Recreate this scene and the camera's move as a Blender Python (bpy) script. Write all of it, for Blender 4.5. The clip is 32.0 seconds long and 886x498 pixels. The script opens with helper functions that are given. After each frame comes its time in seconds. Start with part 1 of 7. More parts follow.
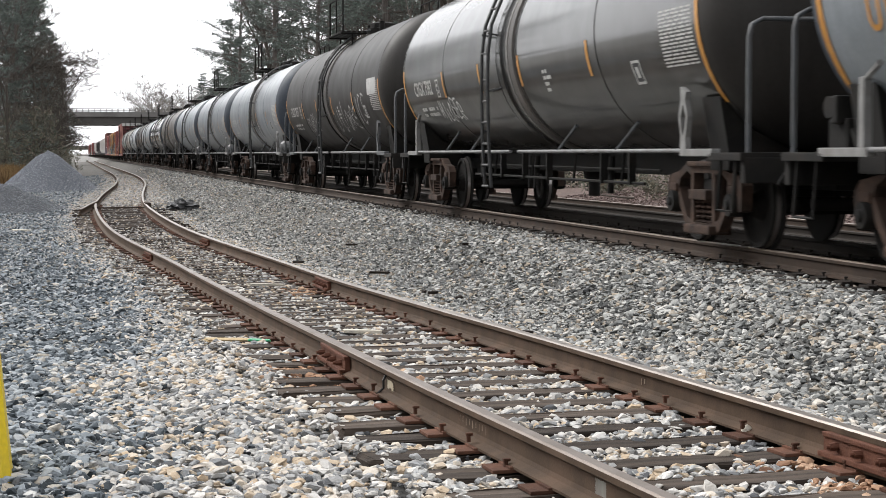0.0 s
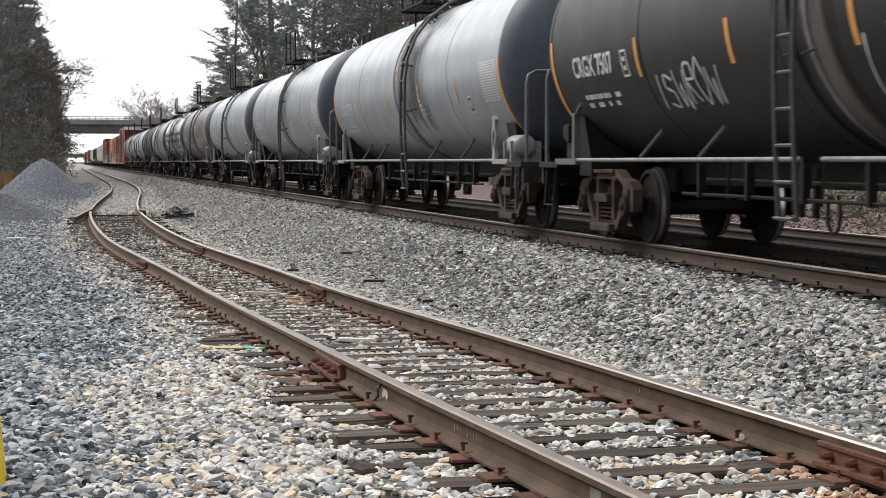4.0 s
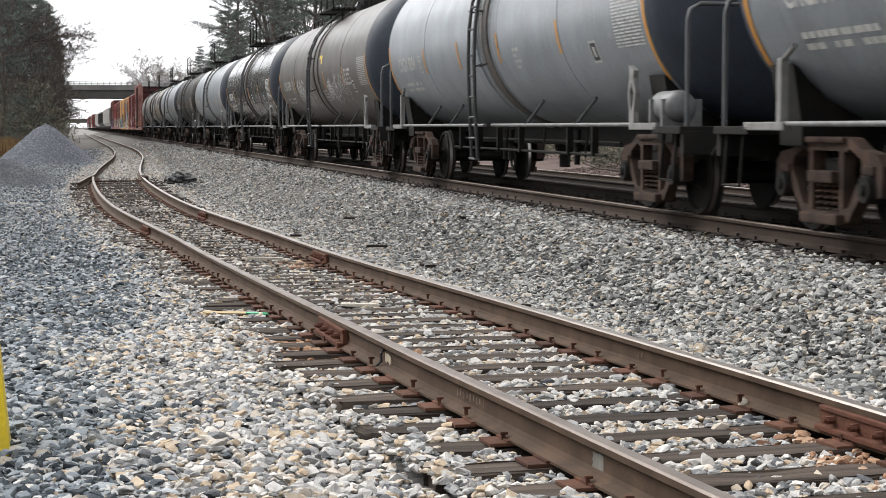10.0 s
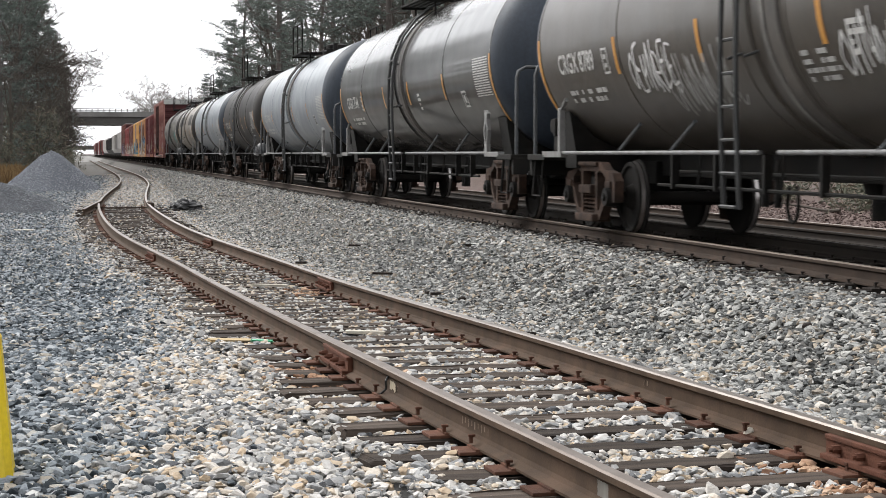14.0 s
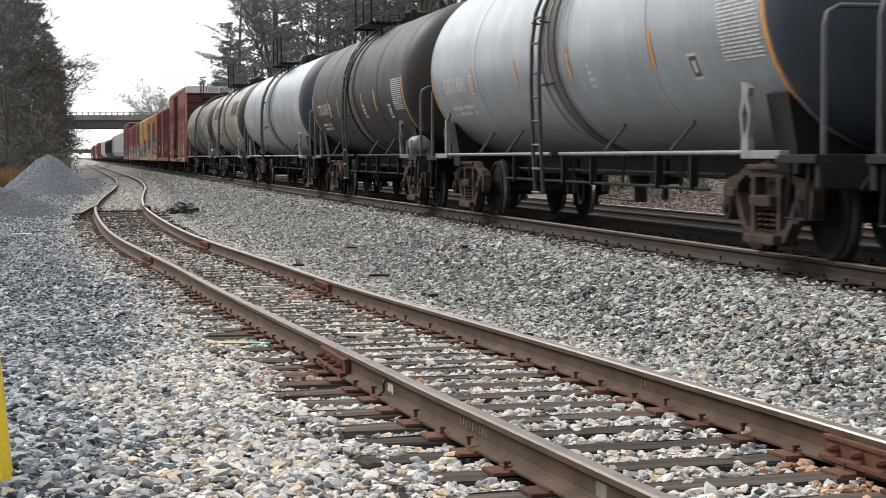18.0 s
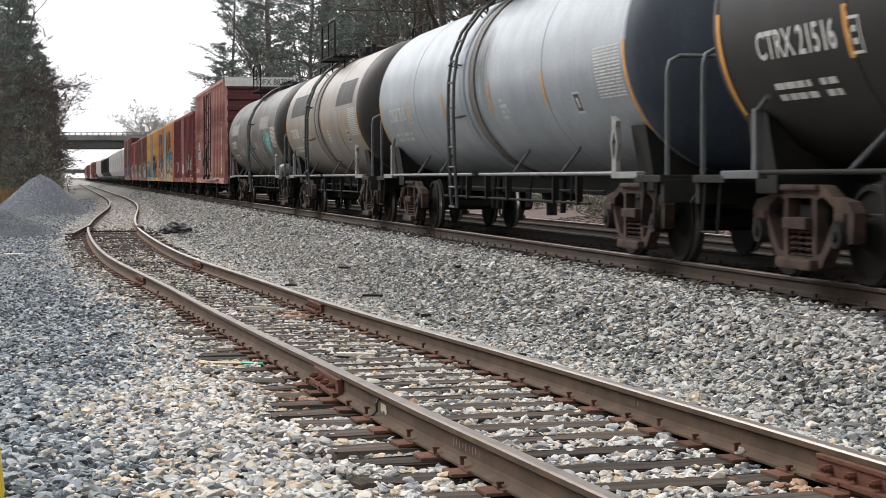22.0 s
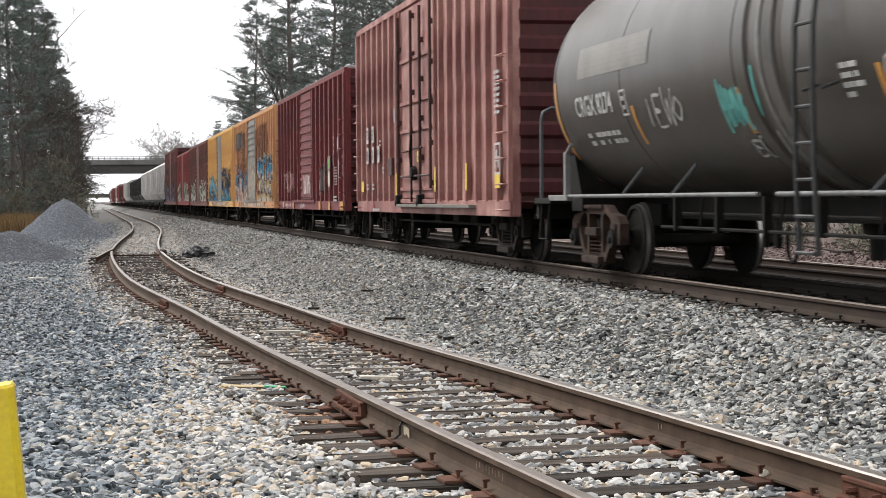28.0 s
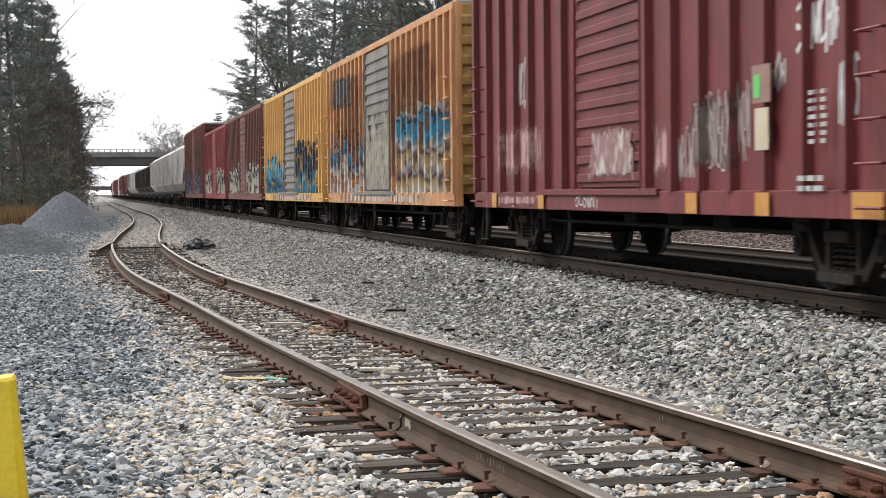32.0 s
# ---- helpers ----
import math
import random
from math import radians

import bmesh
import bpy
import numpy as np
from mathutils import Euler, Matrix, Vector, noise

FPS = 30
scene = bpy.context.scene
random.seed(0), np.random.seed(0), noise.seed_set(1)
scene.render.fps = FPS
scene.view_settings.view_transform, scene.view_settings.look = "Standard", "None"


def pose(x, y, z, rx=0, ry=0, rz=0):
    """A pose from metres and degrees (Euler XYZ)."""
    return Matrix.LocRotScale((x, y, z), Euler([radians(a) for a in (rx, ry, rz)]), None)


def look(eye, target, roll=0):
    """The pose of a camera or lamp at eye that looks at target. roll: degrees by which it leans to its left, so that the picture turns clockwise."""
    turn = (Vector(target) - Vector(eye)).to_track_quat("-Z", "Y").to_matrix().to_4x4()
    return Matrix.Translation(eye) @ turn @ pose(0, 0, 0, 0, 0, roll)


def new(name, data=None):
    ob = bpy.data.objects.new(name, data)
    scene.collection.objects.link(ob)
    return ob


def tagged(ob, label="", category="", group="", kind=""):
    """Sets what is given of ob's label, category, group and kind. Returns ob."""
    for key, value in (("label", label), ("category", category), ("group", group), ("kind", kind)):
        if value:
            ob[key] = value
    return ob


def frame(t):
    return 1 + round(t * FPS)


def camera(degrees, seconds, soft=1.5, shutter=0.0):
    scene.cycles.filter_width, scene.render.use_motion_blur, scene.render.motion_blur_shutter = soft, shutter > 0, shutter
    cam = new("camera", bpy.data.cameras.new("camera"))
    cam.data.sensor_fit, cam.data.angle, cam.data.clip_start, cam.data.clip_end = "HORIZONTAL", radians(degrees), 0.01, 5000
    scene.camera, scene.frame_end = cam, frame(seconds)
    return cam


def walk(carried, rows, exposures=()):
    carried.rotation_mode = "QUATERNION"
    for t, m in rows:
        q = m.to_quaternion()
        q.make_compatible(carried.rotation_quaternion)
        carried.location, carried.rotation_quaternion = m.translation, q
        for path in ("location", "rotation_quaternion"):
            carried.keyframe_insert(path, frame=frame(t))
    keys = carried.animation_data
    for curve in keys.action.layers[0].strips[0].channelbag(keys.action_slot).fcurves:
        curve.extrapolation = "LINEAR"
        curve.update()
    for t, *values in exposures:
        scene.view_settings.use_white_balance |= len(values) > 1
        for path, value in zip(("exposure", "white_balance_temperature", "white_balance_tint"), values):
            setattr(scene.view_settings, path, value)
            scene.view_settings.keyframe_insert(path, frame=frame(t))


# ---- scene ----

EYE = Vector((0.0, 0.0, 0.994))
cam = camera(28.39, 32.0, 0.3, 0.35)


def facing(yaw, pitch, roll):
    y, p = radians(yaw), radians(pitch)
    ahead = Vector((-math.sin(y) * math.cos(p), math.cos(y) * math.cos(p), math.sin(p)))
    return look(EYE, EYE + ahead, roll)


# seconds, yaw, pitch, roll of the hand-held camera
LOOKS = (
    (0, -11.901, -3.123, -0.059), (0.5, -12.028, -3.086, -0.003), (1, -12.136, -3.019, 0.013), (1.5, -12.187, -2.896, -0.035),
    (2, -12.144, -2.760, -0.064), (2.5, -12.103, -2.645, 0.021), (4.5, -12.057, -2.948, 0.056), (5, -12.074, -3.070, -0.163),
    (5.5, -12.164, -3.200, -0.203), (6, -12.190, -3.280, -0.112), (6.5, -12.200, -3.289, -0.166), (7, -12.092, -3.413, -0.304),
    (7.5, -11.712, -3.527, -0.197), (8, -11.597, -3.741, 0.120), (8.5, -11.762, -3.905, 0.311), (9, -11.924, -4.080, 0.052),
    (9.5, -11.881, -4.181, -0.014), (10, -11.975, -3.988, -0.014), (10.5, -11.982, -3.615, 0.083), (11, -11.827, -3.335, 0.161),
    (11.5, -11.742, -3.044, 0.201), (12, -11.754, -3.079, 0.314), (12.5, -11.788, -3.156, 0.354), (13, -11.847, -3.112, 0.293),
    (13.5, -11.832, -3.172, 0.185), (14, -11.805, -3.086, 0.135), (14.5, -11.774, -2.980, 0.083), (16.5, -12.173, -3.006, -0.106),
    (17, -12.197, -3.004, -0.132), (17.5, -12.065, -3.010, -0.267), (18, -11.904, -3.033, -0.173), (18.5, -11.873, -3.034, -0.154),
    (19, -11.940, -3.035, -0.295), (19.5, -12.161, -3.049, -0.345), (20, -12.332, -2.917, -0.278), (20.5, -12.234, -2.768, -0.180),
    (21, -11.961, -2.564, -0.175), (21.5, -12.015, -2.363, -0.156), (22, -12.136, -2.380, -0.189), (22.5, -12.131, -2.348, -0.239),
    (23, -12.105, -2.149, -0.367), (23.5, -11.937, -2.095, -0.436), (24, -11.854, -2.273, -0.514), (24.5, -11.858, -2.302, -0.514),
    (26.5, -11.964, -2.193, -0.333), (27, -11.856, -1.956, -0.407), (27.5, -11.715, -1.695, -0.390), (28, -11.405, -1.629, -0.418),
    (28.5, -11.156, -1.795, -0.504), (29, -11.156, -1.965, -0.617), (29.5, -11.360, -1.962, -0.578), (30, -11.619, -1.918, -0.597),
    (30.5, -11.382, -1.882, -0.563), (31, -11.219, -1.864, -0.526), (31.5, -11.321, -1.852, -0.593), (32, -11.382, -1.898, -0.559),
)

walk(cam, [(t, facing(a, b, c)) for t, a, b, c in LOOKS], [(0, 0.55), (32, 0.55)])

# ---- sky and sun: a bright, even overcast ----
world = bpy.data.worlds.new("overcast")
scene.world = world
world.use_nodes = True
wn, wl = world.node_tree.nodes, world.node_tree.links
sky = wn.new("ShaderNodeTexSky")
sky.sky_type, sky.sun_disc = "NISHITA", False
sky.sun_elevation, sky.sun_rotation = radians(44), radians(318)
sky.air_density, sky.dust_density, sky.ozone_density = 1.0, 4.0, 1.0
grey = wn.new("ShaderNodeHueSaturation")
grey.inputs["Saturation"].default_value = 0.12
wl.new(sky.outputs[0], grey.inputs["Color"])
veil = wn.new("ShaderNodeMix")
veil.data_type, veil.blend_type = "RGBA", "MIX"
veil.inputs[0].default_value = 0.8
wl.new(grey.outputs[0], veil.inputs[6])
veil.inputs[7].default_value = (9.6, 9.7, 10.0, 1)
wl.new(veil.outputs[2], wn["Background"].inputs["Color"])
wn["Background"].inputs["Strength"].default_value = 0.124
sun_data = bpy.data.lights.new("sun", "SUN")
sun_data.energy, sun_data.angle, sun_data.color = 2.4, radians(30), (1.0, 0.975, 0.945)
sun = new("sun", sun_data)
sun.matrix_world = look((-42, 46, 60), (0, 0, 0))

# ---- materials ----
MATS = {}


def mat(name, a, b, scale=6.0, rough=0.7, metal=0.0, bump=0.15, fine=60.0, stain=None, stain_scale=1.2, stain_amount=0.5,
        random_value=0.0, island=None, spec=0.5, stretch=None, streak=0.0, streak_colour=None, coat=0.0, coat_rough=0.22):
    """A two-scale weathered surface: a and b mixed by noise, stains over them, fine bump."""
    if name in MATS:
        return MATS[name]
    m = bpy.data.materials.new(name)
    MATS[name] = m
    m.use_nodes = True
    n, l = m.node_tree.nodes, m.node_tree.links
    p = n["Principled BSDF"]
    co = n.new("ShaderNodeTexCoord")
    src = co.outputs["Object"]
    if stretch:
        mp = n.new("ShaderNodeMapping")
        mp.inputs["Scale"].default_value = stretch
        l.new(src, mp.inputs[0])
        src = mp.outputs[0]

    def noise_at(s, detail=5.0):
        t = n.new("ShaderNodeTexNoise")
        t.inputs["Scale"].default_value, t.inputs["Detail"].default_value = s, detail
        l.new(src, t.inputs["Vector"])
        return t

    def ramp(sock, lo, hi):
        r = n.new("ShaderNodeMapRange")
        r.inputs[1].default_value, r.inputs[2].default_value = lo, hi
        l.new(sock, r.inputs[0])
        return r.outputs[0]

    def mix(f, x, y, mode="MIX"):
        k = n.new("ShaderNodeMix")
        k.data_type, k.blend_type = "RGBA", mode
        for sock, v in ((k.inputs[0], f), (k.inputs[6], x), (k.inputs[7], y)):
            if isinstance(v, (int, float)):
                sock.default_value = v
            elif isinstance(v, tuple):
                sock.default_value = (*v, 1)
            else:
                l.new(v, sock)
        return k.outputs[2]

    big, small = noise_at(scale), noise_at(fine, 3.0)
    if island:
        geo = n.new("ShaderNodeNewGeometry")
        cr = n.new("ShaderNodeValToRGB")
        cr.color_ramp.interpolation = "LINEAR"
        while len(cr.color_ramp.elements) < len(island):
            cr.color_ramp.elements.new(0.5)
        for k, (pos, col) in enumerate(island):
            cr.color_ramp.elements[k].position = pos
            cr.color_ramp.elements[k].color = (*col, 1)
        l.new(geo.outputs["Random Per Island"], cr.inputs[0])
        c = mix(ramp(big.outputs[0], 0.35, 0.75), cr.outputs[0], mix(1.0, cr.outputs[0], b, "MULTIPLY"))
    else:
        c = mix(ramp(big.outputs[0], 0.3, 0.7), a, b)
    if stain:
        st = noise_at(stain_scale, 8.0)
        k = n.new("ShaderNodeMath")
        k.operation = "MULTIPLY"
        k.inputs[1].default_value = stain_amount
        l.new(ramp(st.outputs[0], 0.48, 0.72), k.inputs[0])
        c = mix(k.outputs[0], c, stain)
    if streak:
        mp2 = n.new("ShaderNodeMapping")
        mp2.inputs["Scale"].default_value = (5.0, 5.0, 0.35)
        l.new(co.outputs["Object"], mp2.inputs[0])
        t = n.new("ShaderNodeTexNoise")
        t.inputs["Scale"].default_value, t.inputs["Detail"].default_value = 2.0, 6.0
        l.new(mp2.outputs[0], t.inputs["Vector"])
        c = mix(ramp(t.outputs[0], 0.35, 0.75), c, streak_colour or mix(1.0, c, (1 - streak, 1 - streak * 1.05, 1 - streak * 1.1), "MULTIPLY"))
    c = mix(ramp(small.outputs[0], 0.25, 0.75), c, mix(1.0, c, (0.8, 0.79, 0.78), "MULTIPLY"))
    if random_value:
        oi = n.new("ShaderNodeObjectInfo")
        hs = n.new("ShaderNodeHueSaturation")
        mr = n.new("ShaderNodeMapRange")
        mr.inputs[3].default_value, mr.inputs[4].default_value = 1 - random_value, 1 + random_value
        l.new(oi.outputs["Random"], mr.inputs[0])
        l.new(mr.outputs[0], hs.inputs["Value"])
        l.new(c, hs.inputs["Color"])
        c = hs.outputs[0]
    l.new(c, p.inputs["Base Color"])
    rr = n.new("ShaderNodeMapRange")
    rr.inputs[3].default_value, rr.inputs[4].default_value = max(0.05, rough - 0.1), min(1.0, rough + 0.12)
    l.new(big.outputs[0], rr.inputs[0])
    l.new(rr.outputs[0], p.inputs["Roughness"])
    p.inputs["Metallic"].default_value = metal
    p.inputs["Specular IOR Level"].default_value = spec if rough < 0.8 else spec * 0.35
    p.inputs["Coat Weight"].default_value, p.inputs["Coat Roughness"].default_value = coat, coat_rough
    if bump:
        bn = n.new("ShaderNodeBump")
        bn.inputs["Strength"].default_value, bn.inputs["Distance"].default_value = bump, 0.01
        l.new(small.outputs[0], bn.inputs["Height"])
        l.new(bn.outputs[0], p.inputs["Normal"])
    return m


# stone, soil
# bed under the loose stones, darkened to paint shade into their gaps
BED_SHADED = mat("fine_dark_bed", (0.06, 0.06, 0.0592), (0.096, 0.0936, 0.0896), 9.0, 0.95, 0, 0.9, 28.0, (0.056, 0.0544, 0.052), 0.6, 0.6)
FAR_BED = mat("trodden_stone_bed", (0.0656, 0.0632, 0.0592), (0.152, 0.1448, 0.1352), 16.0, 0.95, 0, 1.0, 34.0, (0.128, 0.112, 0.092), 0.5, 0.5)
# oily ballast, darkened further to paint in the shadow under the train
OILY_SHADED = mat("oily_dark_ballast", (0.02, 0.018, 0.016), (0.042, 0.038, 0.034), 9.0, 0.9, 0, 1.0, 24.0, (0.11, 0.1, 0.09), 0.8, 0.4)
GROUND = mat("ballast_bed", (0.176, 0.176, 0.168), (0.288, 0.28, 0.268), 9.0, 0.95, 0, 0.9, 28.0, (0.104, 0.1, 0.096), 0.6, 0.6)
STONE_MIX = mat("ballast_stone", (1, 1, 1), (0.78, 0.75, 0.72), 26.0, 0.92, 0, 0.6, 110.0,
                island=[(0.0, (0.0792, 0.0836, 0.0924)), (0.10, (0.2288, 0.2376, 0.2464)), (0.34, (0.4224, 0.4268, 0.4224)), (0.6, (0.5808, 0.5676, 0.5456)),
                        (0.68, (0.4928, 0.3872, 0.2728)), (0.78, (0.5456, 0.4576, 0.352)), (0.86, (0.616, 0.5808, 0.528)), (1.0, (0.6864, 0.6776, 0.66))])
STONE_BLUE = mat("quarry_stone", (1, 1, 1), (0.78, 0.78, 0.77), 26.0, 0.92, 0, 0.6, 110.0,
                 island=[(0.0, (0.034, 0.041, 0.047)), (0.28, (0.120, 0.140, 0.158)), (0.6, (0.27, 0.302, 0.330)), (0.86, (0.43, 0.452, 0.47)), (0.93, (0.36, 0.32, 0.26)), (1.0, (0.60, 0.60, 0.585))])
STONE_HEAP = mat("heaped_quarry_stone", (1, 1, 1), (0.8, 0.79, 0.78), 26.0, 0.92, 0, 0.5, 90.0,
                 island=[(0.0, (0.117, 0.1287, 0.1521)), (0.5, (0.2925, 0.3136, 0.351)), (1.0, (0.4914, 0.509, 0.5323))])
STONE_GREY = mat("shoulder_stone", (1, 1, 1), (0.77, 0.76, 0.74), 26.0, 0.92, 0, 0.6, 110.0,
                 island=[(0.0, (0.062, 0.063, 0.064)), (0.26, (0.228, 0.236, 0.235)), (0.58, (0.405, 0.408, 0.395)), (0.78, (0.535, 0.53, 0.51)), (0.84, (0.47, 0.39, 0.30)), (0.91, (0.34, 0.305, 0.26)), (1.0, (0.67, 0.665, 0.645))])
STONE_RUST = mat("rust_stained_stone", (1, 1, 1), (0.75, 0.70, 0.66), 26.0, 0.92, 0, 0.5, 110.0, island=[(0.0, (0.13, 0.07, 0.045)), (0.5, (0.36, 0.215, 0.135)), (1.0, (0.54, 0.40, 0.29))])
HEAP = mat("crushed_stone_heap", (0.112, 0.12, 0.136), (0.176, 0.184, 0.204), 10.0, 0.95, 0, 1.0, 22.0)
HEAP_DARK = mat("dark_fine_stone_heap", (0.048, 0.0512, 0.0576), (0.08, 0.084, 0.0912), 10.0, 0.95, 0, 1.0, 30.0)
PINK = mat("pinkish_stone_bed", (0.0768, 0.0525, 0.0461), (0.1504, 0.112, 0.0992), 8.0, 0.95, 0, 1.0, 18.0, (0.0768, 0.064, 0.0576), 0.7, 0.6)
STONE_LOW = mat("low_heap_stone", (1, 1, 1), (0.8, 0.79, 0.78), 26.0, 0.92, 0, 0.5, 90.0,
                island=[(0.0, (0.072, 0.0792, 0.09)), (0.5, (0.18, 0.1944, 0.216)), (1.0, (0.36, 0.372, 0.39))])
GRASS_DRY = mat("dry_grass", (0.36, 0.24, 0.12), (0.24, 0.16, 0.085), 20.0, 0.95, island=[(0.0, (0.176, 0.112, 0.056)), (0.6, (0.304, 0.208, 0.104)), (1.0, (0.36, 0.264, 0.144))])
# track
RAIL = mat("rusty_rail_steel", (0.0496, 0.032, 0.0208), (0.08, 0.0528, 0.0352), 5.0, 0.82, 0.0, 0.12, 90.0, (0.128, 0.08, 0.056), 2.5, 0.4)
# oily rail; its near-black also paints in the shade below the train
RAIL_GRIMY_SHADED = mat("oily_black_rail", (0.0176, 0.0144, 0.012), (0.0304, 0.024, 0.02), 5.0, 0.8, 0.0, 0.1, 80.0)
RAIL_TOP = mat("worn_rail_head", (0.20, 0.165, 0.14), (0.135, 0.108, 0.088), 3.0, 0.42, 0.6, 0.03, 60.0)
RAIL_DULL = mat("dull_brown_rail_head", (0.136, 0.1, 0.072), (0.1, 0.072, 0.0528), 4.0, 0.5, 0.3, 0.05, 60.0)
RAIL_SHINE = mat("polished_rail_head", (0.32, 0.285, 0.255), (0.22, 0.19, 0.17), 3.0, 0.38, 0.75, 0.02, 60.0)
PLATE_RUST = mat("dark_rusty_plate", (0.06, 0.0288, 0.0192), (0.124, 0.0576, 0.036), 9.0, 0.88, 0.0, 0.4, 80.0, (0.024, 0.016, 0.0128), 4.0, 0.6, random_value=0.4)
RUST = mat("orange_rusty_iron", (0.088, 0.0368, 0.024), (0.136, 0.0592, 0.0376), 9.0, 0.85, 0.1, 0.4, 80.0, (0.056, 0.032, 0.024), 4.0, 0.5)
RAIL_MAIN = mat("dark_brown_main_rail", (0.032, 0.0224, 0.0168), (0.0512, 0.036, 0.0272), 5.0, 0.82, 0.0, 0.12, 90.0, (0.072, 0.048, 0.036), 2.5, 0.4)
TIE = mat("weathered_tie_wood", (0.017, 0.013, 0.0105), (0.092, 0.072, 0.058), 2.2, 0.94, 0, 1.0, 11.0, (0.04, 0.032, 0.0272), 0.8, 0.6, random_value=0.4, stretch=(0.35, 6.0, 6.0))
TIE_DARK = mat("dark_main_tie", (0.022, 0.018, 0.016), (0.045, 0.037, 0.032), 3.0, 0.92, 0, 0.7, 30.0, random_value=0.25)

def spray_field(name, colours, scale=2.2, cover=0.5, fade=0.25, grow=0.9, soft=0.08):
    """Layered spray paint with worn, feathered edges: thin coats that let the car's own paint through."""
    if name in MATS:
        return MATS[name]
    m = bpy.data.materials.new(name)
    MATS[name] = m
    m.use_nodes = True
    n, l = m.node_tree.nodes, m.node_tree.links
    p, out = n["Principled BSDF"], n["Material Output"]
    co = n.new("ShaderNodeTexCoord")
    mp = n.new("ShaderNodeMapping")
    mp.inputs["Scale"].default_value = (1.0, 1.6, grow)
    l.new(co.outputs["Object"], mp.inputs[0])
    a, b = n.new("ShaderNodeTexNoise"), n.new("ShaderNodeTexNoise")
    a.inputs["Scale"].default_value, a.inputs["Detail"].default_value = scale, 4.0
    b.inputs["Scale"].default_value, b.inputs["Detail"].default_value, b.inputs["Roughness"].default_value = scale * 1.7, 9.0, 0.7
    l.new(mp.outputs[0], a.inputs["Vector"])
    l.new(mp.outputs[0], b.inputs["Vector"])
    cr = n.new("ShaderNodeValToRGB")
    cr.color_ramp.interpolation = "EASE"
    while len(cr.color_ramp.elements) < len(colours):
        cr.color_ramp.elements.new(0.5)
    for k, c in enumerate(colours):
        cr.color_ramp.elements[k].position = 0.3 + 0.4 * k / max(1, len(colours) - 1)
        cr.color_ramp.elements[k].color = (*c, 1)
    l.new(a.outputs[0], cr.inputs[0])
    l.new(cr.outputs[0], p.inputs["Base Color"])
    p.inputs["Roughness"].default_value = 0.7
    p.inputs["Specular IOR Level"].default_value = 0.3
    sep = n.new("ShaderNodeSeparateXYZ")
    l.new(co.outputs["Generated"], sep.inputs[0])
    edge = None
    for sock in (sep.outputs[1], sep.outputs[2]):
        q = n.new("ShaderNodeMath")
        q.operation = "PINGPONG"
        q.inputs[1].default_value = 0.5
        l.new(sock, q.inputs[0])
        r = n.new("ShaderNodeMapRange")
        r.inputs[2].default_value = fade
        l.new(q.outputs[0], r.inputs[0])
        if edge is None:
            edge = r.outputs[0]
        else:
            k = n.new("ShaderNodeMath")
            k.operation = "MINIMUM"
            l.new(edge, k.inputs[0])
            l.new(r.outputs[0], k.inputs[1])
            edge = k.outputs[0]
    w = n.new("ShaderNodeMath")
    w.operation = "MULTIPLY_ADD"
    w.inputs[1].default_value = 0.5
    l.new(edge, w.inputs[0])
    l.new(b.outputs[0], w.inputs[2])
    t = n.new("ShaderNodeMapRange")
    t.inputs[1].default_value, t.inputs[2].default_value = 1.06 - cover * 0.5, 1.06 + soft - cover * 0.5
    l.new(w.outputs[0], t.inputs[0])
    tr_node, mx = n.new("ShaderNodeBsdfTransparent"), n.new("ShaderNodeMixShader")
    l.new(t.outputs[0], mx.inputs[0])
    l.new(tr_node.outputs[0], mx.inputs[1])
    l.new(p.outputs[0], mx.inputs[2])
    l.new(mx.outputs[0], out.inputs["Surface"])
    return m


# ---- mesh helpers ----
def box(bm, x0, x1, y0, y1, z0, z1, bevel=0.0):
    made = bmesh.ops.create_cube(bm, size=1.0)["verts"]
    for v in made:
        v.co = Vector(((x0 + x1) / 2 + v.co.x * (x1 - x0), (y0 + y1) / 2 + v.co.y * (y1 - y0), (z0 + z1) / 2 + v.co.z * (z1 - z0)))
    if bevel:
        edges = list({e for v in made for e in v.link_edges})
        bmesh.ops.bevel(bm, geom=edges, offset=bevel, segments=2, affect="EDGES", profile=0.6)
    return made


def tube(bm, points, r, n=8, closed_ends=True):
    """A round bar along a list of points."""
    pts = [Vector(p) for p in points]
    rings = []
    up = None
    for i, p in enumerate(pts):
        d = (pts[min(i + 1, len(pts) - 1)] - pts[max(i - 1, 0)]).normalized()
        side = d.cross(Vector((0.31, 0.2, 1.0))) if up is None else d.cross(up.cross(d))
        if side.length < 1e-4:
            side = d.cross(Vector((1, 0, 0)))
        side.normalize()
        if up is not None:
            side = (up - d * up.dot(d)).normalized()
        up = side
        other = d.cross(side)
        rr = r[i] if isinstance(r, (list, tuple)) else r
        rings.append([bm.verts.new(p + (side * math.cos(2 * math.pi * k / n) + other * math.sin(2 * math.pi * k / n)) * rr) for k in range(n)])
    for a, b in zip(rings, rings[1:]):
        for k in range(n):
            bm.faces.new((a[k], a[(k + 1) % n], b[(k + 1) % n], b[k]))
    if closed_ends:
        bm.faces.new(rings[0][::-1])
        bm.faces.new(rings[-1])


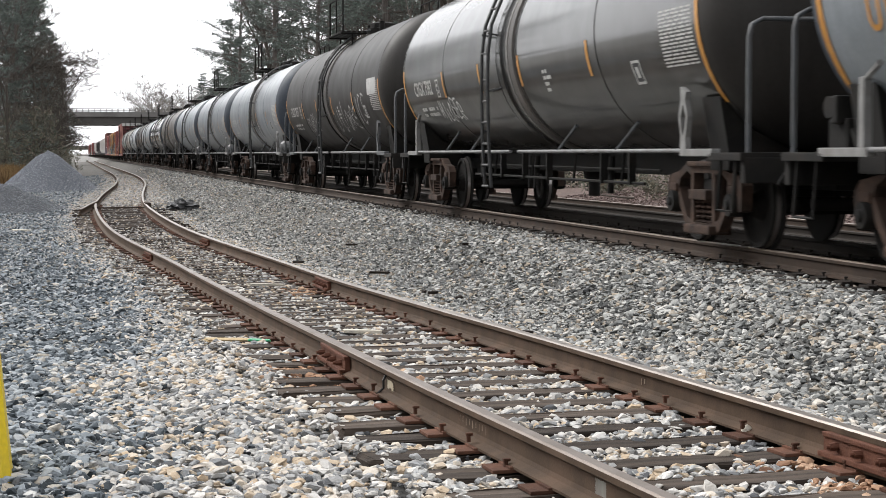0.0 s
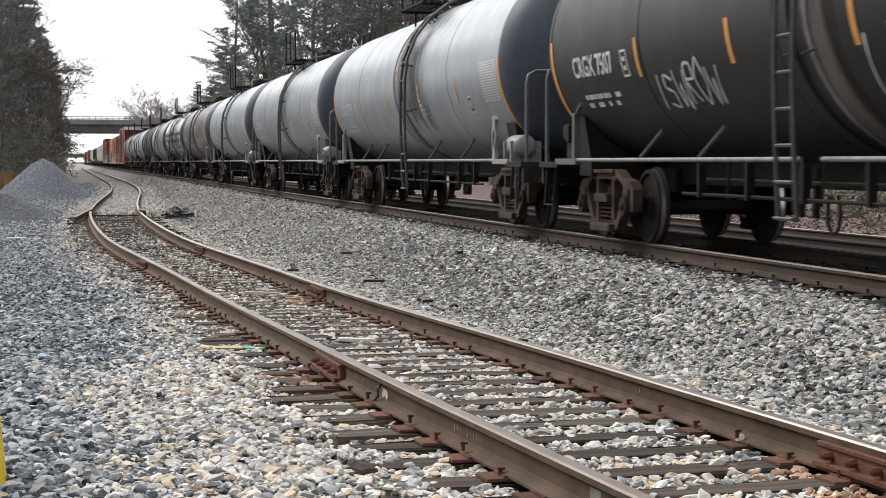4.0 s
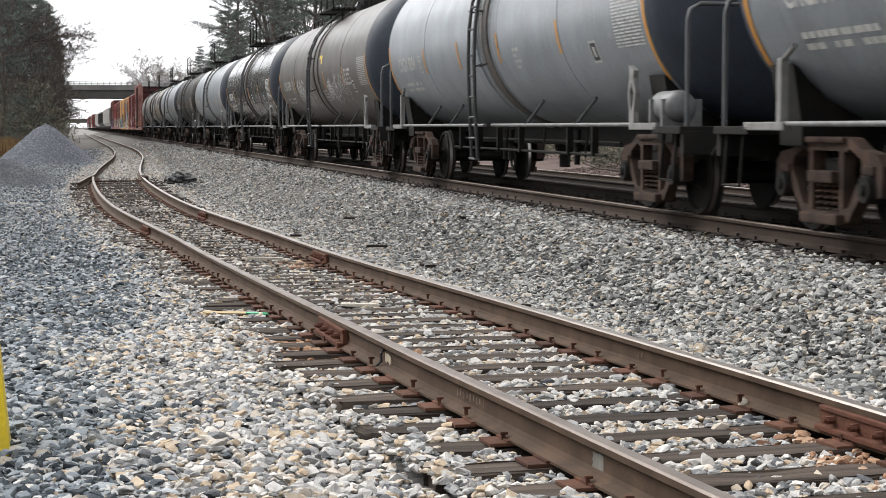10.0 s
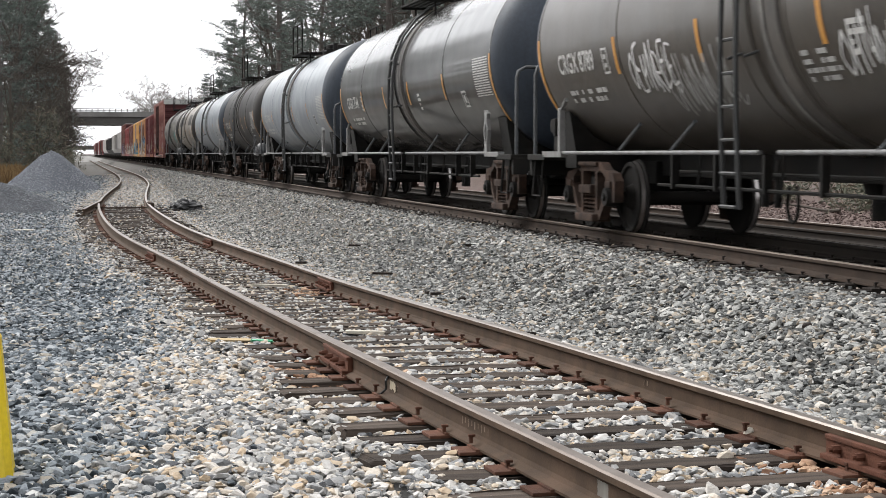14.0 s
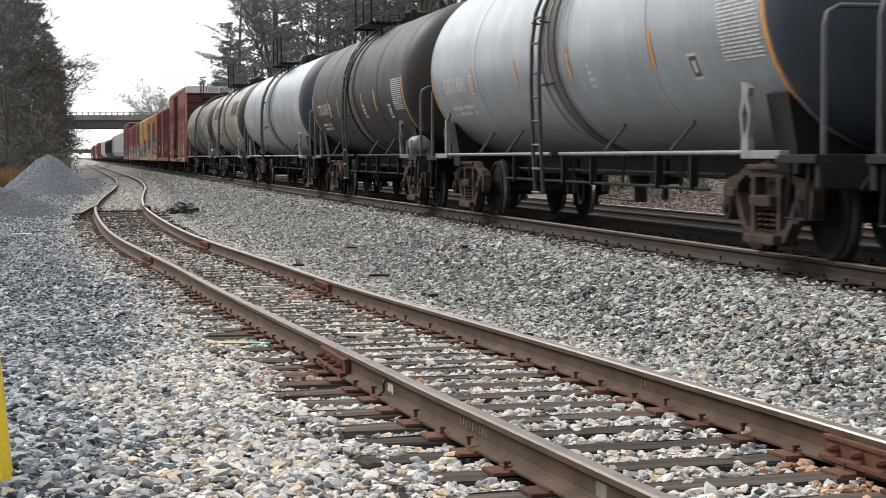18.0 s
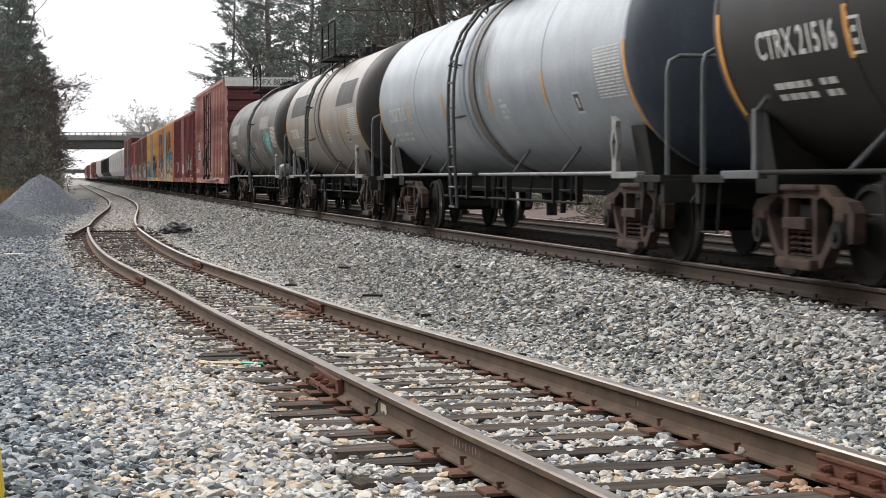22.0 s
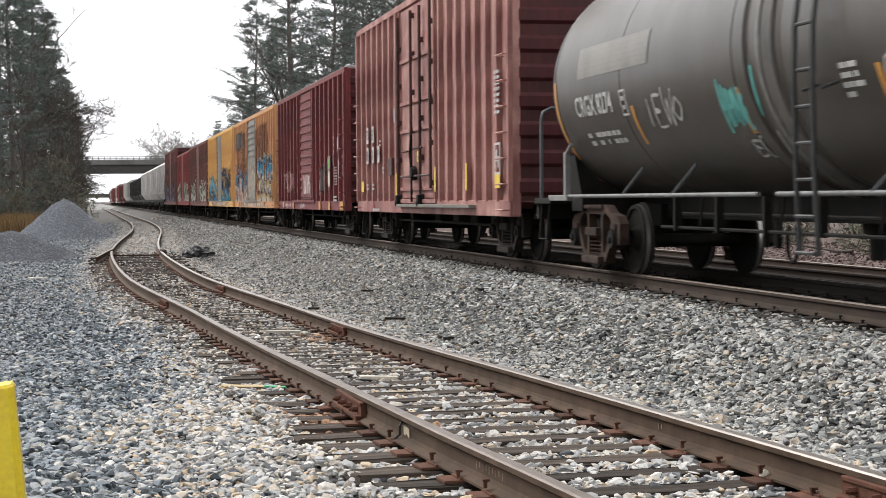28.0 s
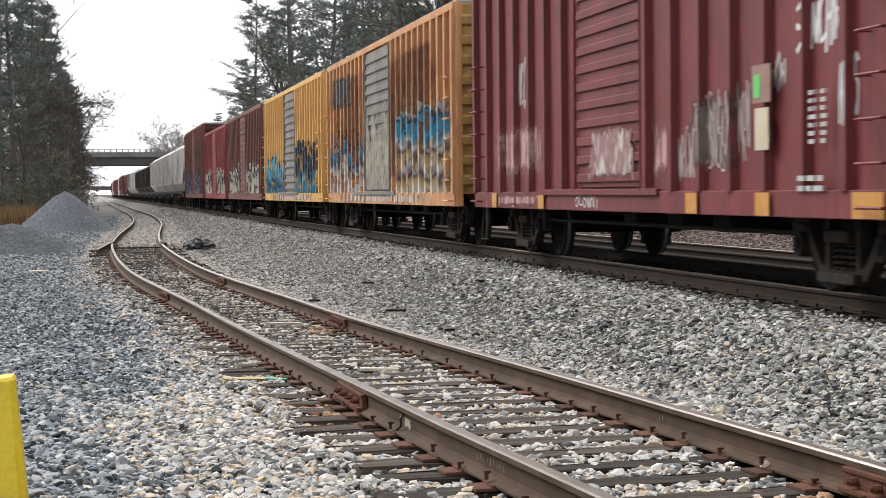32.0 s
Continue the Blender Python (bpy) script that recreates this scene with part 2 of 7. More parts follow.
def lathe(bm, profile, axis="Y", n=40, at=(0, 0, 0)):
    """Turns a profile of (along, radius) round an axis."""
    c = Vector(at)
    rings = []
    for s, r in profile:
        ring = []
        for k in range(n):
            a = 2 * math.pi * k / n
            u, w = r * math.cos(a), r * math.sin(a)
            q = {"X": (s, u, w), "Y": (u, s, w), "Z": (u, w, s)}[axis]
            ring.append(bm.verts.new(c + Vector(q)))
        rings.append(ring)
    for a, b in zip(rings, rings[1:]):
        for k in range(n):
            bm.faces.new((a[k], a[(k + 1) % n], b[(k + 1) % n], b[k]))
    for ring in (rings[0], rings[-1]):
        bm.faces.new(ring)


def prism(bm, outline, x0, x1, holes=()):
    """A plate with an outline in (y, z), from x0 to x1, with holes cut through."""
    loops = [outline, *holes]
    faces = []
    for x in (x0, x1):
        edges = []
        for lp in loops:
            vs = [bm.verts.new((x, p[0], p[1])) for p in lp]
            edges += [bm.edges.new((vs[i], vs[(i + 1) % len(vs)])) for i in range(len(vs))]
            faces.append(vs)
        bmesh.ops.triangle_fill(bm, use_beauty=True, edges=edges)
    h = len(loops)
    for i in range(h):
        a, b = faces[i], faces[i + h]
        for k in range(len(a)):
            j = (k + 1) % len(a)
            bm.faces.new((a[k], a[j], b[j], b[k]))


def finish(bm, name, smooth=None):
    bmesh.ops.recalc_face_normals(bm, faces=bm.faces)
    me = bpy.data.meshes.new(name)
    bm.to_mesh(me)
    bm.free()
    if smooth is not None:
        me.shade_smooth()
        if smooth < 180:
            me.set_sharp_from_angle(angle=radians(smooth))
    return me


def part(name, bm, material, parent, label="", smooth=None):
    """Links a bmesh, or a shared mesh, as one mesh object under a thing or a part."""
    me = bm if isinstance(bm, bpy.types.Mesh) else finish(bm, name, smooth)
    if not me.materials:
        for k in material if isinstance(material, (list, tuple)) else (material,):
            me.materials.append(k)
    ob = new(name, me)
    ob.parent = parent
    if label:
        ob["label"] = label
    return ob


def thing(name, label, category, at=(0, 0, 0), group="", kind=""):
    ob = new(name)
    ob.location = at
    ob.empty_display_size = 0.2
    return tagged(ob, label, category, group, kind)


def raw(name, verts, faces, material, smooth=False):
    me = bpy.data.meshes.new(name)
    me.from_pydata([tuple(v) for v in verts], [], [tuple(f) for f in faces])
    me.materials.append(material)
    if smooth:
        me.shade_smooth()
    return me


# ---- lie of the land ----
XC = 7.75          # centre of the main track; its rail tops are at z = 0
X2, Z2 = 14.1, -0.38   # the track behind it
GAUGE = 1.505
SIDING = ((-15.0, 5.05), (0.0, 3.55), (4.0, 3.14), (8.0, 2.80), (10.0, 2.66), (14.0, 2.51), (20.0, 2.355), (24.0, 2.20), (28.0, 1.95), (32.0, 1.69), (36.0, 1.51),
          (42.0, 1.39), (50.0, 1.36), (56.0, 1.43), (62.0, 1.60), (70.0, 1.91), (80.0, 2.36), (90.0, 2.80), (100.0, 3.13), (115.0, 3.48), (135.0, 3.70),
          (160.0, 3.76), (400.0, 3.80))


def smooth_step(a, b, v):
    t = min(1.0, max(0.0, (v - a) / (b - a)))
    return t * t * (3 - 2 * t)


def siding_x(y):
    for i in range(len(SIDING) - 1):
        if y <= SIDING[i + 1][0]:
            break
    p0, p1, p2, p3 = (SIDING[max(0, min(len(SIDING) - 1, i + k))] for k in (-1, 0, 1, 2))
    h = p2[0] - p1[0]
    t = (y - p1[0]) / h
    m1 = (p2[1] - p0[1]) / max(1e-6, p2[0] - p0[0]) * h
    m2 = (p3[1] - p1[1]) / max(1e-6, p3[0] - p1[0]) * h
    return ((2 * t**3 - 3 * t * t + 1) * p1[1] + (t**3 - 2 * t * t + t) * m1 + (3 * t * t - 2 * t**3) * p2[1] + (t**3 - t * t) * m2)


def siding_z(y):
    return -0.30 - 0.24 * smooth_step(8, 24, y)


def siding_turn(y):
    """The heading of the siding: its angle from +y, to the left."""
    return -math.atan2(siding_x(y + 0.5) - siding_x(y - 0.5), 1.0)


RAIL_H = 0.175
def ground_z(x, y):
    c, s = siding_x(y), siding_z(y) - RAIL_H - 0.065
    d = x - c
    low = s - 0.10 * smooth_step(-1.3, -2.6, d) * smooth_step(9, 22, y) + 0.04 * (1 - smooth_step(8, 16, y)) * smooth_step(-1.3, -2.4, d) - 0.25 * smooth_step(3.5, 14, -d)
    low -= (0.03 + 0.035 * noise.noise((0.3, y * 1.1, 4.0))) * smooth_step(0.75, 0.95, -d) * (1 - smooth_step(1.9, 3.2, -d)) * (1 - smooth_step(16, 24, y))
    if x > c:
        low = s - 0.06 * smooth_step(1.3, 1.9, d)
        low += (-0.215 - low) * smooth_step(4.55, 5.75, x)
    if x > XC:
        low = -0.235 + (Z2 - 0.235 + 0.235) * smooth_step(XC + 1.9, XC + 3.6, x)
        low += 0.45 * smooth_step(X2 + 2.5, X2 + 9, x)
    return low + 0.02 * noise.noise((x * 0.9, y * 0.9, 1.7)) + 0.006 * noise.noise((x * 6, y * 6, 3.1))


def spaced(stops):
    out = []
    for (a, da), (b, _) in zip(stops, stops[1:]):
        k = max(1, round((b - a) / da))
        out += [a + (b - a) * i / k for i in range(k)]
    return out + [stops[-1][0]]


xs = spaced(((-3000, 900), (-300, 60), (-60, 8), (-12, 1.2), (-4, 0.3), (0, 0.16), (6.2, 0.3), (20, 1.5), (60, 12), (300, 100), (3000, 1)))
ys = spaced(((-600, 150), (-60, 12), (0, 1), (5, 0.2), (30, 0.5), (70, 1.5), (160, 8), (400, 50), (4500, 1)))
gv = [(x, y, ground_z(x, y)) for y in ys for x in xs]
w = len(xs)
gf = [(j * w + i, j * w + i + 1, (j + 1) * w + i + 1, (j + 1) * w + i) for j in range(len(ys) - 1) for i in range(w - 1)]
ground = tagged(new("ground", raw("ground", gv, gf, GROUND, True)), "grey crushed stone ground beside railway tracks", "ground", kind="structure")
for extra in (PINK, OILY_SHADED, BED_SHADED, FAR_BED):
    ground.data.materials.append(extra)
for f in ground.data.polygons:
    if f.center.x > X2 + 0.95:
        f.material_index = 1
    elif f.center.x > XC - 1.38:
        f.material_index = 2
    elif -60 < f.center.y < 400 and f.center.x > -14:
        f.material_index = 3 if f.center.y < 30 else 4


# ---- loose stone ----
def stone_kinds(n, detail):
    """A few rough stones as (vertices, faces)."""
    out = []
    for k in range(n):
        bm = bmesh.new()
        rng = random.Random(40 + k)
        sx, sy, sz = rng.uniform(0.95, 1.5), rng.uniform(0.7, 1.0), rng.uniform(0.42, 0.72)
        for q in range(detail):
            d = Vector((rng.gauss(0, 1), rng.gauss(0, 1), rng.gauss(0, 1))).normalized() * rng.uniform(0.85, 1.1)
            bm.verts.new((d.x * sx, d.y * sy, d.z * sz))
        hull = bmesh.ops.convex_hull(bm, input=bm.verts[:])
        bmesh.ops.delete(bm, geom=list({g for g in hull["geom_interior"] + hull["geom_unused"] if isinstance(g, bmesh.types.BMVert)}), context="VERTS")
        bm.verts.index_update()
        bm.verts.ensure_lookup_table()
        out.append((np.array([v.co[:] for v in bm.verts]), np.array([[v.index for v in f.verts] for f in bm.faces])))
        bm.free()
    return out


# rounder stones for the ballast near by, plainer ones farther off
STONE_SETS = ((-50, 6.4, stone_kinds(12, 9)), (6.4, 15.0, stone_kinds(24, 15)), (15.0, 26.0, stone_kinds(18, 11)), (26.0, 500.0, stone_kinds(12, 8)))


def scatter(name, spots, material, label, seed):
    """One object of many stones; spots are rows of x, y, z, size."""
    rng = np.random.default_rng(seed)
    spots = np.array(spots)
    vs, fs, base = [], [], 0
    for y0, y1, kinds in STONE_SETS:
        here = spots[(spots[:, 1] >= y0) & (spots[:, 1] < y1)]
        pick = rng.integers(0, len(kinds), len(here))
        for k, (sv, sf) in enumerate(kinds):
            p = here[pick == k]
            if not len(p):
                continue
            a, b, c = rng.uniform(0, 2 * np.pi, len(p)), rng.normal(0, 0.3, len(p)), rng.normal(0, 0.3, len(p))
            ca, sa, cb, sb, cc, sc = (q[:, None] for q in (np.cos(a), np.sin(a), np.cos(b), np.sin(b), np.cos(c), np.sin(c)))
            x, y, z = (sv[:, i][None, :] for i in range(3))
            y, z = y * cb - z * sb, y * sb + z * cb
            x, z = x * cc + z * sc, -x * sc + z * cc
            x, y = x * ca - y * sa, x * sa + y * ca
            q = np.stack([x, y, z], -1) * p[:, 3][:, None, None] + p[:, None, :3]
            vs.append(q.reshape(-1, 3))
            fs.append((sf[None] + (np.arange(len(p)) * len(sv))[:, None, None] + base).reshape(-1, 3))
            base += len(p) * len(sv)
    v, f = np.concatenate(vs), np.concatenate(fs)
    me = bpy.data.meshes.new(name)
    me.vertices.add(len(v))
    me.vertices.foreach_set("co", v.ravel())
    me.loops.add(len(f) * 3)
    me.loops.foreach_set("vertex_index", f.ravel())
    me.polygons.add(len(f))
    me.polygons.foreach_set("loop_start", np.arange(len(f)) * 3)
    me.update(calc_edges=True)
    me.shade_flat()
    me.materials.append(material)
    return tagged(new(name, me), label, "ballast", kind="stuff")


TIE_STEP = 0.53
def tie_ys(y0, y1):
    out, y = [], y0
    while y < y1:
        out.append(y)
        y += TIE_STEP
    return out


SIDING_TIES = tie_ys(4.3 - 34 * TIE_STEP, 60.0)
rng = np.random.default_rng(7)
mixed, blue, shoulder, rusty = [], [], [], []
for y0, y1, size, dens in ((-6.0, 6.4, 0.038, 270), (6.4, 9, 0.0275, 880), (9, 14, 0.0275, 850), (14, 22, 0.0285, 680), (22, 34, 0.031, 420), (34, 52, 0.033, 230), (52, 84, 0.038, 110), (84, 150, 0.045, 48)):
    xa, xb = (-0.05 * y1 - 0.4, min(6.9, 0.47 * y1 + 0.4)) if y0 > 0 else (-2.6, 6.9)
    for x, y in zip(*(rng.uniform(lo, hi, int(dens * (xb - xa) * (y1 - y0))) for lo, hi in ((xa, xb), (y0, y1)))):
        if y0 > 0 and (x < -0.046 * y - 0.3 or x > 0.47 * y + 0.3):
            continue
        c = siding_x(y)
        d = x - c
        s = size * min(1.9, max(0.5, rng.lognormal(-0.06, 0.3)))
        z = ground_z(x, y) + s * 0.25 + rng.uniform(-0.012, 0.016)
        if abs(d) < 1.38:
            # cribs between the ties are full to just under the wood, with gaps in the fill by the rails
            u = d * math.sin(siding_turn(y))
            k = (y - u - SIDING_TIES[0]) / TIE_STEP
            near = abs(k - round(k)) * TIE_STEP
            if near < 0.12 and rng.random() < (0.95 if d > -0.8 else 0.93 - 0.35 * smooth_step(-0.95, -1.38, d)) * (1 - 0.9 * smooth_step(54, 64, y)):
                continue
            if min(abs(d - GAUGE / 2), abs(d + GAUGE / 2)) < 0.08:
                continue
            z = siding_z(y) - RAIL_H - 0.036 + rng.uniform(-0.03, 0.016) + 0.02 * smooth_step(54, 64, y)
            if d < -0.8:
                z -= (0.012 + 0.045 * noise.noise((0.3, y * 1.1, 4.0)) - 0.05 * smooth_step(-1.05, -1.38, d) * (0.5 + noise.noise((x * 2, y * 2, 8.0)))) * (1 - smooth_step(16, 24, y))
            if rng.random() < 0.55 * smooth_step(38, 44, y) * (1 - smooth_step(54, 58, y)):
                continue
            if near >= 0.115:
                mixed.append((x + rng.uniform(-0.03, 0.03), y + rng.uniform(-0.03, 0.03), z - 0.012, s * 0.9))
        if x > 6.3:
            k = (y - 8.0) / TIE_STEP
            if x > 6.9 or rng.random() < (0.96 if abs(k - round(k)) * TIE_STEP < 0.12 else 0.15) * smooth_step(6.3, 6.5, x) + 0.5 * smooth_step(6.55, 6.9, x):
                continue
            z = -0.205 + rng.uniform(-0.02, 0.015)
        edge = -1.5 - 1.05 * (1 - smooth_step(7, 21, y)) - 0.35 * noise.noise((y * 0.6, 2.0, 0.5))
        blend = rng.normal(0, 0.3)
        if any(abs(y - jy) < 0.75 + 0.4 * blend and abs(d - jd) < 0.38 + 0.3 * blend for jd, jy in ((-0.8, 12.1), (0.8, 7.2), (0.7, 21.6))):
            rusty.append((x, y, z, s))
        elif d < edge + blend:
            blue.append((x, y, z, s))
        elif x > c + 1.75 + 0.5 * blend:
            shoulder.append((x, y, z, s))
        else:
            mixed.append((x, y, z, s))
scatter("track_ballast", mixed, STONE_MIX, "pale grey and tan crushed stone between wooden ties", 1)
scatter("rusty_ballast", rusty, STONE_RUST, "rust-stained crushed stone round the rail joints", 4)
scatter("quarry_ballast", blue, STONE_BLUE, "blue-grey crushed stone beside the siding", 2)
scatter("shoulder_ballast", shoulder, STONE_GREY, "grey crushed stone shoulder of the main track", 3)

# ---- track ----
RAIL_SHAPE = ((-0.07, 0), (0.07, 0), (0.07, 0.012), (0.018, 0.03), (0.01, 0.05), (0.01, 0.12), (0.036, 0.138), (0.036, 0.165), (0.028, 0.175), (-0.028, 0.175),
              (-0.036, 0.165), (-0.036, 0.138), (-0.01, 0.12), (-0.01, 0.05), (-0.018, 0.03), (-0.07, 0.012))


def rail_mesh(name, line, top=None, body=None):
    """A rail along a list of (x, y, z of its top); its running surface is bright."""
    bm = bmesh.new()
    prev = None
    n = len(RAIL_SHAPE)
    for i, p in enumerate(line):
        a, b = Vector(line[max(0, i - 1)]), Vector(line[min(len(line) - 1, i + 1)])
        d = (b - a)
        side = Vector((d.y, -d.x, 0)).normalized()
        ring = [bm.verts.new(Vector(p) + side * u + Vector((0, 0, v - RAIL_H))) for u, v in RAIL_SHAPE]
        if prev:
            for k in range(n):
                f = bm.faces.new((prev[k], prev[(k + 1) % n], ring[(k + 1) % n], ring[k]))
                f.material_index = 1 if k in (8, 9, 7) else 0
                f.smooth = False
        else:
            bm.faces.new(ring[::-1])
        prev = ring
    bm.faces.new(prev)
    me = finish(bm, name)
    me.materials.append(body or RAIL)
    me.materials.append(top or RAIL_TOP)
    return me


def tie_mesh(name, length, seed, worn=0.012):
    bm = bmesh.new()
    box(bm, -length / 2, length / 2, -0.115, 0.115, -0.17, 0, 0.008)
    bmesh.ops.subdivide_edges(bm, edges=[e for e in bm.edges if abs((e.verts[0].co - e.verts[1].co).x) > 1], cuts=7)
    r = random.Random(seed)
    for v in bm.verts:
        v.co += Vector((r.uniform(-0.025, 0.025) if abs(v.co.x) > length / 2 - 0.03 else 0, r.uniform(-worn, worn), r.uniform(-worn, worn * 0.4)))
    return finish(bm, name)


def plate_mesh():
    bm = bmesh.new()
    box(bm, -0.17, 0.17, -0.095, 0.095, 0, 0.018, 0.004)
    for s in (-1, 1):
        box(bm, s * 0.075 - 0.012, s * 0.075 + 0.012, -0.09, 0.09, 0.016, 0.028)
    return finish(bm, "tie_plate")


def spike_mesh():
    bm = bmesh.new()
    box(bm, -0.009, 0.009, -0.009, 0.009, 0, 0.036)
    box(bm, -0.014, 0.022, -0.013, 0.013, 0.032, 0.046, 0.004)
    return finish(bm, "spike")


PLATE, SPIKE = plate_mesh(), spike_mesh()
PLATE_DARK, SPIKE_DARK = plate_mesh(), spike_mesh()
PLATE_DARK.materials.append(TIE_DARK)
SPIKE_DARK.materials.append(TIE_DARK)
PLATE.materials.append(PLATE_RUST)
SPIKE.materials.append(PLATE_RUST)
TIES = [tie_mesh("tie", 2.6, k) for k in range(6)]
for me in TIES:
    me.materials.append(TIE)
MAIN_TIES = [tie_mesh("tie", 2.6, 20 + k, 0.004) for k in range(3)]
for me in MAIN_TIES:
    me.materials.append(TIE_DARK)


def placed(me, name, parent, m):
    ob = new(name, me)
    ob.parent = parent
    ob.matrix_basis = m
    return ob


def put_tie(parent, meshes, x, y, z, turn, rnd, spikes, skew=0.0):
    m = Matrix.Translation((x, y, z - RAIL_H - 0.018)) @ Matrix.Rotation(turn + skew, 4, "Z")
    placed(meshes[rnd.randrange(len(meshes))], "tie", parent, m @ Matrix.Translation((rnd.uniform(-0.1, 0.1), 0, 0)))
    for s in (-1, 1):
        pm = m @ Matrix.Translation((s * GAUGE / 2, 0, 0)) @ Matrix.Rotation(rnd.uniform(-0.05, 0.05), 4, "Z")
        placed(PLATE if meshes is TIES else PLATE_DARK, "tie_plate", parent, pm)
        if spikes:
            for side in (-1, 1):
                if rnd.random() < 0.9:
                    lift = rnd.choice((0, 0, 0.004, 0.01, 0.03))
                    placed(SPIKE if meshes is TIES else SPIKE_DARK, "spike", parent, pm @ Matrix.Translation((side * 0.082, rnd.uniform(-0.05, 0.05), 0.012 + lift)) @ Matrix.Rotation(0 if side < 0 else math.pi, 4, "Z"))


siding = thing("siding_track", "rusty siding rails on weathered wooden ties in pale stone", "railway track", kind="structure")
near_ys = spaced(((-14.0, 0.5), (60.0, 1.0), (130.0, 5.0), (400.0, 1)))


def offset_line(d, y0, y1):
    out = []
    for y in near_ys:
        if y0 <= y <= y1:
            t = siding_turn(y)
            out.append((siding_x(y) + d * math.cos(t), y + d * math.sin(t), siding_z(y)))
    return out


# the siding's rails break at the derail, where one rail turns out to the side
part("rail", rail_mesh("rail", offset_line(-GAUGE / 2, -14, 55.6)), RAIL, siding)
part("rail", rail_mesh("rail", offset_line(-GAUGE / 2, 58, 400)), RAIL, siding)
part("rail", rail_mesh("rail", offset_line(GAUGE / 2, -14, 400), RAIL_SHINE), RAIL, siding)
rnd = random.Random(3)
for y in SIDING_TIES:
    put_tie(siding, TIES, siding_x(y), y, siding_z(y), siding_turn(y), rnd, 4 < y < 26, rnd.uniform(-0.03, 0.03))

main = thing("main_track", "dark main line track with brown rails on a stone bed", "railway track", kind="structure")
for s in (-1, 1):
    part("rail", rail_mesh("rail", [(XC + s * GAUGE / 2, y, 0) for y in (-30, 0, 20, 60, 200, 900)], RAIL_DULL if s < 0 else RAIL_GRIMY_SHADED, RAIL_MAIN if s < 0 else RAIL_GRIMY_SHADED), RAIL, main)
# main ties are near-black: the train's shade is painted into their colour
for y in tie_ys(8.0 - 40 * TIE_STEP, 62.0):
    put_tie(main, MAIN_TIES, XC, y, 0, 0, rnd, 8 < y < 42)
bm = bmesh.new()
for y in tie_ys(62.0, 150.0):
    box(bm, XC - 1.3, XC + 1.3, y - 0.115, y + 0.115, -0.36, -0.193)
tagged(part("far_ties", bm, TIE_DARK, main), kind="stuff")
bm = bmesh.new()
for y in tie_ys(60.0, 150.0):
    x, z = siding_x(y), siding_z(y)
    box(bm, x - 1.3, x + 1.3, y - 0.115, y + 0.115, z - 0.36, z - 0.232)
tagged(part("far_ties", bm, TIE, siding), kind="stuff")

second = thing("second_track", "rusty second track behind the passing train", "railway track", kind="structure")
for s in (-1, 1):
    part("rail", rail_mesh("rail", [(X2 + s * GAUGE / 2, y, Z2) for y in (-30, 0, 20, 60, 200, 900)], RAIL_TOP if s > 0 else RAIL_GRIMY_SHADED, RAIL_MAIN if s > 0 else RAIL_GRIMY_SHADED), RAIL, second)
for y in tie_ys(18.0, 70.0):
    put_tie(second, MAIN_TIES, X2, y, Z2, 0, rnd, False)

# ---- rolling stock ----
STEEL_DARK = mat("grimy_black_steel", (0.0071, 0.0069, 0.0066), (0.0133, 0.0125, 0.0114), 5.0, 0.8, 0.0, 0.25, 50.0, (0.0274, 0.0203, 0.0156), 2.5, 0.35)
STEEL_PIPE = mat("painted_grey_pipe", (0.16, 0.164, 0.168), (0.104, 0.104, 0.104), 8.0, 0.55, 0.1, 0.1, 60.0, (0.08, 0.064, 0.056), 3.0, 0.5)
RAIL_PAINT = mat("worn_blue_grey_handrail", (0.044, 0.0496, 0.0544), (0.068, 0.072, 0.076), 8.0, 0.55, 0, 0.1, 60.0, (0.048, 0.036, 0.028), 3.0, 0.5)
CAST = mat("dusty_cast_steel", (0.020, 0.014, 0.0115), (0.075, 0.046, 0.034), 5.0, 0.85, 0.05, 0.5, 45.0, (0.032, 0.027, 0.024), 3.5, 0.5)
CAST_SOOTY = mat("sooty_cast_steel", (0.0146, 0.0129, 0.0118), (0.0358, 0.0291, 0.0246), 6.0, 0.85, 0.0, 0.4, 45.0, (0.056, 0.0381, 0.0302), 3.5, 0.4)
LADDER_IRON = mat("dark_ladder_iron", (0.0176, 0.0184, 0.0192), (0.036, 0.0368, 0.0376), 6.0, 0.6, 0.0, 0.1, 50.0)
WHEEL = mat("wheel_steel", (0.009, 0.0085, 0.008), (0.017, 0.015, 0.0135), 5.0, 0.9, 0.0, 0.15, 60.0)
TREAD = mat("bright_wheel_tread", (0.42, 0.40, 0.39), (0.30, 0.28, 0.27), 4.0, 0.32, 0.85, 0.03, 60.0)
WHITE_INK = mat("white_stencil_paint", (0.496, 0.496, 0.48), (0.4, 0.4, 0.384), 9.0, 0.6, 0, 0.0)
FADED_INK = mat("faded_stencil_paint", (0.44, 0.44, 0.43), (0.33, 0.33, 0.32), 9.0, 0.6, 0, 0.0)
AMBER = mat("amber_reflective_strip", (0.496, 0.24, 0.04), (0.416, 0.184, 0.032), 9.0, 0.5, 0, 0.0)
YELLOW_INK = mat("yellow_paint", (0.70, 0.50, 0.04), (0.60, 0.42, 0.04), 9.0, 0.5, 0, 0.0)
SPRAY_WHITE = mat("white_spray_paint", (0.62, 0.62, 0.61), (0.48, 0.48, 0.48), 3.0, 0.7, 0, 0.0)
FADED_PINK = mat("faded_pinkish_spray", (0.40, 0.33, 0.31), (0.26, 0.20, 0.19), 4.0, 0.7, 0, 0.0)
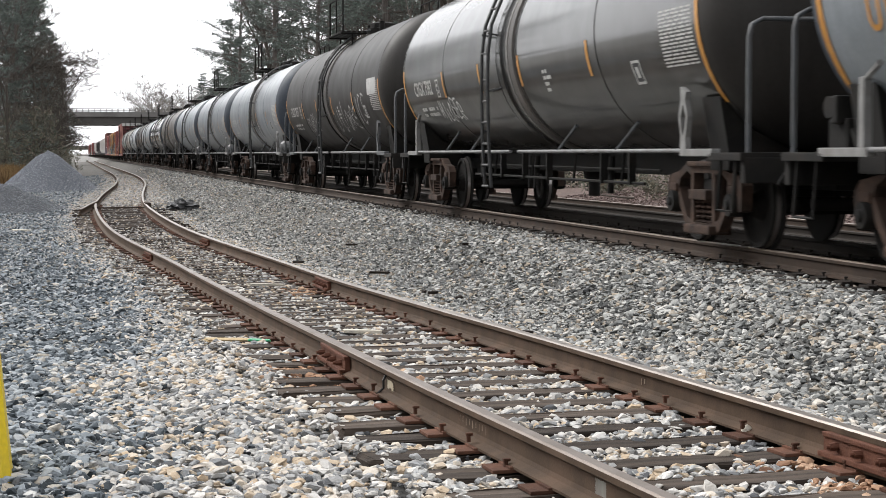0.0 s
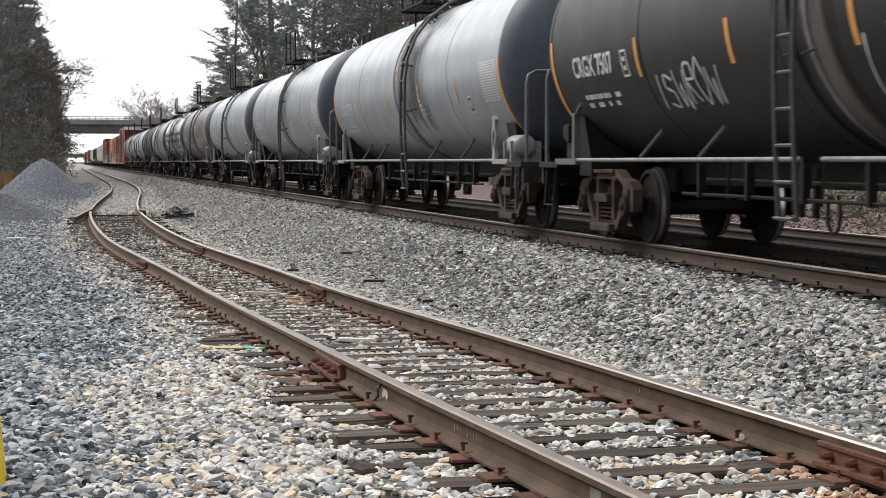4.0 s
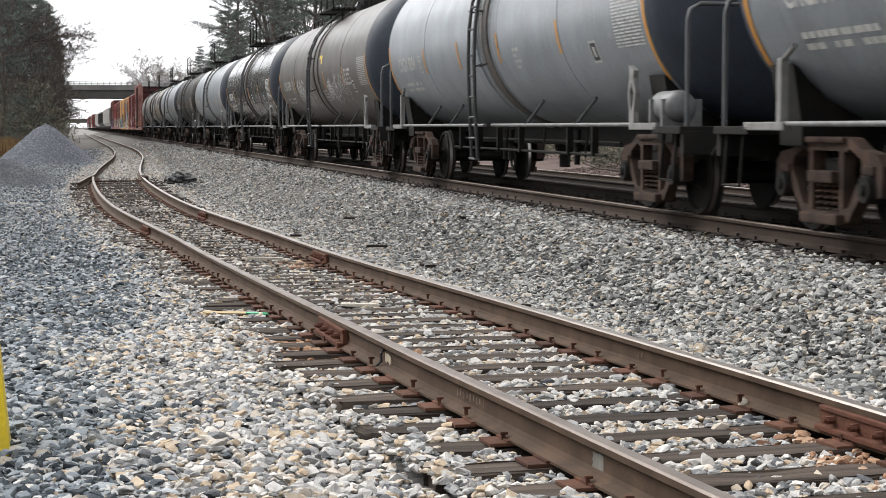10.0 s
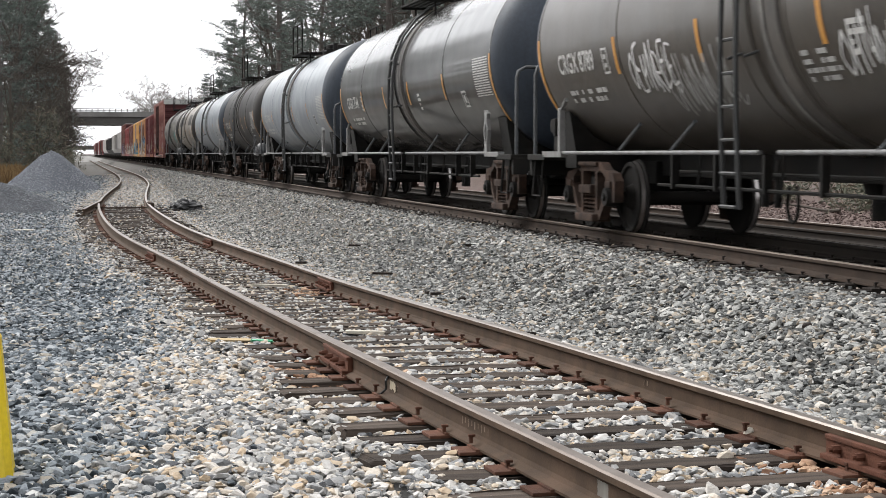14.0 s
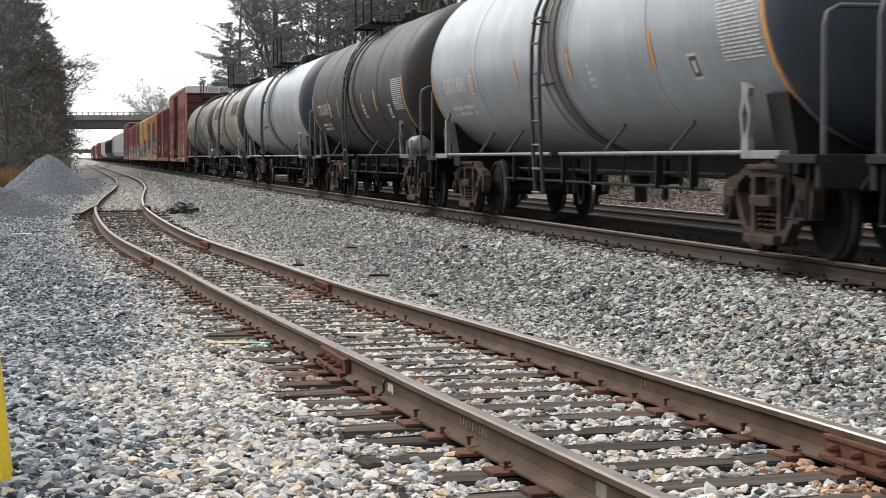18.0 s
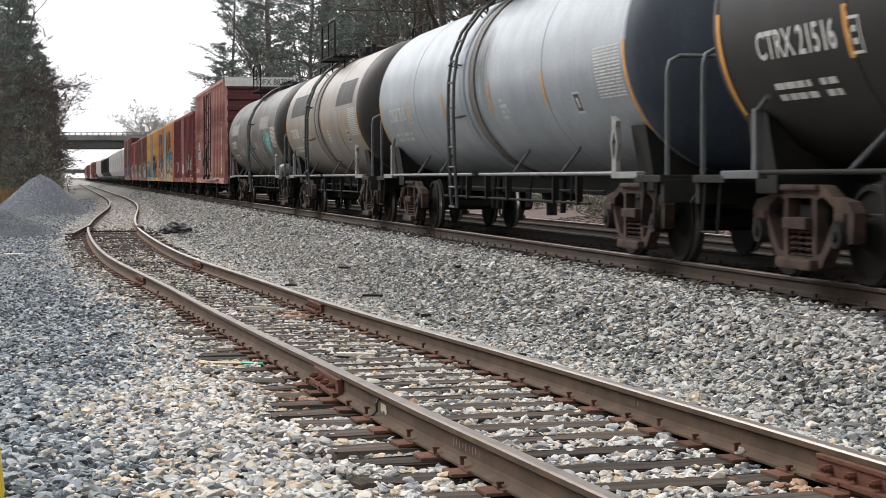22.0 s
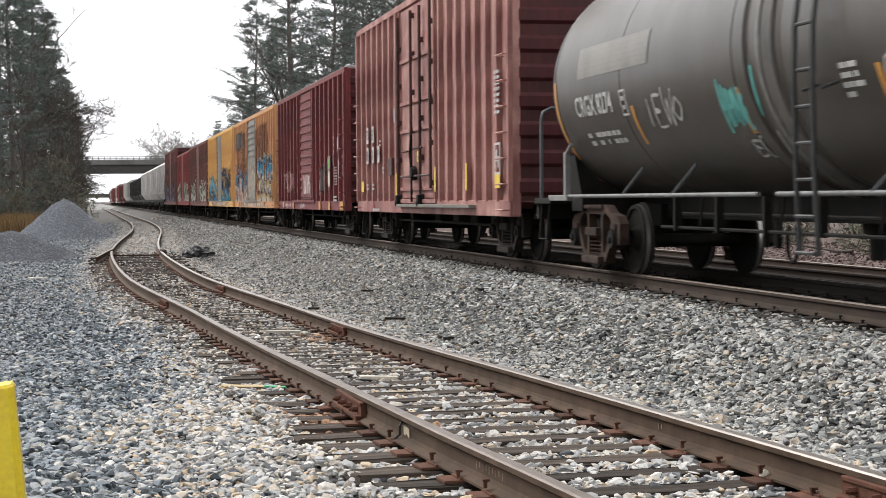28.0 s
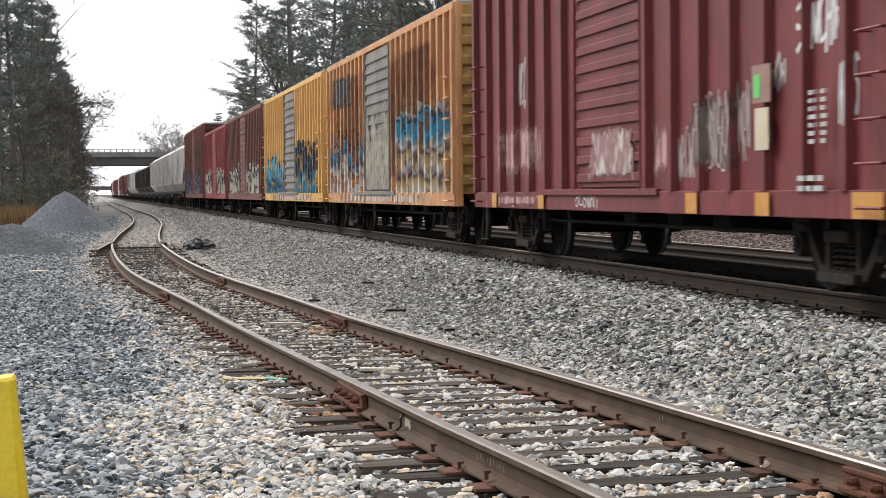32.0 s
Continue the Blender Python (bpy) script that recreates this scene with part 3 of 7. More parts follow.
SPRAY_TEAL = mat("teal_spray_paint", (0.11, 0.40, 0.36), (0.07, 0.28, 0.26), 3.0, 0.7, 0, 0.0)
SPRAY_CREAM = mat("cream_spray_paint", (0.52, 0.46, 0.34), (0.40, 0.34, 0.24), 2.0, 0.7, 0, 0.0)
SPRAY_DARK = mat("dark_overpaint", (0.05, 0.05, 0.055), (0.10, 0.10, 0.10), 2.0, 0.7, 0, 0.0)


def tank_paint(name, a, b, stain, rough=0.42, amount=0.5, coat=0.25, coat_rough=0.22):
    return mat(name, a, b, 1.3, rough - 0.08, 0.0, 0.04, 22.0, stain, 0.7, amount, streak=0.18, spec=0.25 if coat > 0.6 or not coat else 0.5, coat=coat, coat_rough=coat_rough)


GREY_TANK = tank_paint("grey_tank_paint", (0.2193, 0.2461, 0.2718), (0.1798, 0.2033, 0.2247), (0.107, 0.1177, 0.1252), 0.40, 0.5, 0.4)
PALE_TANK = tank_paint("pale_grey_tank_paint", (0.245, 0.277, 0.307), (0.210, 0.238, 0.263), (0.14, 0.153, 0.162), 0.42, 0.5, 0.35)
BLACK_TANK = tank_paint("black_tank_paint", (0.0075, 0.0072, 0.0065), (0.0125, 0.0115, 0.0098), (0.026, 0.0218, 0.0158), 0.45, 0.35, 0.8, 0.11)
BROWN_TANK = tank_paint("brownish_grey_tank_paint", (0.044, 0.036, 0.0275), (0.060, 0.050, 0.039), (0.020, 0.0168, 0.0138), 0.46, 0.55, 0.25, 0.2)
SOOT_TANK = tank_paint("soot_grey_tank_paint", (0.040, 0.032, 0.0255), (0.055, 0.045, 0.036), (0.021, 0.0175, 0.0145), 0.48, 0.6, 0.12)
DARK_TANK = tank_paint("dark_brown_tank_paint", (0.0095, 0.0086, 0.0080), (0.0145, 0.0128, 0.0115), (0.024, 0.0198, 0.0165), 0.55, 0.5, 0.0)
TAN_TANK = tank_paint("weathered_tan_tank_paint", (0.165, 0.138, 0.105), (0.225, 0.192, 0.150), (0.060, 0.048, 0.038), 0.45, 0.85)
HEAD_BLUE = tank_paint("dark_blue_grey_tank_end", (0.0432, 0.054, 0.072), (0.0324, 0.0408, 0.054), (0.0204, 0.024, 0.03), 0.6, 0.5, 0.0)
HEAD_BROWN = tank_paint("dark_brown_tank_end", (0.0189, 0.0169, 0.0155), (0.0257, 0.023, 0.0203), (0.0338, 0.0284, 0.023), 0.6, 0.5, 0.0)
BAND = mat("dark_tank_band", (0.035, 0.032, 0.03), (0.075, 0.066, 0.058), 4.0, 0.6, 0, 0.1, 40.0, (0.16, 0.14, 0.12), 1.5, 0.4)
RING = mat("worn_pale_ring", (0.24, 0.235, 0.22), (0.07, 0.062, 0.055), 2.2, 0.6, 0, 0.1, 40.0, (0.04, 0.036, 0.032), 1.3, 0.8)
WHITE_BRACKET = mat("dull_white_bracket", (0.2, 0.2, 0.196), (0.136, 0.1328, 0.128), 5.0, 0.6, 0, 0.1, 50.0, (0.112, 0.088, 0.072), 2.0, 0.5)

TANK_R, TANK_Z = 1.52, 2.50
SHARED = {}


def shared(key, build, material, smooth=None):
    if key not in SHARED:
        bm = bmesh.new()
        build(bm)
        me = finish(bm, key, smooth)
        for k in material if isinstance(material, (list, tuple)) else (material,):
            me.materials.append(k)
        SHARED[key] = me
    return SHARED[key]


def sub(key, build, material, parent, at=(0, 0, 0), flip=False, smooth=None, name=None, turn=None):
    """A part that shares its mesh with its like; flip turns it half round."""
    ob = new(name or key.split("@")[0], shared(key, build, material, smooth))
    ob.parent = parent
    ob.matrix_basis = Matrix.Translation(at) @ (turn if turn is not None else Matrix.Rotation(math.pi if flip else 0, 4, "Z"))
    return ob


def side_frame(bm):
    """The cast side of a truck: arched top, two windows, a spring opening, pedestals over the axles."""
    outline = [(-1.12, 0.40), (-1.14, 0.66), (-1.02, 0.76), (-0.72, 0.80), (-0.5, 0.90), (0.5, 0.90), (0.72, 0.80), (1.02, 0.76), (1.14, 0.66), (1.12, 0.40),
               (1.02, 0.38), (1.0, 0.56), (0.78, 0.56), (0.74, 0.42), (0.48, 0.16), (0.34, 0.12), (-0.34, 0.12), (-0.48, 0.16), (-0.74, 0.42), (-0.78, 0.56), (-1.0, 0.56), (-1.02, 0.38)]
    centre = [(-0.28, 0.24), (0.28, 0.24), (0.28, 0.78), (-0.28, 0.78)]
    left = [(-0.76, 0.62), (-0.66, 0.50), (-0.48, 0.29), (-0.37, 0.26), (-0.37, 0.76), (-0.50, 0.80), (-0.72, 0.71)]
    right = [(-y, z) for y, z in left[::-1]]
    prism(bm, outline, -0.06, 0.06, (centre, left, right))
    for s in (-1, 1):
        box(bm, -0.09, 0.09, s * 0.89 - 0.11, s * 0.89 + 0.11, 0.57, 0.66, 0.02)
    box(bm, -0.14, 0.12, -0.40, 0.40, 0.12, 0.22, 0.02)
    box(bm, -0.10, 0.08, -0.42, 0.42, 0.85, 0.905, 0.02)


def springs(bm):
    for y in (-0.17, 0.0, 0.17):
        pts = [(0.06 * math.cos(a), y + 0.06 * math.sin(a), 0.22 + 0.034 * a / math.pi / 2 * 1.6) for a in [k * math.pi / 4 for k in range(41)]]
        tube(bm, pts, 0.015, 5)
    box(bm, -0.13, 0.1, -0.27, 0.27, 0.49, 0.60, 0.02)


def bearing(bm):
    lathe(bm, ((-0.12, 0.07), (-0.12, 0.115), (-0.05, 0.125), (0.04, 0.125), (0.05, 0.10)), "X", 16)
    lathe(bm, ((-0.15, 0.045), (-0.12, 0.06)), "X", 10)


def wheelset(bm):
    """Two flanged, dished wheels on their axle; the treads are bright."""
    for s in (-1, 1):
        prof = ((0.69, 0.14), (0.70, 0.36), (0.68, 0.40), (0.68, 0.482), (0.705, 0.482), (0.72, 0.457), (0.735, 0.4555), (0.785, 0.4515),
                (0.80, 0.450), (0.815, 0.44), (0.815, 0.40), (0.785, 0.385), (0.77, 0.17), (0.86, 0.12), (0.86, 0.06))
        lathe(bm, [(s * a, r) for a, r in prof], "X", 40)
    lathe(bm, ((-1.0, 0.07), (1.0, 0.07)), "X", 12)
    bm.faces.ensure_lookup_table()
    for f in bm.faces:
        c = f.calc_center_median()
        r = math.hypot(c.y, c.z)
        if r > 0.44 and 0.735 < abs(c.x) < 0.785:
            f.material_index = 1


def bolster(bm):
    box(bm, -1.0, 1.0, -0.2, 0.2, 0.52, 0.72, 0.03)
    box(bm, -0.3, 0.3, -0.3, 0.3, 0.70, 0.86, 0.03)
    for s in (-1, 1):
        box(bm, -1.0, 1.0, s * 0.55 - 0.05, s * 0.55 + 0.05, 0.34, 0.44, 0.01)


WHEELSETS = []
def truck(car, y, cast=None, tag=""):
    for s in (-1, 1):
        sub("sideframe@" + str(s) + tag, lambda bm: side_frame(bm), cast or CAST, car, (s * 1.02, y, 0), s > 0)
        sub("spring_set@" + tag, springs, cast or CAST, car, (s * 1.02, y, 0), s > 0)
        for k in (-1, 1):
            sub("bearing_cap", bearing, STEEL_DARK, car, (s * 1.02, y + k * 0.89, 0.457), s > 0, 40)
    sub("bolster", bolster, STEEL_DARK, car, (0, y, 0))
    for k in (-1, 1):
        ob = sub("wheelset", wheelset, (WHEEL, TREAD), car, (0, y + k * 0.89, 0.457), smooth=35)
        WHEELSETS.append(ob)


def coupler(bm):
    box(bm, -0.09, 0.09, -0.6, 0.2, 0.78, 0.96, 0.03)
    box(bm, -0.17, 0.17, 0.18, 0.42, 0.74, 1.0, 0.05)
    box(bm, -0.22, -0.10, 0.30, 0.52, 0.76, 0.98, 0.04)
    tube(bm, [(0.12, 0.2, 0.8), (0.2, 0.4, 0.62), (0.16, 0.62, 0.5), (0.05, 0.7, 0.48)], 0.025, 8)
    tube(bm, [(-0.2, 0.1, 0.86), (-0.7, 0.12, 0.86), (-1.3, 0.12, 0.80), (-1.36, 0.12, 0.70)], 0.018, 6)


def on_tank(y, a, lift=0.0):
    """A point of the shell's near side, at the angle a above the middle, in degrees."""
    r = TANK_R + lift
    return Vector((-r * math.cos(radians(a)), y, TANK_Z + r * math.sin(radians(a))))


def tank_patch(bm, y0, y1, a0, a1, lift=0.005, ny=1, na=4):
    """A thin painted patch that follows the shell."""
    grid = [[bm.verts.new(on_tank(y0 + (y1 - y0) * i / ny, a0 + (a1 - a0) * j / na, lift)) for j in range(na + 1)] for i in range(ny + 1)]
    for i in range(ny):
        for j in range(na):
            bm.faces.new((grid[i][j], grid[i + 1][j], grid[i + 1][j + 1], grid[i][j + 1]))


def letters(text, size):
    """Flat vertices and faces of a line of text in the built-in font, bold by its offset."""
    cu = bpy.data.curves.new("writing", "FONT")
    cu.body, cu.size, cu.offset, cu.resolution_u = text, size, size * 0.018, 3
    ob = bpy.data.objects.new("writing", cu)
    me = ob.to_mesh()
    vs, fs = [v.co.copy() for v in me.vertices], [tuple(p.vertices) for p in me.polygons]
    ob.to_mesh_clear()
    bpy.data.objects.remove(ob)
    bpy.data.curves.remove(cu)
    return vs, fs


def tank_text(car, text, y, a, size, material, stretch=0.8, name="writing"):
    vs, fs = letters(text, size)
    out = [on_tank(y - v.x * stretch, a + math.degrees(v.y / TANK_R), 0.006) for v in vs]
    return part(name, raw(name, out, fs, material), material, car)


def tank_bars(car, y, a, rows, width, height, material, rnd, fill=0.9):
    """Lines of small writing that cannot be read."""
    bm = bmesh.new()
    for k in range(rows):
        aa = a - k * math.degrees(height * 1.75 / TANK_R)
        u = 0.0
        while u < width * fill:
            w = rnd.uniform(0.06, 0.22)
            if u + w > width:
                break
            tank_patch(bm, y - u, y - u - w, aa, aa - math.degrees(height / TANK_R), 0.006, 1, 1)
            u += w + (rnd.uniform(0.02, 0.05) if rnd.random() < 0.7 else 0.2)
    return tagged(part("small_writing", bm, material, car), kind="stuff")


GLYPHS = (((0, 0), (0.05, 1), (0.1, 0.45), (0.6, 0.6), (0.55, 1), (0.6, 0)), ((0.1, 0), (0.15, 0.9), (0.7, 0.8), (0.75, 0.5), (0.15, 0.45), (0.8, 0)), ((0.7, 0.9), (0.3, 1), (0.05, 0.5), (0.3, 0), (0.8, 0.15)),
          ((0.4, 1), (0, 0.5), (0.4, 0), (0.8, 0.5), (0.4, 1)), ((0, 1), (0.25, 0), (0.45, 0.7), (0.65, 0), (0.9, 1)), ((0.8, 0.9), (0.2, 0.95), (0.15, 0.55), (0.7, 0.45), (0.6, 0.05), (0, 0.1)),
          ((0.1, 0), (0.1, 1), (0.7, 0.05), (0.75, 1)), ((0.1, 1), (0.15, 0), (0.8, 0.1)), ((0.8, 0.95), (0.1, 0.9), (0.12, 0.5), (0.6, 0.5), (0.12, 0.5), (0.1, 0), (0.85, 0.05)), ((0.4, 1), (0.42, 0.5), (0.36, 0)))


def squiggle(bm, place, u0, v0, width, height, rnd, r=0.018, strokes=7, steps=22, order=()):
    """Hurried spray-can marks, one after the other, laid on a surface by place(u, v)."""
    pitch = width / strokes
    for k in range(strokes):
        g = GLYPHS[order[k]] if order else rnd.choice(GLYPHS)
        slant, tall, drop = rnd.uniform(0.05, 0.35), rnd.uniform(0.75, 1.1), rnd.uniform(-0.12, 0.12)
        key = [Vector(((k + (a * 1.05 + slant * b)) * pitch + u0, v0 + height * (b * tall + drop + rnd.uniform(-0.07, 0.07)), 0)) for a, b in g]
        pts = []
        n = max(3, steps // (len(key) - 1))
        for i in range(len(key) - 1):
            p0, p1, p2, p3 = (key[max(0, min(len(key) - 1, i + q))] for q in (-1, 0, 1, 2))
            for q in range(n):
                t = q / n
                pts.append(0.5 * ((2 * p1) + (p2 - p0) * t * 0.7 + (2 * p0 * 0 + (-3 * p1 + 3 * p2) * 2 - (p2 - p0) * 1.4 - (p3 - p1) * 0.7) * t * t + ((p1 - p2) * 4 + (p2 - p0) * 0.7 + (p3 - p1) * 0.7) * t**3))
        pts.append(key[-1])
        prev = None
        for i, q in enumerate(pts):
            a, b = pts[max(0, i - 1)], pts[min(len(pts) - 1, i + 1)]
            d = b - a
            m = d.length or 1.0
            w = r * (0.8 + 0.4 * noise.noise((i * 0.3, k, 0.2)))
            nx, ny = -d.y / m * w, d.x / m * w
            pair = (bm.verts.new(place(q.x + nx, q.y + ny)), bm.verts.new(place(q.x - nx, q.y - ny)))
            if prev:
                bm.faces.new((prev[0], prev[1], pair[1], pair[0]))
            prev = pair


def tank_spray(car, y, a, width, height, material, seed, label, strokes=7, r=0.018, order=()):
    bm = bmesh.new()
    squiggle(bm, lambda u, v: on_tank(y - u, a + math.degrees(v / TANK_R), 0.007), 0, 0, width, height, random.Random(seed), r, strokes, order=order)
    return part("graffiti", bm, material, car, label)


def ladder(bm, half=0.2):
    """A side ladder that stands clear of the shell and then bends over it to the top."""
    for s in (-1, 1):
        pts = [(-1.60, s * half, 0.48), (-1.64, s * half, 1.2), (-1.66, s * half, 2.0)]
        pts += [on_tank(s * half, a, 0.13) for a in (0, 15, 30, 45, 60, 72, 84)]
        tube(bm, pts, 0.027, 6)
    for z in (0.5, 0.82, 1.14, 1.46, 1.78, 2.1):
        tube(bm, [(-1.64, -half, z), (-1.64, half, z)], 0.018, 6)
    for a in (0, 12, 24, 36, 48, 60, 72):
        p, q = on_tank(-half, a, 0.13), on_tank(half, a, 0.13)
        tube(bm, [p, q], 0.018, 6)
    for a in (-20, 10, 45):
        for s in (-1, 1):
            tube(bm, [on_tank(s * half, a, -0.02), on_tank(s * half, a, 0.16)], 0.015, 5)


def manway(bm):
    lathe(bm, ((4.0, 0.42), (4.16, 0.42), (4.17, 0.36), (4.28, 0.34), (4.29, 0.30), (4.33, 0.18)), "Z", 24)
    for k in range(8):
        a = k * math.pi / 4
        box(bm, 0.36 * math.cos(a) - 0.03, 0.36 * math.cos(a) + 0.03, 0.36 * math.sin(a) - 0.03, 0.36 * math.sin(a) + 0.03, 4.14, 4.24)
    lathe(bm, ((4.0, 0.10), (4.36, 0.10), (4.40, 0.06)), "Z", 12, (0.1, 0.75, 0))
    lathe(bm, ((4.0, 0.07), (4.30, 0.07)), "Z", 12, (-0.15, -0.7, 0))


def platform(bm, x):
    for k in range(5):
        box(bm, x - 0.28 + k * 0.13, x - 0.19 + k * 0.13, -1.1, 1.1, 3.98, 4.02)
    for y in (-1.0, 1.0):
        box(bm, x - 0.3, x + 0.36, y - 0.03, y + 0.03, 3.94, 3.985)
        tube(bm, [(x, y, 3.55), (x, y, 3.99)], 0.02, 6)


def top_rail(bm, x):
    tube(bm, [(x, -1.1, 3.98), (x, -1.1, 4.78), (x, -1.02, 4.86), (x, 1.02, 4.86), (x, 1.1, 4.78), (x, 1.1, 3.98)], 0.022, 6)
    tube(bm, [(x, -1.1, 4.42), (x, 1.1, 4.42)], 0.018, 6)
    tube(bm, [(x, 0, 3.98), (x, 0, 4.86)], 0.018, 6)


def end_rail(bm):
    """The bent hand-rail across a car's end."""
    tube(bm, [(-1.32, 0, 1.0), (-1.32, 0, 2.12), (-1.29, 0, 2.24), (-1.18, 0, 2.30), (1.18, 0, 2.30), (1.29, 0, 2.24), (1.32, 0, 2.12), (1.32, 0, 1.0)], 0.026, 8)


def end_step(bm):
    box(bm, -1.42, 1.42, -0.55, 0.35, 0.92, 1.0, 0.01)
    box(bm, -1.38, 1.38, 0.25, 0.36, 0.70, 0.95, 0.01)


def stirrup(bm, s):
    tube(bm, [(s * 1.36, -0.32, 0.95), (s * 1.4, -0.32, 0.42), (s * 1.4, 0.1, 0.42), (s * 1.36, 0.1, 0.95)], 0.02, 6)


def draft_sill(bm):
    box(bm, -0.35, 0.35, -2.2, 0.24, 0.62, 0.915, 0.02)


def saddle(bm):
    """The cradle plates under one end of the tank."""
    for x in (-1, 1):
        pts = [(x * 1.14, 1.0), (x * 1.24, 1.58), (x * 1.12, 1.5), (x * 0.9, 1.25), (x * 0.5, 1.05), (x * 0.2, 0.98), (x * 0.2, 0.7), (x * 1.14, 0.82)]
        vs = [[bm.verts.new((p, y, z)) for p, z in pts] for y in (-0.26, 0.26)]
        bm.faces.new(vs[0])
        bm.faces.new(vs[1][::-1])
        for i in range(len(pts)):
            j = (i + 1) % len(pts)
            bm.faces.new((vs[0][i], vs[0][j], vs[1][j], vs[1][i]))


def plain_post(bm):
    box(bm, -1.42, -1.34, -0.05, 0.05, 1.0, 1.62, 0.008)
    tube(bm, [(-1.38, 0, 1.6), (-1.40, -0.3, 1.72)], 0.03, 6)
    box(bm, -1.42, -1.32, -0.1, 0.85, 0.96, 1.04, 0.01)


def diamond_post(bm):
    """A pierced bracket with a waist."""
    out = [(-0.10, 1.0), (0.10, 1.0), (0.075, 1.16), (0.14, 1.38), (0.075, 1.56), (0.09, 1.70), (-0.09, 1.64), (-0.06, 1.56), (-0.14, 1.38), (-0.075, 1.16)]
    hole = [(-0.05, 1.24), (0.0, 1.17), (0.05, 1.24), (0.085, 1.38), (0.0, 1.51), (-0.085, 1.38)]
    prism(bm, out, -1.42, -1.36, (hole,))
    box(bm, -1.42, -1.32, -0.85, 0.1, 0.96, 1.04, 0.01)


def brake_reservoir(bm):
    lathe(bm, ((-0.34, 0.05), (-0.32, 0.13), (-0.26, 0.175), (0.26, 0.175), (0.32, 0.13), (0.34, 0.05)), "Y", 20, (-1.08, 0, 1.22))
    for y in (-0.2, 0.2):
        box(bm, -1.28, -0.82, y - 0.03, y + 0.03, 1.0, 1.3)


def brake_valve(bm):
    box(bm, -1.15, -0.85, -0.2, 0.2, 1.02, 1.3, 0.03)
    lathe(bm, ((-0.2, 0.1), (0.2, 0.1)), "X", 14, (-1.0, 0.1, 1.4))
    box(bm, -1.22, -0.95, -0.12, 0.0, 1.25, 1.5, 0.02)
    tube(bm, [(-1.1, -0.2, 1.2), (-1.15, -0.4, 1.05), (-1.1, -0.7, 0.98)], 0.02, 6)
    tube(bm, [(-0.9, 0.1, 1.4), (-0.7, 0.5, 1.5), (-0.5, 0.8, 1.7)], 0.02, 6)


def brake_rigging(bm):
    """Pipes and rods below the tank's middle."""
    for x, z in ((-0.9, 0.62), (-0.7, 0.78), (0.5, 0.7)):
        tube(bm, [(x, -4.6, z), (x, 4.6, z + 0.02)], 0.02, 6)
    for y in (-3.6, -1.4, 0.9, 3.3):
        tube(bm, [(-0.85, y, 1.0), (-0.88, y, 0.58)], 0.02, 6)
    box(bm, -0.3, 0.05, -1.1, -0.75, 0.62, 0.98, 0.03)
    for y in (-4.1, -2.9, -0.2, 1.2, 2.6, 4.0):
        box(bm, -0.95, -0.86, y - 0.03, y + 0.03, 0.6, 1.0)
    lathe(bm, ((0.35, 0.09), (0.6, 0.09), (0.62, 0.16), (0.98, 0.2)), "Z", 14, (0, 0.5, 0))
    for y in (1.6, 1.95, -2.3):
        tube(bm, [(-0.6, y, 0.95), (-0.62, y, 0.45)], 0.045, 8)
    pts = [(-0.75, 0.9 + 0.14 * math.sin(a), 0.52 - 0.2 * math.cos(a)) for a in [k * 0.5 for k in range(-5, 6)]]
    tube(bm, pts, 0.02, 6)


def centre_beam(half):
    def build(bm):
        box(bm, -0.26, 0.26, -half, half, 0.72, 1.02, 0.015)
    return build


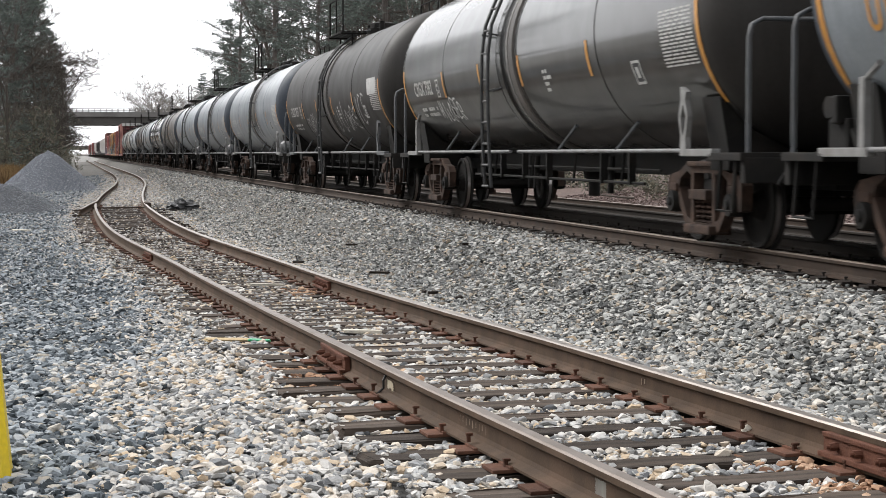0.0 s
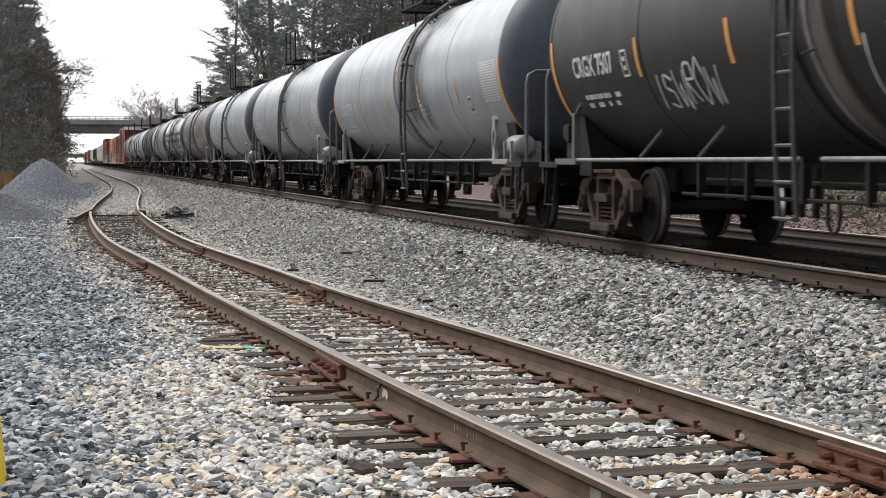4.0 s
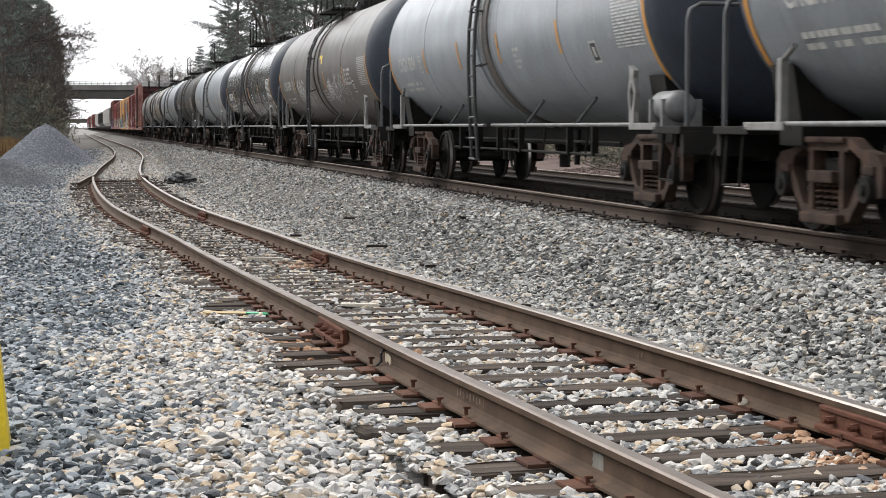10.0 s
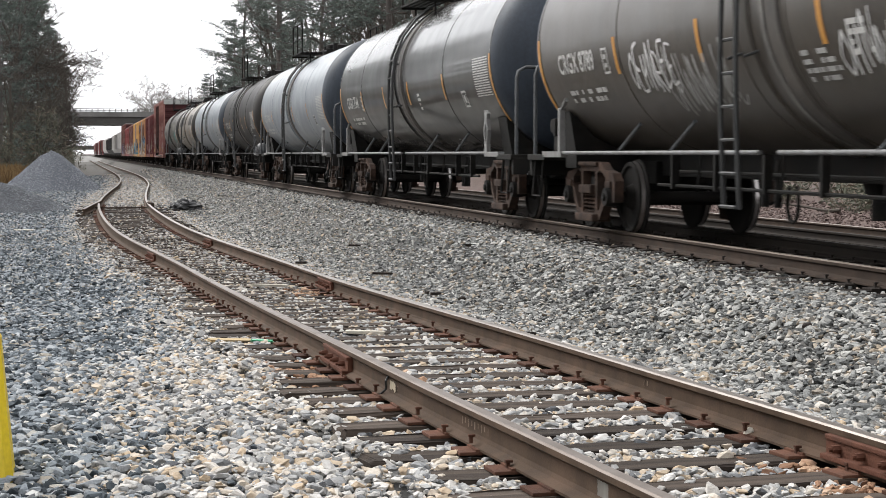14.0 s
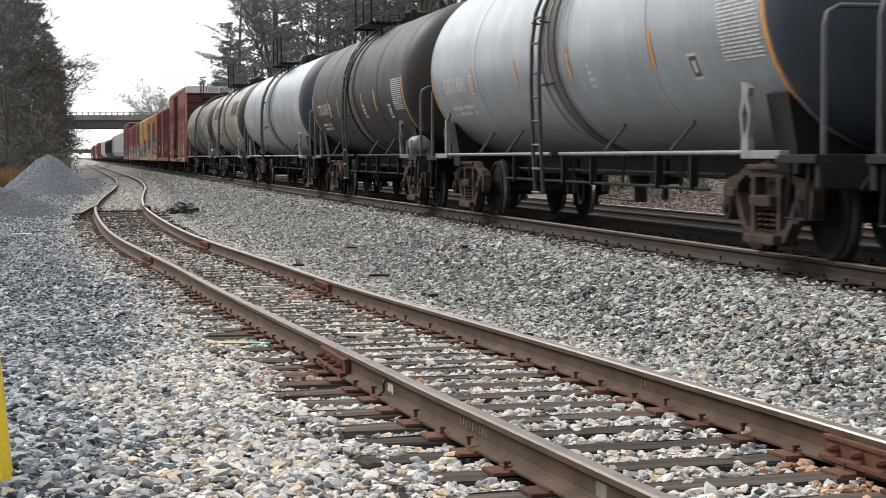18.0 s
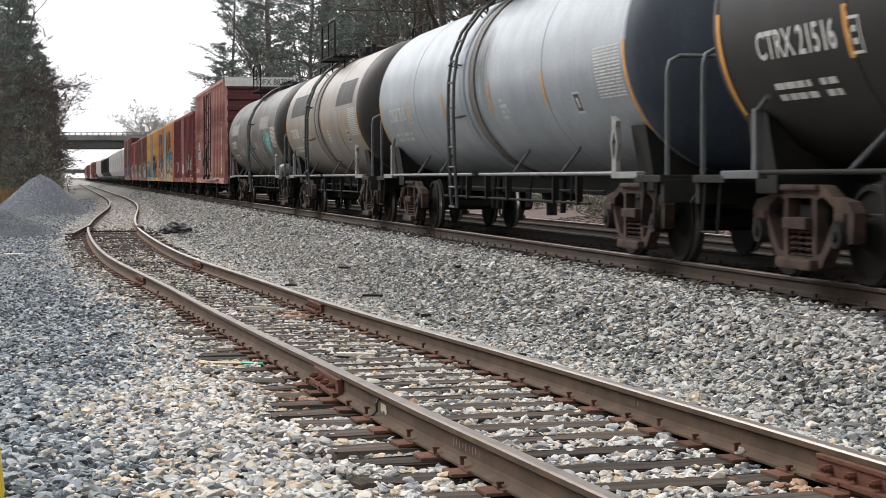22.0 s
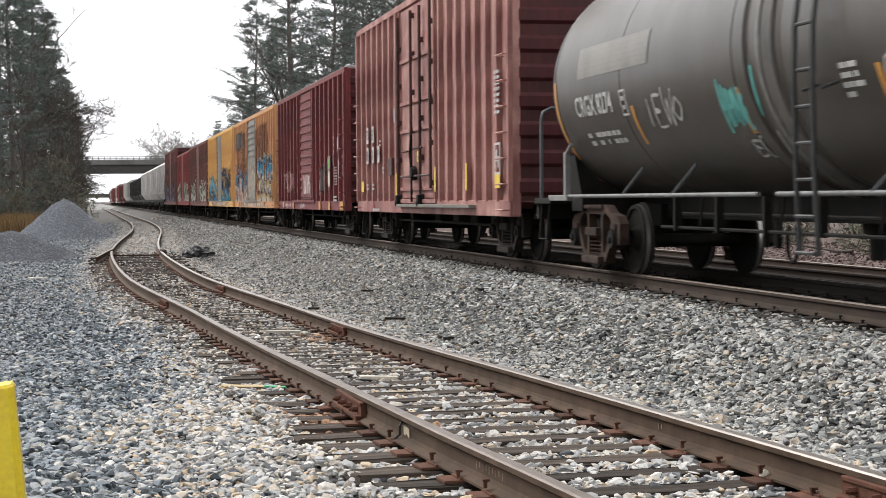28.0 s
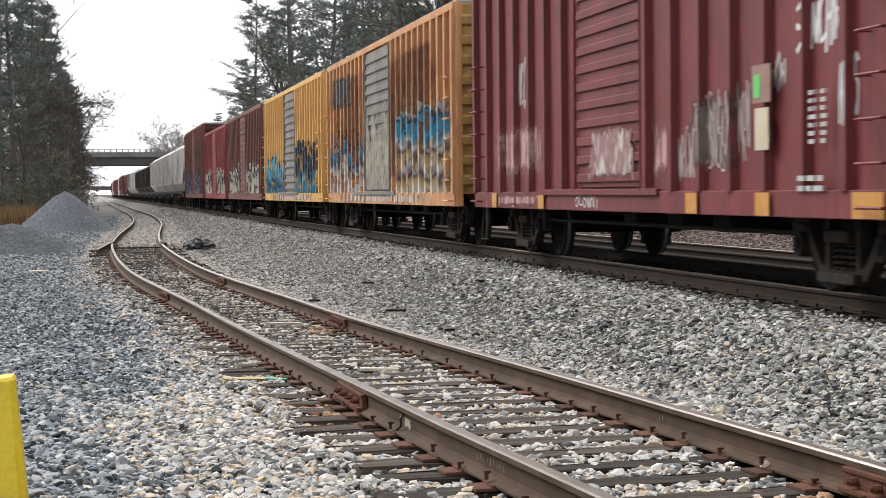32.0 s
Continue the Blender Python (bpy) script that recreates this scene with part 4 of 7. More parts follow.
def tank_car(y_mid, length, paint, head, label, number="", ink=WHITE_INK, seed=1, pipe=STEEL_PIPE, reservoir=False, valve_box=False, ladder_y=0.0, strips=(-21, -4), strip_ys=(4.6, 1.8, -0.95, -4.25), trim=0.0):
    """A tank car on two trucks; +y is its leading way back along the train."""
    car = thing("tank_car", label, "tank car", (XC, y_mid, 0), "tank cars of the train")
    rnd = random.Random(seed)
    h = length / 2 - 1.42    # half the straight shell
    fair = pipe is STEEL_PIPE and paint is not DARK_TANK
    hb = length / 2 - 2.15   # where the posts stand
    bm = bmesh.new()
    prof = []
    for y in np.linspace(-h, h - trim, 9):
        prof.append((float(y), TANK_R))
    lathe(bm, prof, "Y", 64, (0, 0, TANK_Z))
    bm.faces.ensure_lookup_table()
    bmesh.ops.delete(bm, geom=[f for f in bm.faces if len(f.verts) > 4], context="FACES_ONLY")
    part("shell", bm, paint, car, smooth=50)
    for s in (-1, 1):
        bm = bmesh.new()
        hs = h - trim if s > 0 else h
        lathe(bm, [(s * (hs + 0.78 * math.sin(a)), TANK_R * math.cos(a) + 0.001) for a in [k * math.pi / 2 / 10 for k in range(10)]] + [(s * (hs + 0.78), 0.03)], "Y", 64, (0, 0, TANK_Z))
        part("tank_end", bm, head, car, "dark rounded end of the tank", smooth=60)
    for y in (-h + 0.05, -h * 0.55, -0.62, 0.62, h * 0.55, h - trim - 0.05):
        bm = bmesh.new()
        wide = 0.02
        lathe(bm, [(y - wide, TANK_R - 0.01), (y - wide * 0.6, TANK_R + 0.006), (y + wide * 0.6, TANK_R + 0.006), (y + wide, TANK_R - 0.01)], "Y", 64, (0, 0, TANK_Z))
        bmesh.ops.delete(bm, geom=[f for f in bm.faces if len(f.verts) > 4], context="FACES_ONLY")
        part("weld_seam", bm, paint, car, smooth=80)
    for y in (-0.36, 0.36):
        bm = bmesh.new()
        lathe(bm, [(y - 0.14, TANK_R - 0.01), (y - 0.12, TANK_R + 0.03), (y + 0.12, TANK_R + 0.03), (y + 0.14, TANK_R - 0.01)], "Y", 64, (0, 0, TANK_Z))
        bmesh.ops.delete(bm, geom=[f for f in bm.faces if len(f.verts) > 4], context="FACES_ONLY")
        part("belly_band", bm, BAND if y < 0 else paint, car, smooth=60)
    bm = bmesh.new()
    lathe(bm, [(-0.16, TANK_R - 0.01), (-0.15, TANK_R + 0.022), (-0.07, TANK_R + 0.022), (-0.06, TANK_R - 0.01)], "Y", 64, (0, 0, TANK_Z))
    bmesh.ops.delete(bm, geom=[f for f in bm.faces if len(f.verts) > 4], context="FACES_ONLY")
    part("pale_ring", bm, RING, car, smooth=60)
    sub("ladder", ladder, LADDER_IRON, car, (0, ladder_y, 0))
    sub("manway", manway, STEEL_DARK, car, smooth=40)
    for s in (-1, 1):
        sub("walkway@%d" % s, lambda bm: platform(bm, s * 0.95), STEEL_DARK, car)
        sub("top_rail@%d" % s, lambda bm: top_rail(bm, s * 1.2), STEEL_DARK, car)
    half = round(length / 2 - 0.75, 2)
    sub("centre_beam@%.2f" % half, centre_beam(half), STEEL_DARK, car)
    sub("brake_rigging", brake_rigging, STEEL_DARK, car)
    for s in (-1, 1):
        e = s * (length / 2 - 0.85)
        sub("end_rail", end_rail, RAIL_PAINT, car, (0, s * (length / 2 - 0.55), 0), smooth=50)
        sub("end_platform", end_step, STEEL_DARK, car, (0, e, 0), s < 0)
        for q in (-1, 1):
            sub("stirrup@%d" % q, lambda bm: stirrup(bm, q), STEEL_DARK, car, (0, e, 0), s < 0)
        sub("draft_sill", draft_sill, STEEL_DARK, car, (0, e, 0), s < 0)
        sub("coupler", coupler, STEEL_DARK, car, (0, s * (length / 2 - 0.42), 0), s < 0)
        sub("saddle", saddle, STEEL_DARK, car, (0, s * (hb + 0.36), 0))
        truck(car, s * (length / 2 - 2.45))
    for s in (-1, 1):
        k = "@%.2f%d" % (hb, s)
        sub("side_pipe" + k + pipe.name, lambda bm: [tube(bm, [(s * 1.38, 0.24, 1.02), (s * 1.38, hb, 1.02)], 0.026, 8), tube(bm, [(s * 1.38, -hb, 1.02), (s * 1.38, -0.24, 1.02)], 0.026, 8)], pipe, car, smooth=60)
    for y in (hb * 0.65, hb * 0.39, -hb * 0.32, -hb * 0.67):
        for s in (-1, 1):
            sub("brace@%d" % s, lambda bm: tube(bm, [(s * 1.38, 0, 1.03), (s * 1.24, -0.42, 1.36)], 0.026, 6), RAIL_PAINT, car, (0, y, 0))
    sub("post@" + ("w" if fair else "d"), plain_post, WHITE_BRACKET if fair else RAIL_PAINT, car, (0, hb, 0))
    sub("bracket@" + ("w" if fair else "d"), diamond_post, WHITE_BRACKET if fair else RAIL_PAINT, car, (0, -hb, 0))
    if reservoir:
        sub("air_reservoir", brake_reservoir, STEEL_PIPE, car, (-0.14, -hb - 0.85, 0), smooth=40)
    else:
        sub("brake_valve", brake_valve, STEEL_DARK, car, (0, h + 0.3, 0))
    if valve_box:
        bm = bmesh.new()
        tank_patch(bm, -h + 1.5, -h + 0.4, 4, -9, 0.008, 2, 4)
        part("white_panel", bm, FADED_INK, car, "scuffed white panel")
    # reflective strips
    for y in strip_ys:
        bm = bmesh.new()
        tank_patch(bm, y, y - 0.1, *strips, 0.006)
        part("reflective_strip", bm, AMBER, car)
    for y in (h - trim - 0.02, -h + 0.12):
        bm = bmesh.new()
        tank_patch(bm, y, y - 0.1, -40, 2, 0.008, 1, 8)
        part("reflective_strip", bm, AMBER, car)
    # writing
    if number:
        tank_text(car, number, h - trim - 0.95, -17, 0.36, ink, 0.88)
        bm = bmesh.new()
        y0, a0 = h - trim - 2.9, -8
        for q in ((0, 0.025, 0, -12), (0.2, 0.225, 0, -12), (0.025, 0.2, 0, -1), (0.025, 0.2, -11, -12), (0.07, 0.15, -3, -5), (0.07, 0.15, -7, -9)):
            tank_patch(bm, y0 - q[0], y0 - q[1], a0 + q[2], a0 + q[3], 0.006, 1, 2)
        part("class_mark", bm, ink, car)
        tank_bars(car, h - trim - 1.1, -26, 2, 1.8, 0.065, FADED_INK if ink is FADED_INK else ink, rnd, 0.8)
    bm = bmesh.new()
    for k in range(16):
        a = 1 - k * 1.5
        u = 0
        while u < 1.0:
            ww = rnd.uniform(0.08, 0.3)
            tank_patch(bm, -h + 1.25 - u, -h + 1.25 - min(1.02, u + ww), a, a - 0.75, 0.006, 1, 1)
            u += ww + 0.03
    tagged(part("test_record_panel", bm, WHITE_INK if paint not in (BROWN_TANK, DARK_TANK) else FADED_INK, car), kind="stuff")
    bm = bmesh.new()
    y0, a0 = -h * 0.72 + 0.15, -17
    for p in ((0, 0.03, 0, -11), (0.27, 0.3, 0, -11), (0.03, 0.27, 0, -1.2), (0.03, 0.27, -9.8, -11), (0.1, 0.2, -3, -8)):
        tank_patch(bm, y0 - p[0], y0 - p[1], a0 + p[2], a0 + p[3], 0.006, 1, 2)
    frame_part = part("placard_frame", bm, WHITE_INK, car)
    bm = bmesh.new()
    tank_patch(bm, y0 - 0.03, y0 - 0.27, a0 - 1.2, a0 - 9.8, 0.0045, 1, 2)
    part("placard_back", bm, LADDER_IRON, frame_part, "dark placard panel")
    tank_bars(car, -h * 0.23, -14, 4, 0.42, 0.05, WHITE_INK, rnd)
    return car

def tank_spill(car, y0, y1, a0, a1, material, label):
    """Spilt cargo that has run down the shell."""
    bm = bmesh.new()
    tank_patch(bm, y0, y1, a0, a1, 0.0065, 2, 16)
    return part("spill_stain", bm, material, car, label)


SPILL_DARK = spray_field("dark_spill_run", ((0.022, 0.020, 0.018), (0.07, 0.065, 0.058), (0.028, 0.025, 0.022), (0.055, 0.05, 0.045)), 1.3, 0.86, 0.48, 0.16, 0.34)
SPILL_PALE = spray_field("pale_crusted_run", ((0.34, 0.32, 0.27), (0.20, 0.185, 0.16), (0.30, 0.28, 0.24)), 3.2, 0.74, 0.45, 0.14, 0.25)
SPILL_THIN = spray_field("thin_grimy_run", ((0.06, 0.06, 0.058), (0.10, 0.10, 0.098)), 1.5, 0.62, 0.48, 0.14, 0.5)
# the tank cars, from the head of the train: near coupler, far coupler
c = tank_car(-105.900, 19.40, GREY_TANK, HEAD_BLUE, "grey tank car with amber strips and orange lettering", seed=11)
tank_text(c, "UT", 7.35, -20, 0.42, AMBER, 0.88)
c = tank_car(-86.650, 19.10, BLACK_TANK, HEAD_BROWN, "glossy black tank car with white graffiti and stencils", "CRGX 7382", seed=12, pipe=STEEL_PIPE, ladder_y=0.76, strip_ys=(4.66, 1.91, -0.62, -4.04))
tank_spray(c, 5.5, -37, 1.7, 0.36, SPRAY_WHITE, 5, "white spray-can scrawl", 7, 0.02, (0, 9, 7, 3, 5, 8, 1))
c = tank_car(-67.650, 18.90, DARK_TANK, HEAD_BROWN, "dull black-brown tank car with faded graffiti", "CRGX 7507", seed=13, valve_box=True)
tank_spray(c, 4.3, -36, 2.0, 0.5, FADED_INK, 6, "faded spray-can scrawl", 6, 0.022)
tank_spray(c, -1.0, -36, 3.3, 0.62, FADED_INK, 9, "faded spray-can scrawl", 8, 0.024)
tank_spray(c, -4.6, -30, 1.3, 0.7, FADED_INK, 10, "faded spray-can scrawl", 3, 0.03)
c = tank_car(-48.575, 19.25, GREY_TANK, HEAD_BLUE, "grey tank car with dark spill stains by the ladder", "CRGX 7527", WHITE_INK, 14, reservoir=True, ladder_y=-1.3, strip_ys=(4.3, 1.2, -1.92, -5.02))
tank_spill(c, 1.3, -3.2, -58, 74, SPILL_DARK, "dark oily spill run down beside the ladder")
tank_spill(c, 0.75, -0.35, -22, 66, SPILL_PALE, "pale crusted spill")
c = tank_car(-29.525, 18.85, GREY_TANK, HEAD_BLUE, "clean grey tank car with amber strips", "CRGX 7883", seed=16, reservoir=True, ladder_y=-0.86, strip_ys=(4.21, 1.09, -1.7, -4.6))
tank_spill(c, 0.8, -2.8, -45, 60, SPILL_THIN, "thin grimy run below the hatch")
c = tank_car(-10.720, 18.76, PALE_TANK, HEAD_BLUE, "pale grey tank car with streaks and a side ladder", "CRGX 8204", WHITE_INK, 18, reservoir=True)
tank_spill(c, 1.6, -2.0, -45, 60, SPILL_THIN, "thin grimy run below the hatch")
c = tank_car(8.030, 18.74, BROWN_TANK, HEAD_BLUE, "brownish grey tank car with white graffiti", "CRGX 8789", seed=15, ladder_y=0.38, strip_ys=(4.56, 1.73, -1.29, -4.4))
tank_spray(c, 4.1, -31, 1.5, 0.55, SPRAY_WHITE, 3, "white spray-can scrawl", 7, 0.022)
tank_spray(c, 3.0, -42, 2.1, 0.75, FADED_INK, 4, "faded spray-can scrawl", 8, 0.016)
tank_spray(c, -1.55, -32, 1.7, 0.5, SPRAY_WHITE, 8, "white spray-can scrawl", 7, 0.02)
tank_spray(c, -2.5, -37, 2.6, 0.62, FADED_INK, 12, "faded spray-can scrawl", 9, 0.013)
tank_spray(c, -2.9, -28, 1.9, 0.55, FADED_INK, 13, "faded spray-can scrawl", 8, 0.011)
tank_bars(c, -0.75, -22, 4, 0.75, 0.05, FADED_INK, random.Random(5))
tank_bars(c, -4.75, -6, 4, 0.9, 0.06, FADED_INK, random.Random(6))
bm = bmesh.new()
tank_patch(bm, -0.75, -1.25, 8, 11, 0.006, 1, 2)
tank_patch(bm, -1.05, -1.25, 3, 8, 0.006, 1, 2)
part("yellow_mark", bm, YELLOW_INK, c)
c = tank_car(26.825, 18.85, BLACK_TANK, HEAD_BLUE, "black tank car with a dusty sheen", "CRGX 7544", seed=17, trim=0.35)
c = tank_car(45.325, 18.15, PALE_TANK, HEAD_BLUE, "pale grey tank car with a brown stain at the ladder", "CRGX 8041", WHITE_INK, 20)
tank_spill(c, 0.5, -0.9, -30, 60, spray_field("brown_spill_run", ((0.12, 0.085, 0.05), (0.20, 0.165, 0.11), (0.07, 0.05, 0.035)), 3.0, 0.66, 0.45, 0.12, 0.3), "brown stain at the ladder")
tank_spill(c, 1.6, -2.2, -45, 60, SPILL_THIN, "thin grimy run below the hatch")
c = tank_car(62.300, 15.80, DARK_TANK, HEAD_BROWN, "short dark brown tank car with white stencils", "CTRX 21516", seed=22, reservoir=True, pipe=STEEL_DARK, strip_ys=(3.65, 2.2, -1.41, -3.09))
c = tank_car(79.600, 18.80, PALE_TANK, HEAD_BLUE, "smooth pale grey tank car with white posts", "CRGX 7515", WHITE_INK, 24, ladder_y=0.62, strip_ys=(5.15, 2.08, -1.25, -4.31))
tank_spill(c, 0.6, -2.2, -45, 60, SPILL_THIN, "thin grimy run below the hatch")
c = tank_car(96.7, 15.33, TAN_TANK, HEAD_BROWN, "weathered tan tank car with dark square patches", "CRGX 7068", seed=25, ladder_y=0.9)
for y0, y1 in ((5.1, 1.4), (-3.2, -5.6)):
    bm = bmesh.new()
    tank_patch(bm, y0, y1, 5, 27, 0.006, 3, 6)
    part("overpainted_patch", bm, HEAD_BROWN, c)
c = tank_car(113.73, 18.66, SOOT_TANK, HEAD_BROWN, "dark grey tank car with teal graffiti", "CRGX 8274", seed=27, ladder_y=-1.5, reservoir=True, strips=(-35, -16), strip_ys=(4.08, 0.67, -2.51, -5.27), trim=0.6)
CLEANED = mat("cleaned_grey_paint", (0.15, 0.14, 0.125), (0.19, 0.18, 0.16), 2.0, 0.5, stain=(0.08, 0.075, 0.07), stain_scale=1.5)
for y0, y1 in ((6.16, 3.28), (-3.65, -6.14)):
    bm = bmesh.new()
    tank_patch(bm, y0, y1, 1, 16, 0.006, 3, 6)
    part("cleaned_patch", bm, CLEANED, c, "pale cleaned patch of paint")
tank_spray(c, 1.17, -31, 1.1, 0.52, SPRAY_TEAL, 31, "teal spray-can scrawl", 6, 0.035)
tank_spray(c, -4.95, -28, 1.3, 0.66, SPRAY_TEAL, 35, "teal spray-can scrawl", 9, 0.035)
tank_spray(c, 3.6, -28, 1.3, 0.4, FADED_INK, 33, "faded spray-can scrawl", 4, 0.02)
tank_spray(c, -2.6, -32, 2.2, 0.6, FADED_INK, 36, "faded spray-can scrawl", 5, 0.02)
tank_spray(c, 0.9, -45, 0.9, 0.3, FADED_INK, 34, "faded spray-can scrawl", 4, 0.02)


# ---- box cars ----
def car_paint(name, a, b, stain, amount=0.6, streak_colour=None):
    return mat(name, a, b, 1.6, 0.6, 0.0, 0.1, 30.0, stain, 1.1, amount, streak=0.35, streak_colour=streak_colour, spec=0.3)


BOX_PINK = car_paint("faded_red_box_car", (0.255, 0.088, 0.080), (0.485, 0.272, 0.232), (0.138, 0.044, 0.042), 0.75)
BOX_RED = car_paint("dark_red_box_car", (0.1444, 0.0213, 0.0243), (0.19, 0.0365, 0.038), (0.0836, 0.0213, 0.0213))
BOX_BROWN = car_paint("brown_box_car", (0.144, 0.048, 0.0384), (0.1824, 0.0672, 0.0528), (0.0864, 0.048, 0.0384))
BOX_BRIGHT = car_paint("bright_red_box_car", (0.24, 0.036, 0.036), (0.272, 0.052, 0.048), (0.16, 0.048, 0.04))
BOX_ORANGE = car_paint("rusty_yellow_box_car", (0.6032, 0.3536, 0.1248), (0.52, 0.26, 0.104), (0.3744, 0.156, 0.0884), 0.85, (0.3536, 0.1456, 0.078))
BOX_YELLOW = car_paint("yellow_box_car", (0.7, 0.43, 0.13), (0.62, 0.36, 0.1), (0.36, 0.18, 0.075), 0.5, (0.46, 0.24, 0.08))
# car ends face away from the sun; that shade is painted into their colours
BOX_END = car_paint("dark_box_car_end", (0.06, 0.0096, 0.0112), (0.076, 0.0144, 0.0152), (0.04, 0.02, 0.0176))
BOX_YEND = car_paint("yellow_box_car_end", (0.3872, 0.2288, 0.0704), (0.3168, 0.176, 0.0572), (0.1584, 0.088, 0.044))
DOOR_GREY = car_paint("weathered_grey_door", (0.184, 0.176, 0.16), (0.24, 0.224, 0.2), (0.096, 0.072, 0.056))
DOOR_GRIME = car_paint("grimy_red_door_iron", (0.056, 0.0224, 0.0192), (0.088, 0.04, 0.0336), (0.024, 0.016, 0.0144))
ROOF = mat("galvanised_roof", (0.336, 0.336, 0.328), (0.272, 0.264, 0.256), 3.0, 0.5, 0.3, 0.1)
HOPPER_PALE = car_paint("pale_grey_hopper", (0.576, 0.56, 0.544), (0.64, 0.624, 0.608), (0.336, 0.304, 0.28))
HOPPER_DARK = car_paint("black_hopper", (0.028, 0.0264, 0.0256), (0.04, 0.0368, 0.0344), (0.056, 0.044, 0.036))


def rung(bm, x=-1.57, half=0.24):
    tube(bm, [(x + 0.14, -half, 0), (x, -half, 0), (x, half, 0), (x + 0.14, half, 0)], 0.014, 5)


def box_car(y0, y1, top, paint, end, label, ribs=22, door=(0.35, 0.62), door_paint=None, sill=0.72, deep=0.085, plug=False, seed=1, simple=False):
    """A box car from its near end y0 to its far end y1; door is given as parts of its length from the near end."""
    mid, half = (y0 + y1) / 2, (y1 - y0) / 2
    car = thing("box_car", label, "box car", (XC, mid, 0), "box cars of the train")
    rnd = random.Random(seed)
    wx = 1.42
    bm = bmesh.new()
    box(bm, -wx, wx, -half, half, sill + 0.22, top, 0.012)
    part("body", bm, paint, car)
    d0, d1 = -half + door[0] * 2 * half, -half + door[1] * 2 * half
    for k in range(ribs + 1):
        y = -half + 0.06 + (2 * half - 0.12) * k / ribs
        if d0 - 0.1 < y < d1 + 0.1:
            continue
        for s in (-1, 1):
            def rib(bm, s=s):
                vs = [[bm.verts.new((s * (wx - 0.01), q, z)), bm.verts.new((s * (wx - 0.01), -q, z)), bm.verts.new((s * (wx + deep), -q * 0.8, z)), bm.verts.new((s * (wx + deep), q * 0.8, z))]
                      for z, q in ((sill + 0.24, 0.085), (top - 0.1, 0.085)) for q in (0.085,)]
                bm.faces.new(vs[0])
                bm.faces.new(vs[1][::-1])
                for i in range(4):
                    bm.faces.new((vs[0][i], vs[0][(i + 1) % 4], vs[1][(i + 1) % 4], vs[1][i]))
            if s < 0 or not simple:
                sub("side_post@%s%.2f%.2f%d" % (paint.name, top, deep, s), rib, paint, car, (0, y, 0))
    for s in (-1, 1):
        bm = bmesh.new()
        box(bm, s * wx - 0.06, s * wx + 0.06, -half, half, sill, sill + 0.25, 0.01)
        part("side_sill", bm, paint, car)
        bm = bmesh.new()
        box(bm, s * wx - 0.06, s * wx + 0.05, -half, half, top - 0.1, top + 0.03, 0.012)
        part("roof_rail", bm, paint, car)
    bm = bmesh.new()
    box(bm, -wx, wx, -half + 0.02, half - 0.02, top + 0.005, top + 0.07, 0.02)
    for k in range(12):
        y = -half + 0.3 + (2 * half - 0.6) * k / 11
        box(bm, -wx + 0.05, wx - 0.05, y - 0.05, y + 0.05, top + 0.06, top + 0.10)
    part("roof", bm, ROOF, car)
    # corrugated ends
    for s in (-1, 1):
        n = 9
        hh = (top - sill - 0.75) / (n - 1) * 0.36
        def ridge(bm, s=s, hh=hh):
            ring = [[bm.verts.new((x, s * o, q)) for o, q in ((-0.01, hh), (0.06, hh * 0.5), (0.06, -hh * 0.5), (-0.01, -hh))] for x in (-wx + 0.08, wx - 0.08)]
            for i in range(3):
                bm.faces.new((ring[0][i], ring[0][i + 1], ring[1][i + 1], ring[1][i]))
            bm.faces.new(ring[0][::-1])
            bm.faces.new(ring[1])
        for k in range(n):
            if not simple:
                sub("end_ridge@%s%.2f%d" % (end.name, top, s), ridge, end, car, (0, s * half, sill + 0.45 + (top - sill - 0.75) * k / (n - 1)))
        bm = bmesh.new()
        box(bm, -wx + 0.02, wx - 0.02, s * half - 0.01, s * half + 0.012, sill + 0.24, top - 0.02)
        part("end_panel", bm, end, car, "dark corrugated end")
        bm = bmesh.new()
        box(bm, -wx - 0.02, -wx + 0.1, s * half - 0.05, s * half + 0.035, sill, top, 0.01)
        part("corner_post", bm, paint, car)
        for k in range(0 if simple else 7):
            sub("ladder_rung@" + paint.name, rung, paint, car, (0, s * (half - 0.32), sill + 0.1 + ((min(top - 0.5, 3.0) if not plug else 3.2) - sill - 0.1) * k / 6))
        sub("coupler", coupler, STEEL_DARK, car, (0, s * (half + 0.45), 0), s < 0)
        truck(car, s * (half - 1.9), CAST_SOOTY, "s")
        sub("stirrup@-1", lambda bm: stirrup(bm, -1), STEEL_DARK, car, (0, s * (half - 0.3), -0.22), s < 0)
    # door
    dp = door_paint or paint
    for s in (-1, 1):
        bm = bmesh.new()
        x = s * (wx + 0.045)
        box(bm, min(x, s * wx), max(x, s * wx), d0, d1, sill + 0.3, top - 0.15, 0.008)
        dr = part("door", bm, dp, car)
        if s > 0:
            continue
        bm = bmesh.new()
        if plug:
            for z in (sill + 0.48, sill + 1.64, sill + 2.2, sill + 3.05):
                box(bm, x - 0.04, x, d0 + 0.05, d1 - 0.05, z - 0.035, z + 0.035, 0.008)
        else:
            n = 13
            for k in range(n):
                z = sill + 0.42 + (top - sill - 0.75) * k / (n - 1)
                box(bm, x - 0.03, x, d0 + 0.05, d1 - 0.05, z - 0.055, z + 0.055, 0.012)
        part("door_ribs", bm, dp, dr)
        for y in (d0, d1):
            bm = bmesh.new()
            tube(bm, [(x - 0.03, y, sill + 0.25), (x - 0.03, y, top - 0.12)], 0.025, 6)
            part("door_rod", bm, dp, dr)
        bm = bmesh.new()
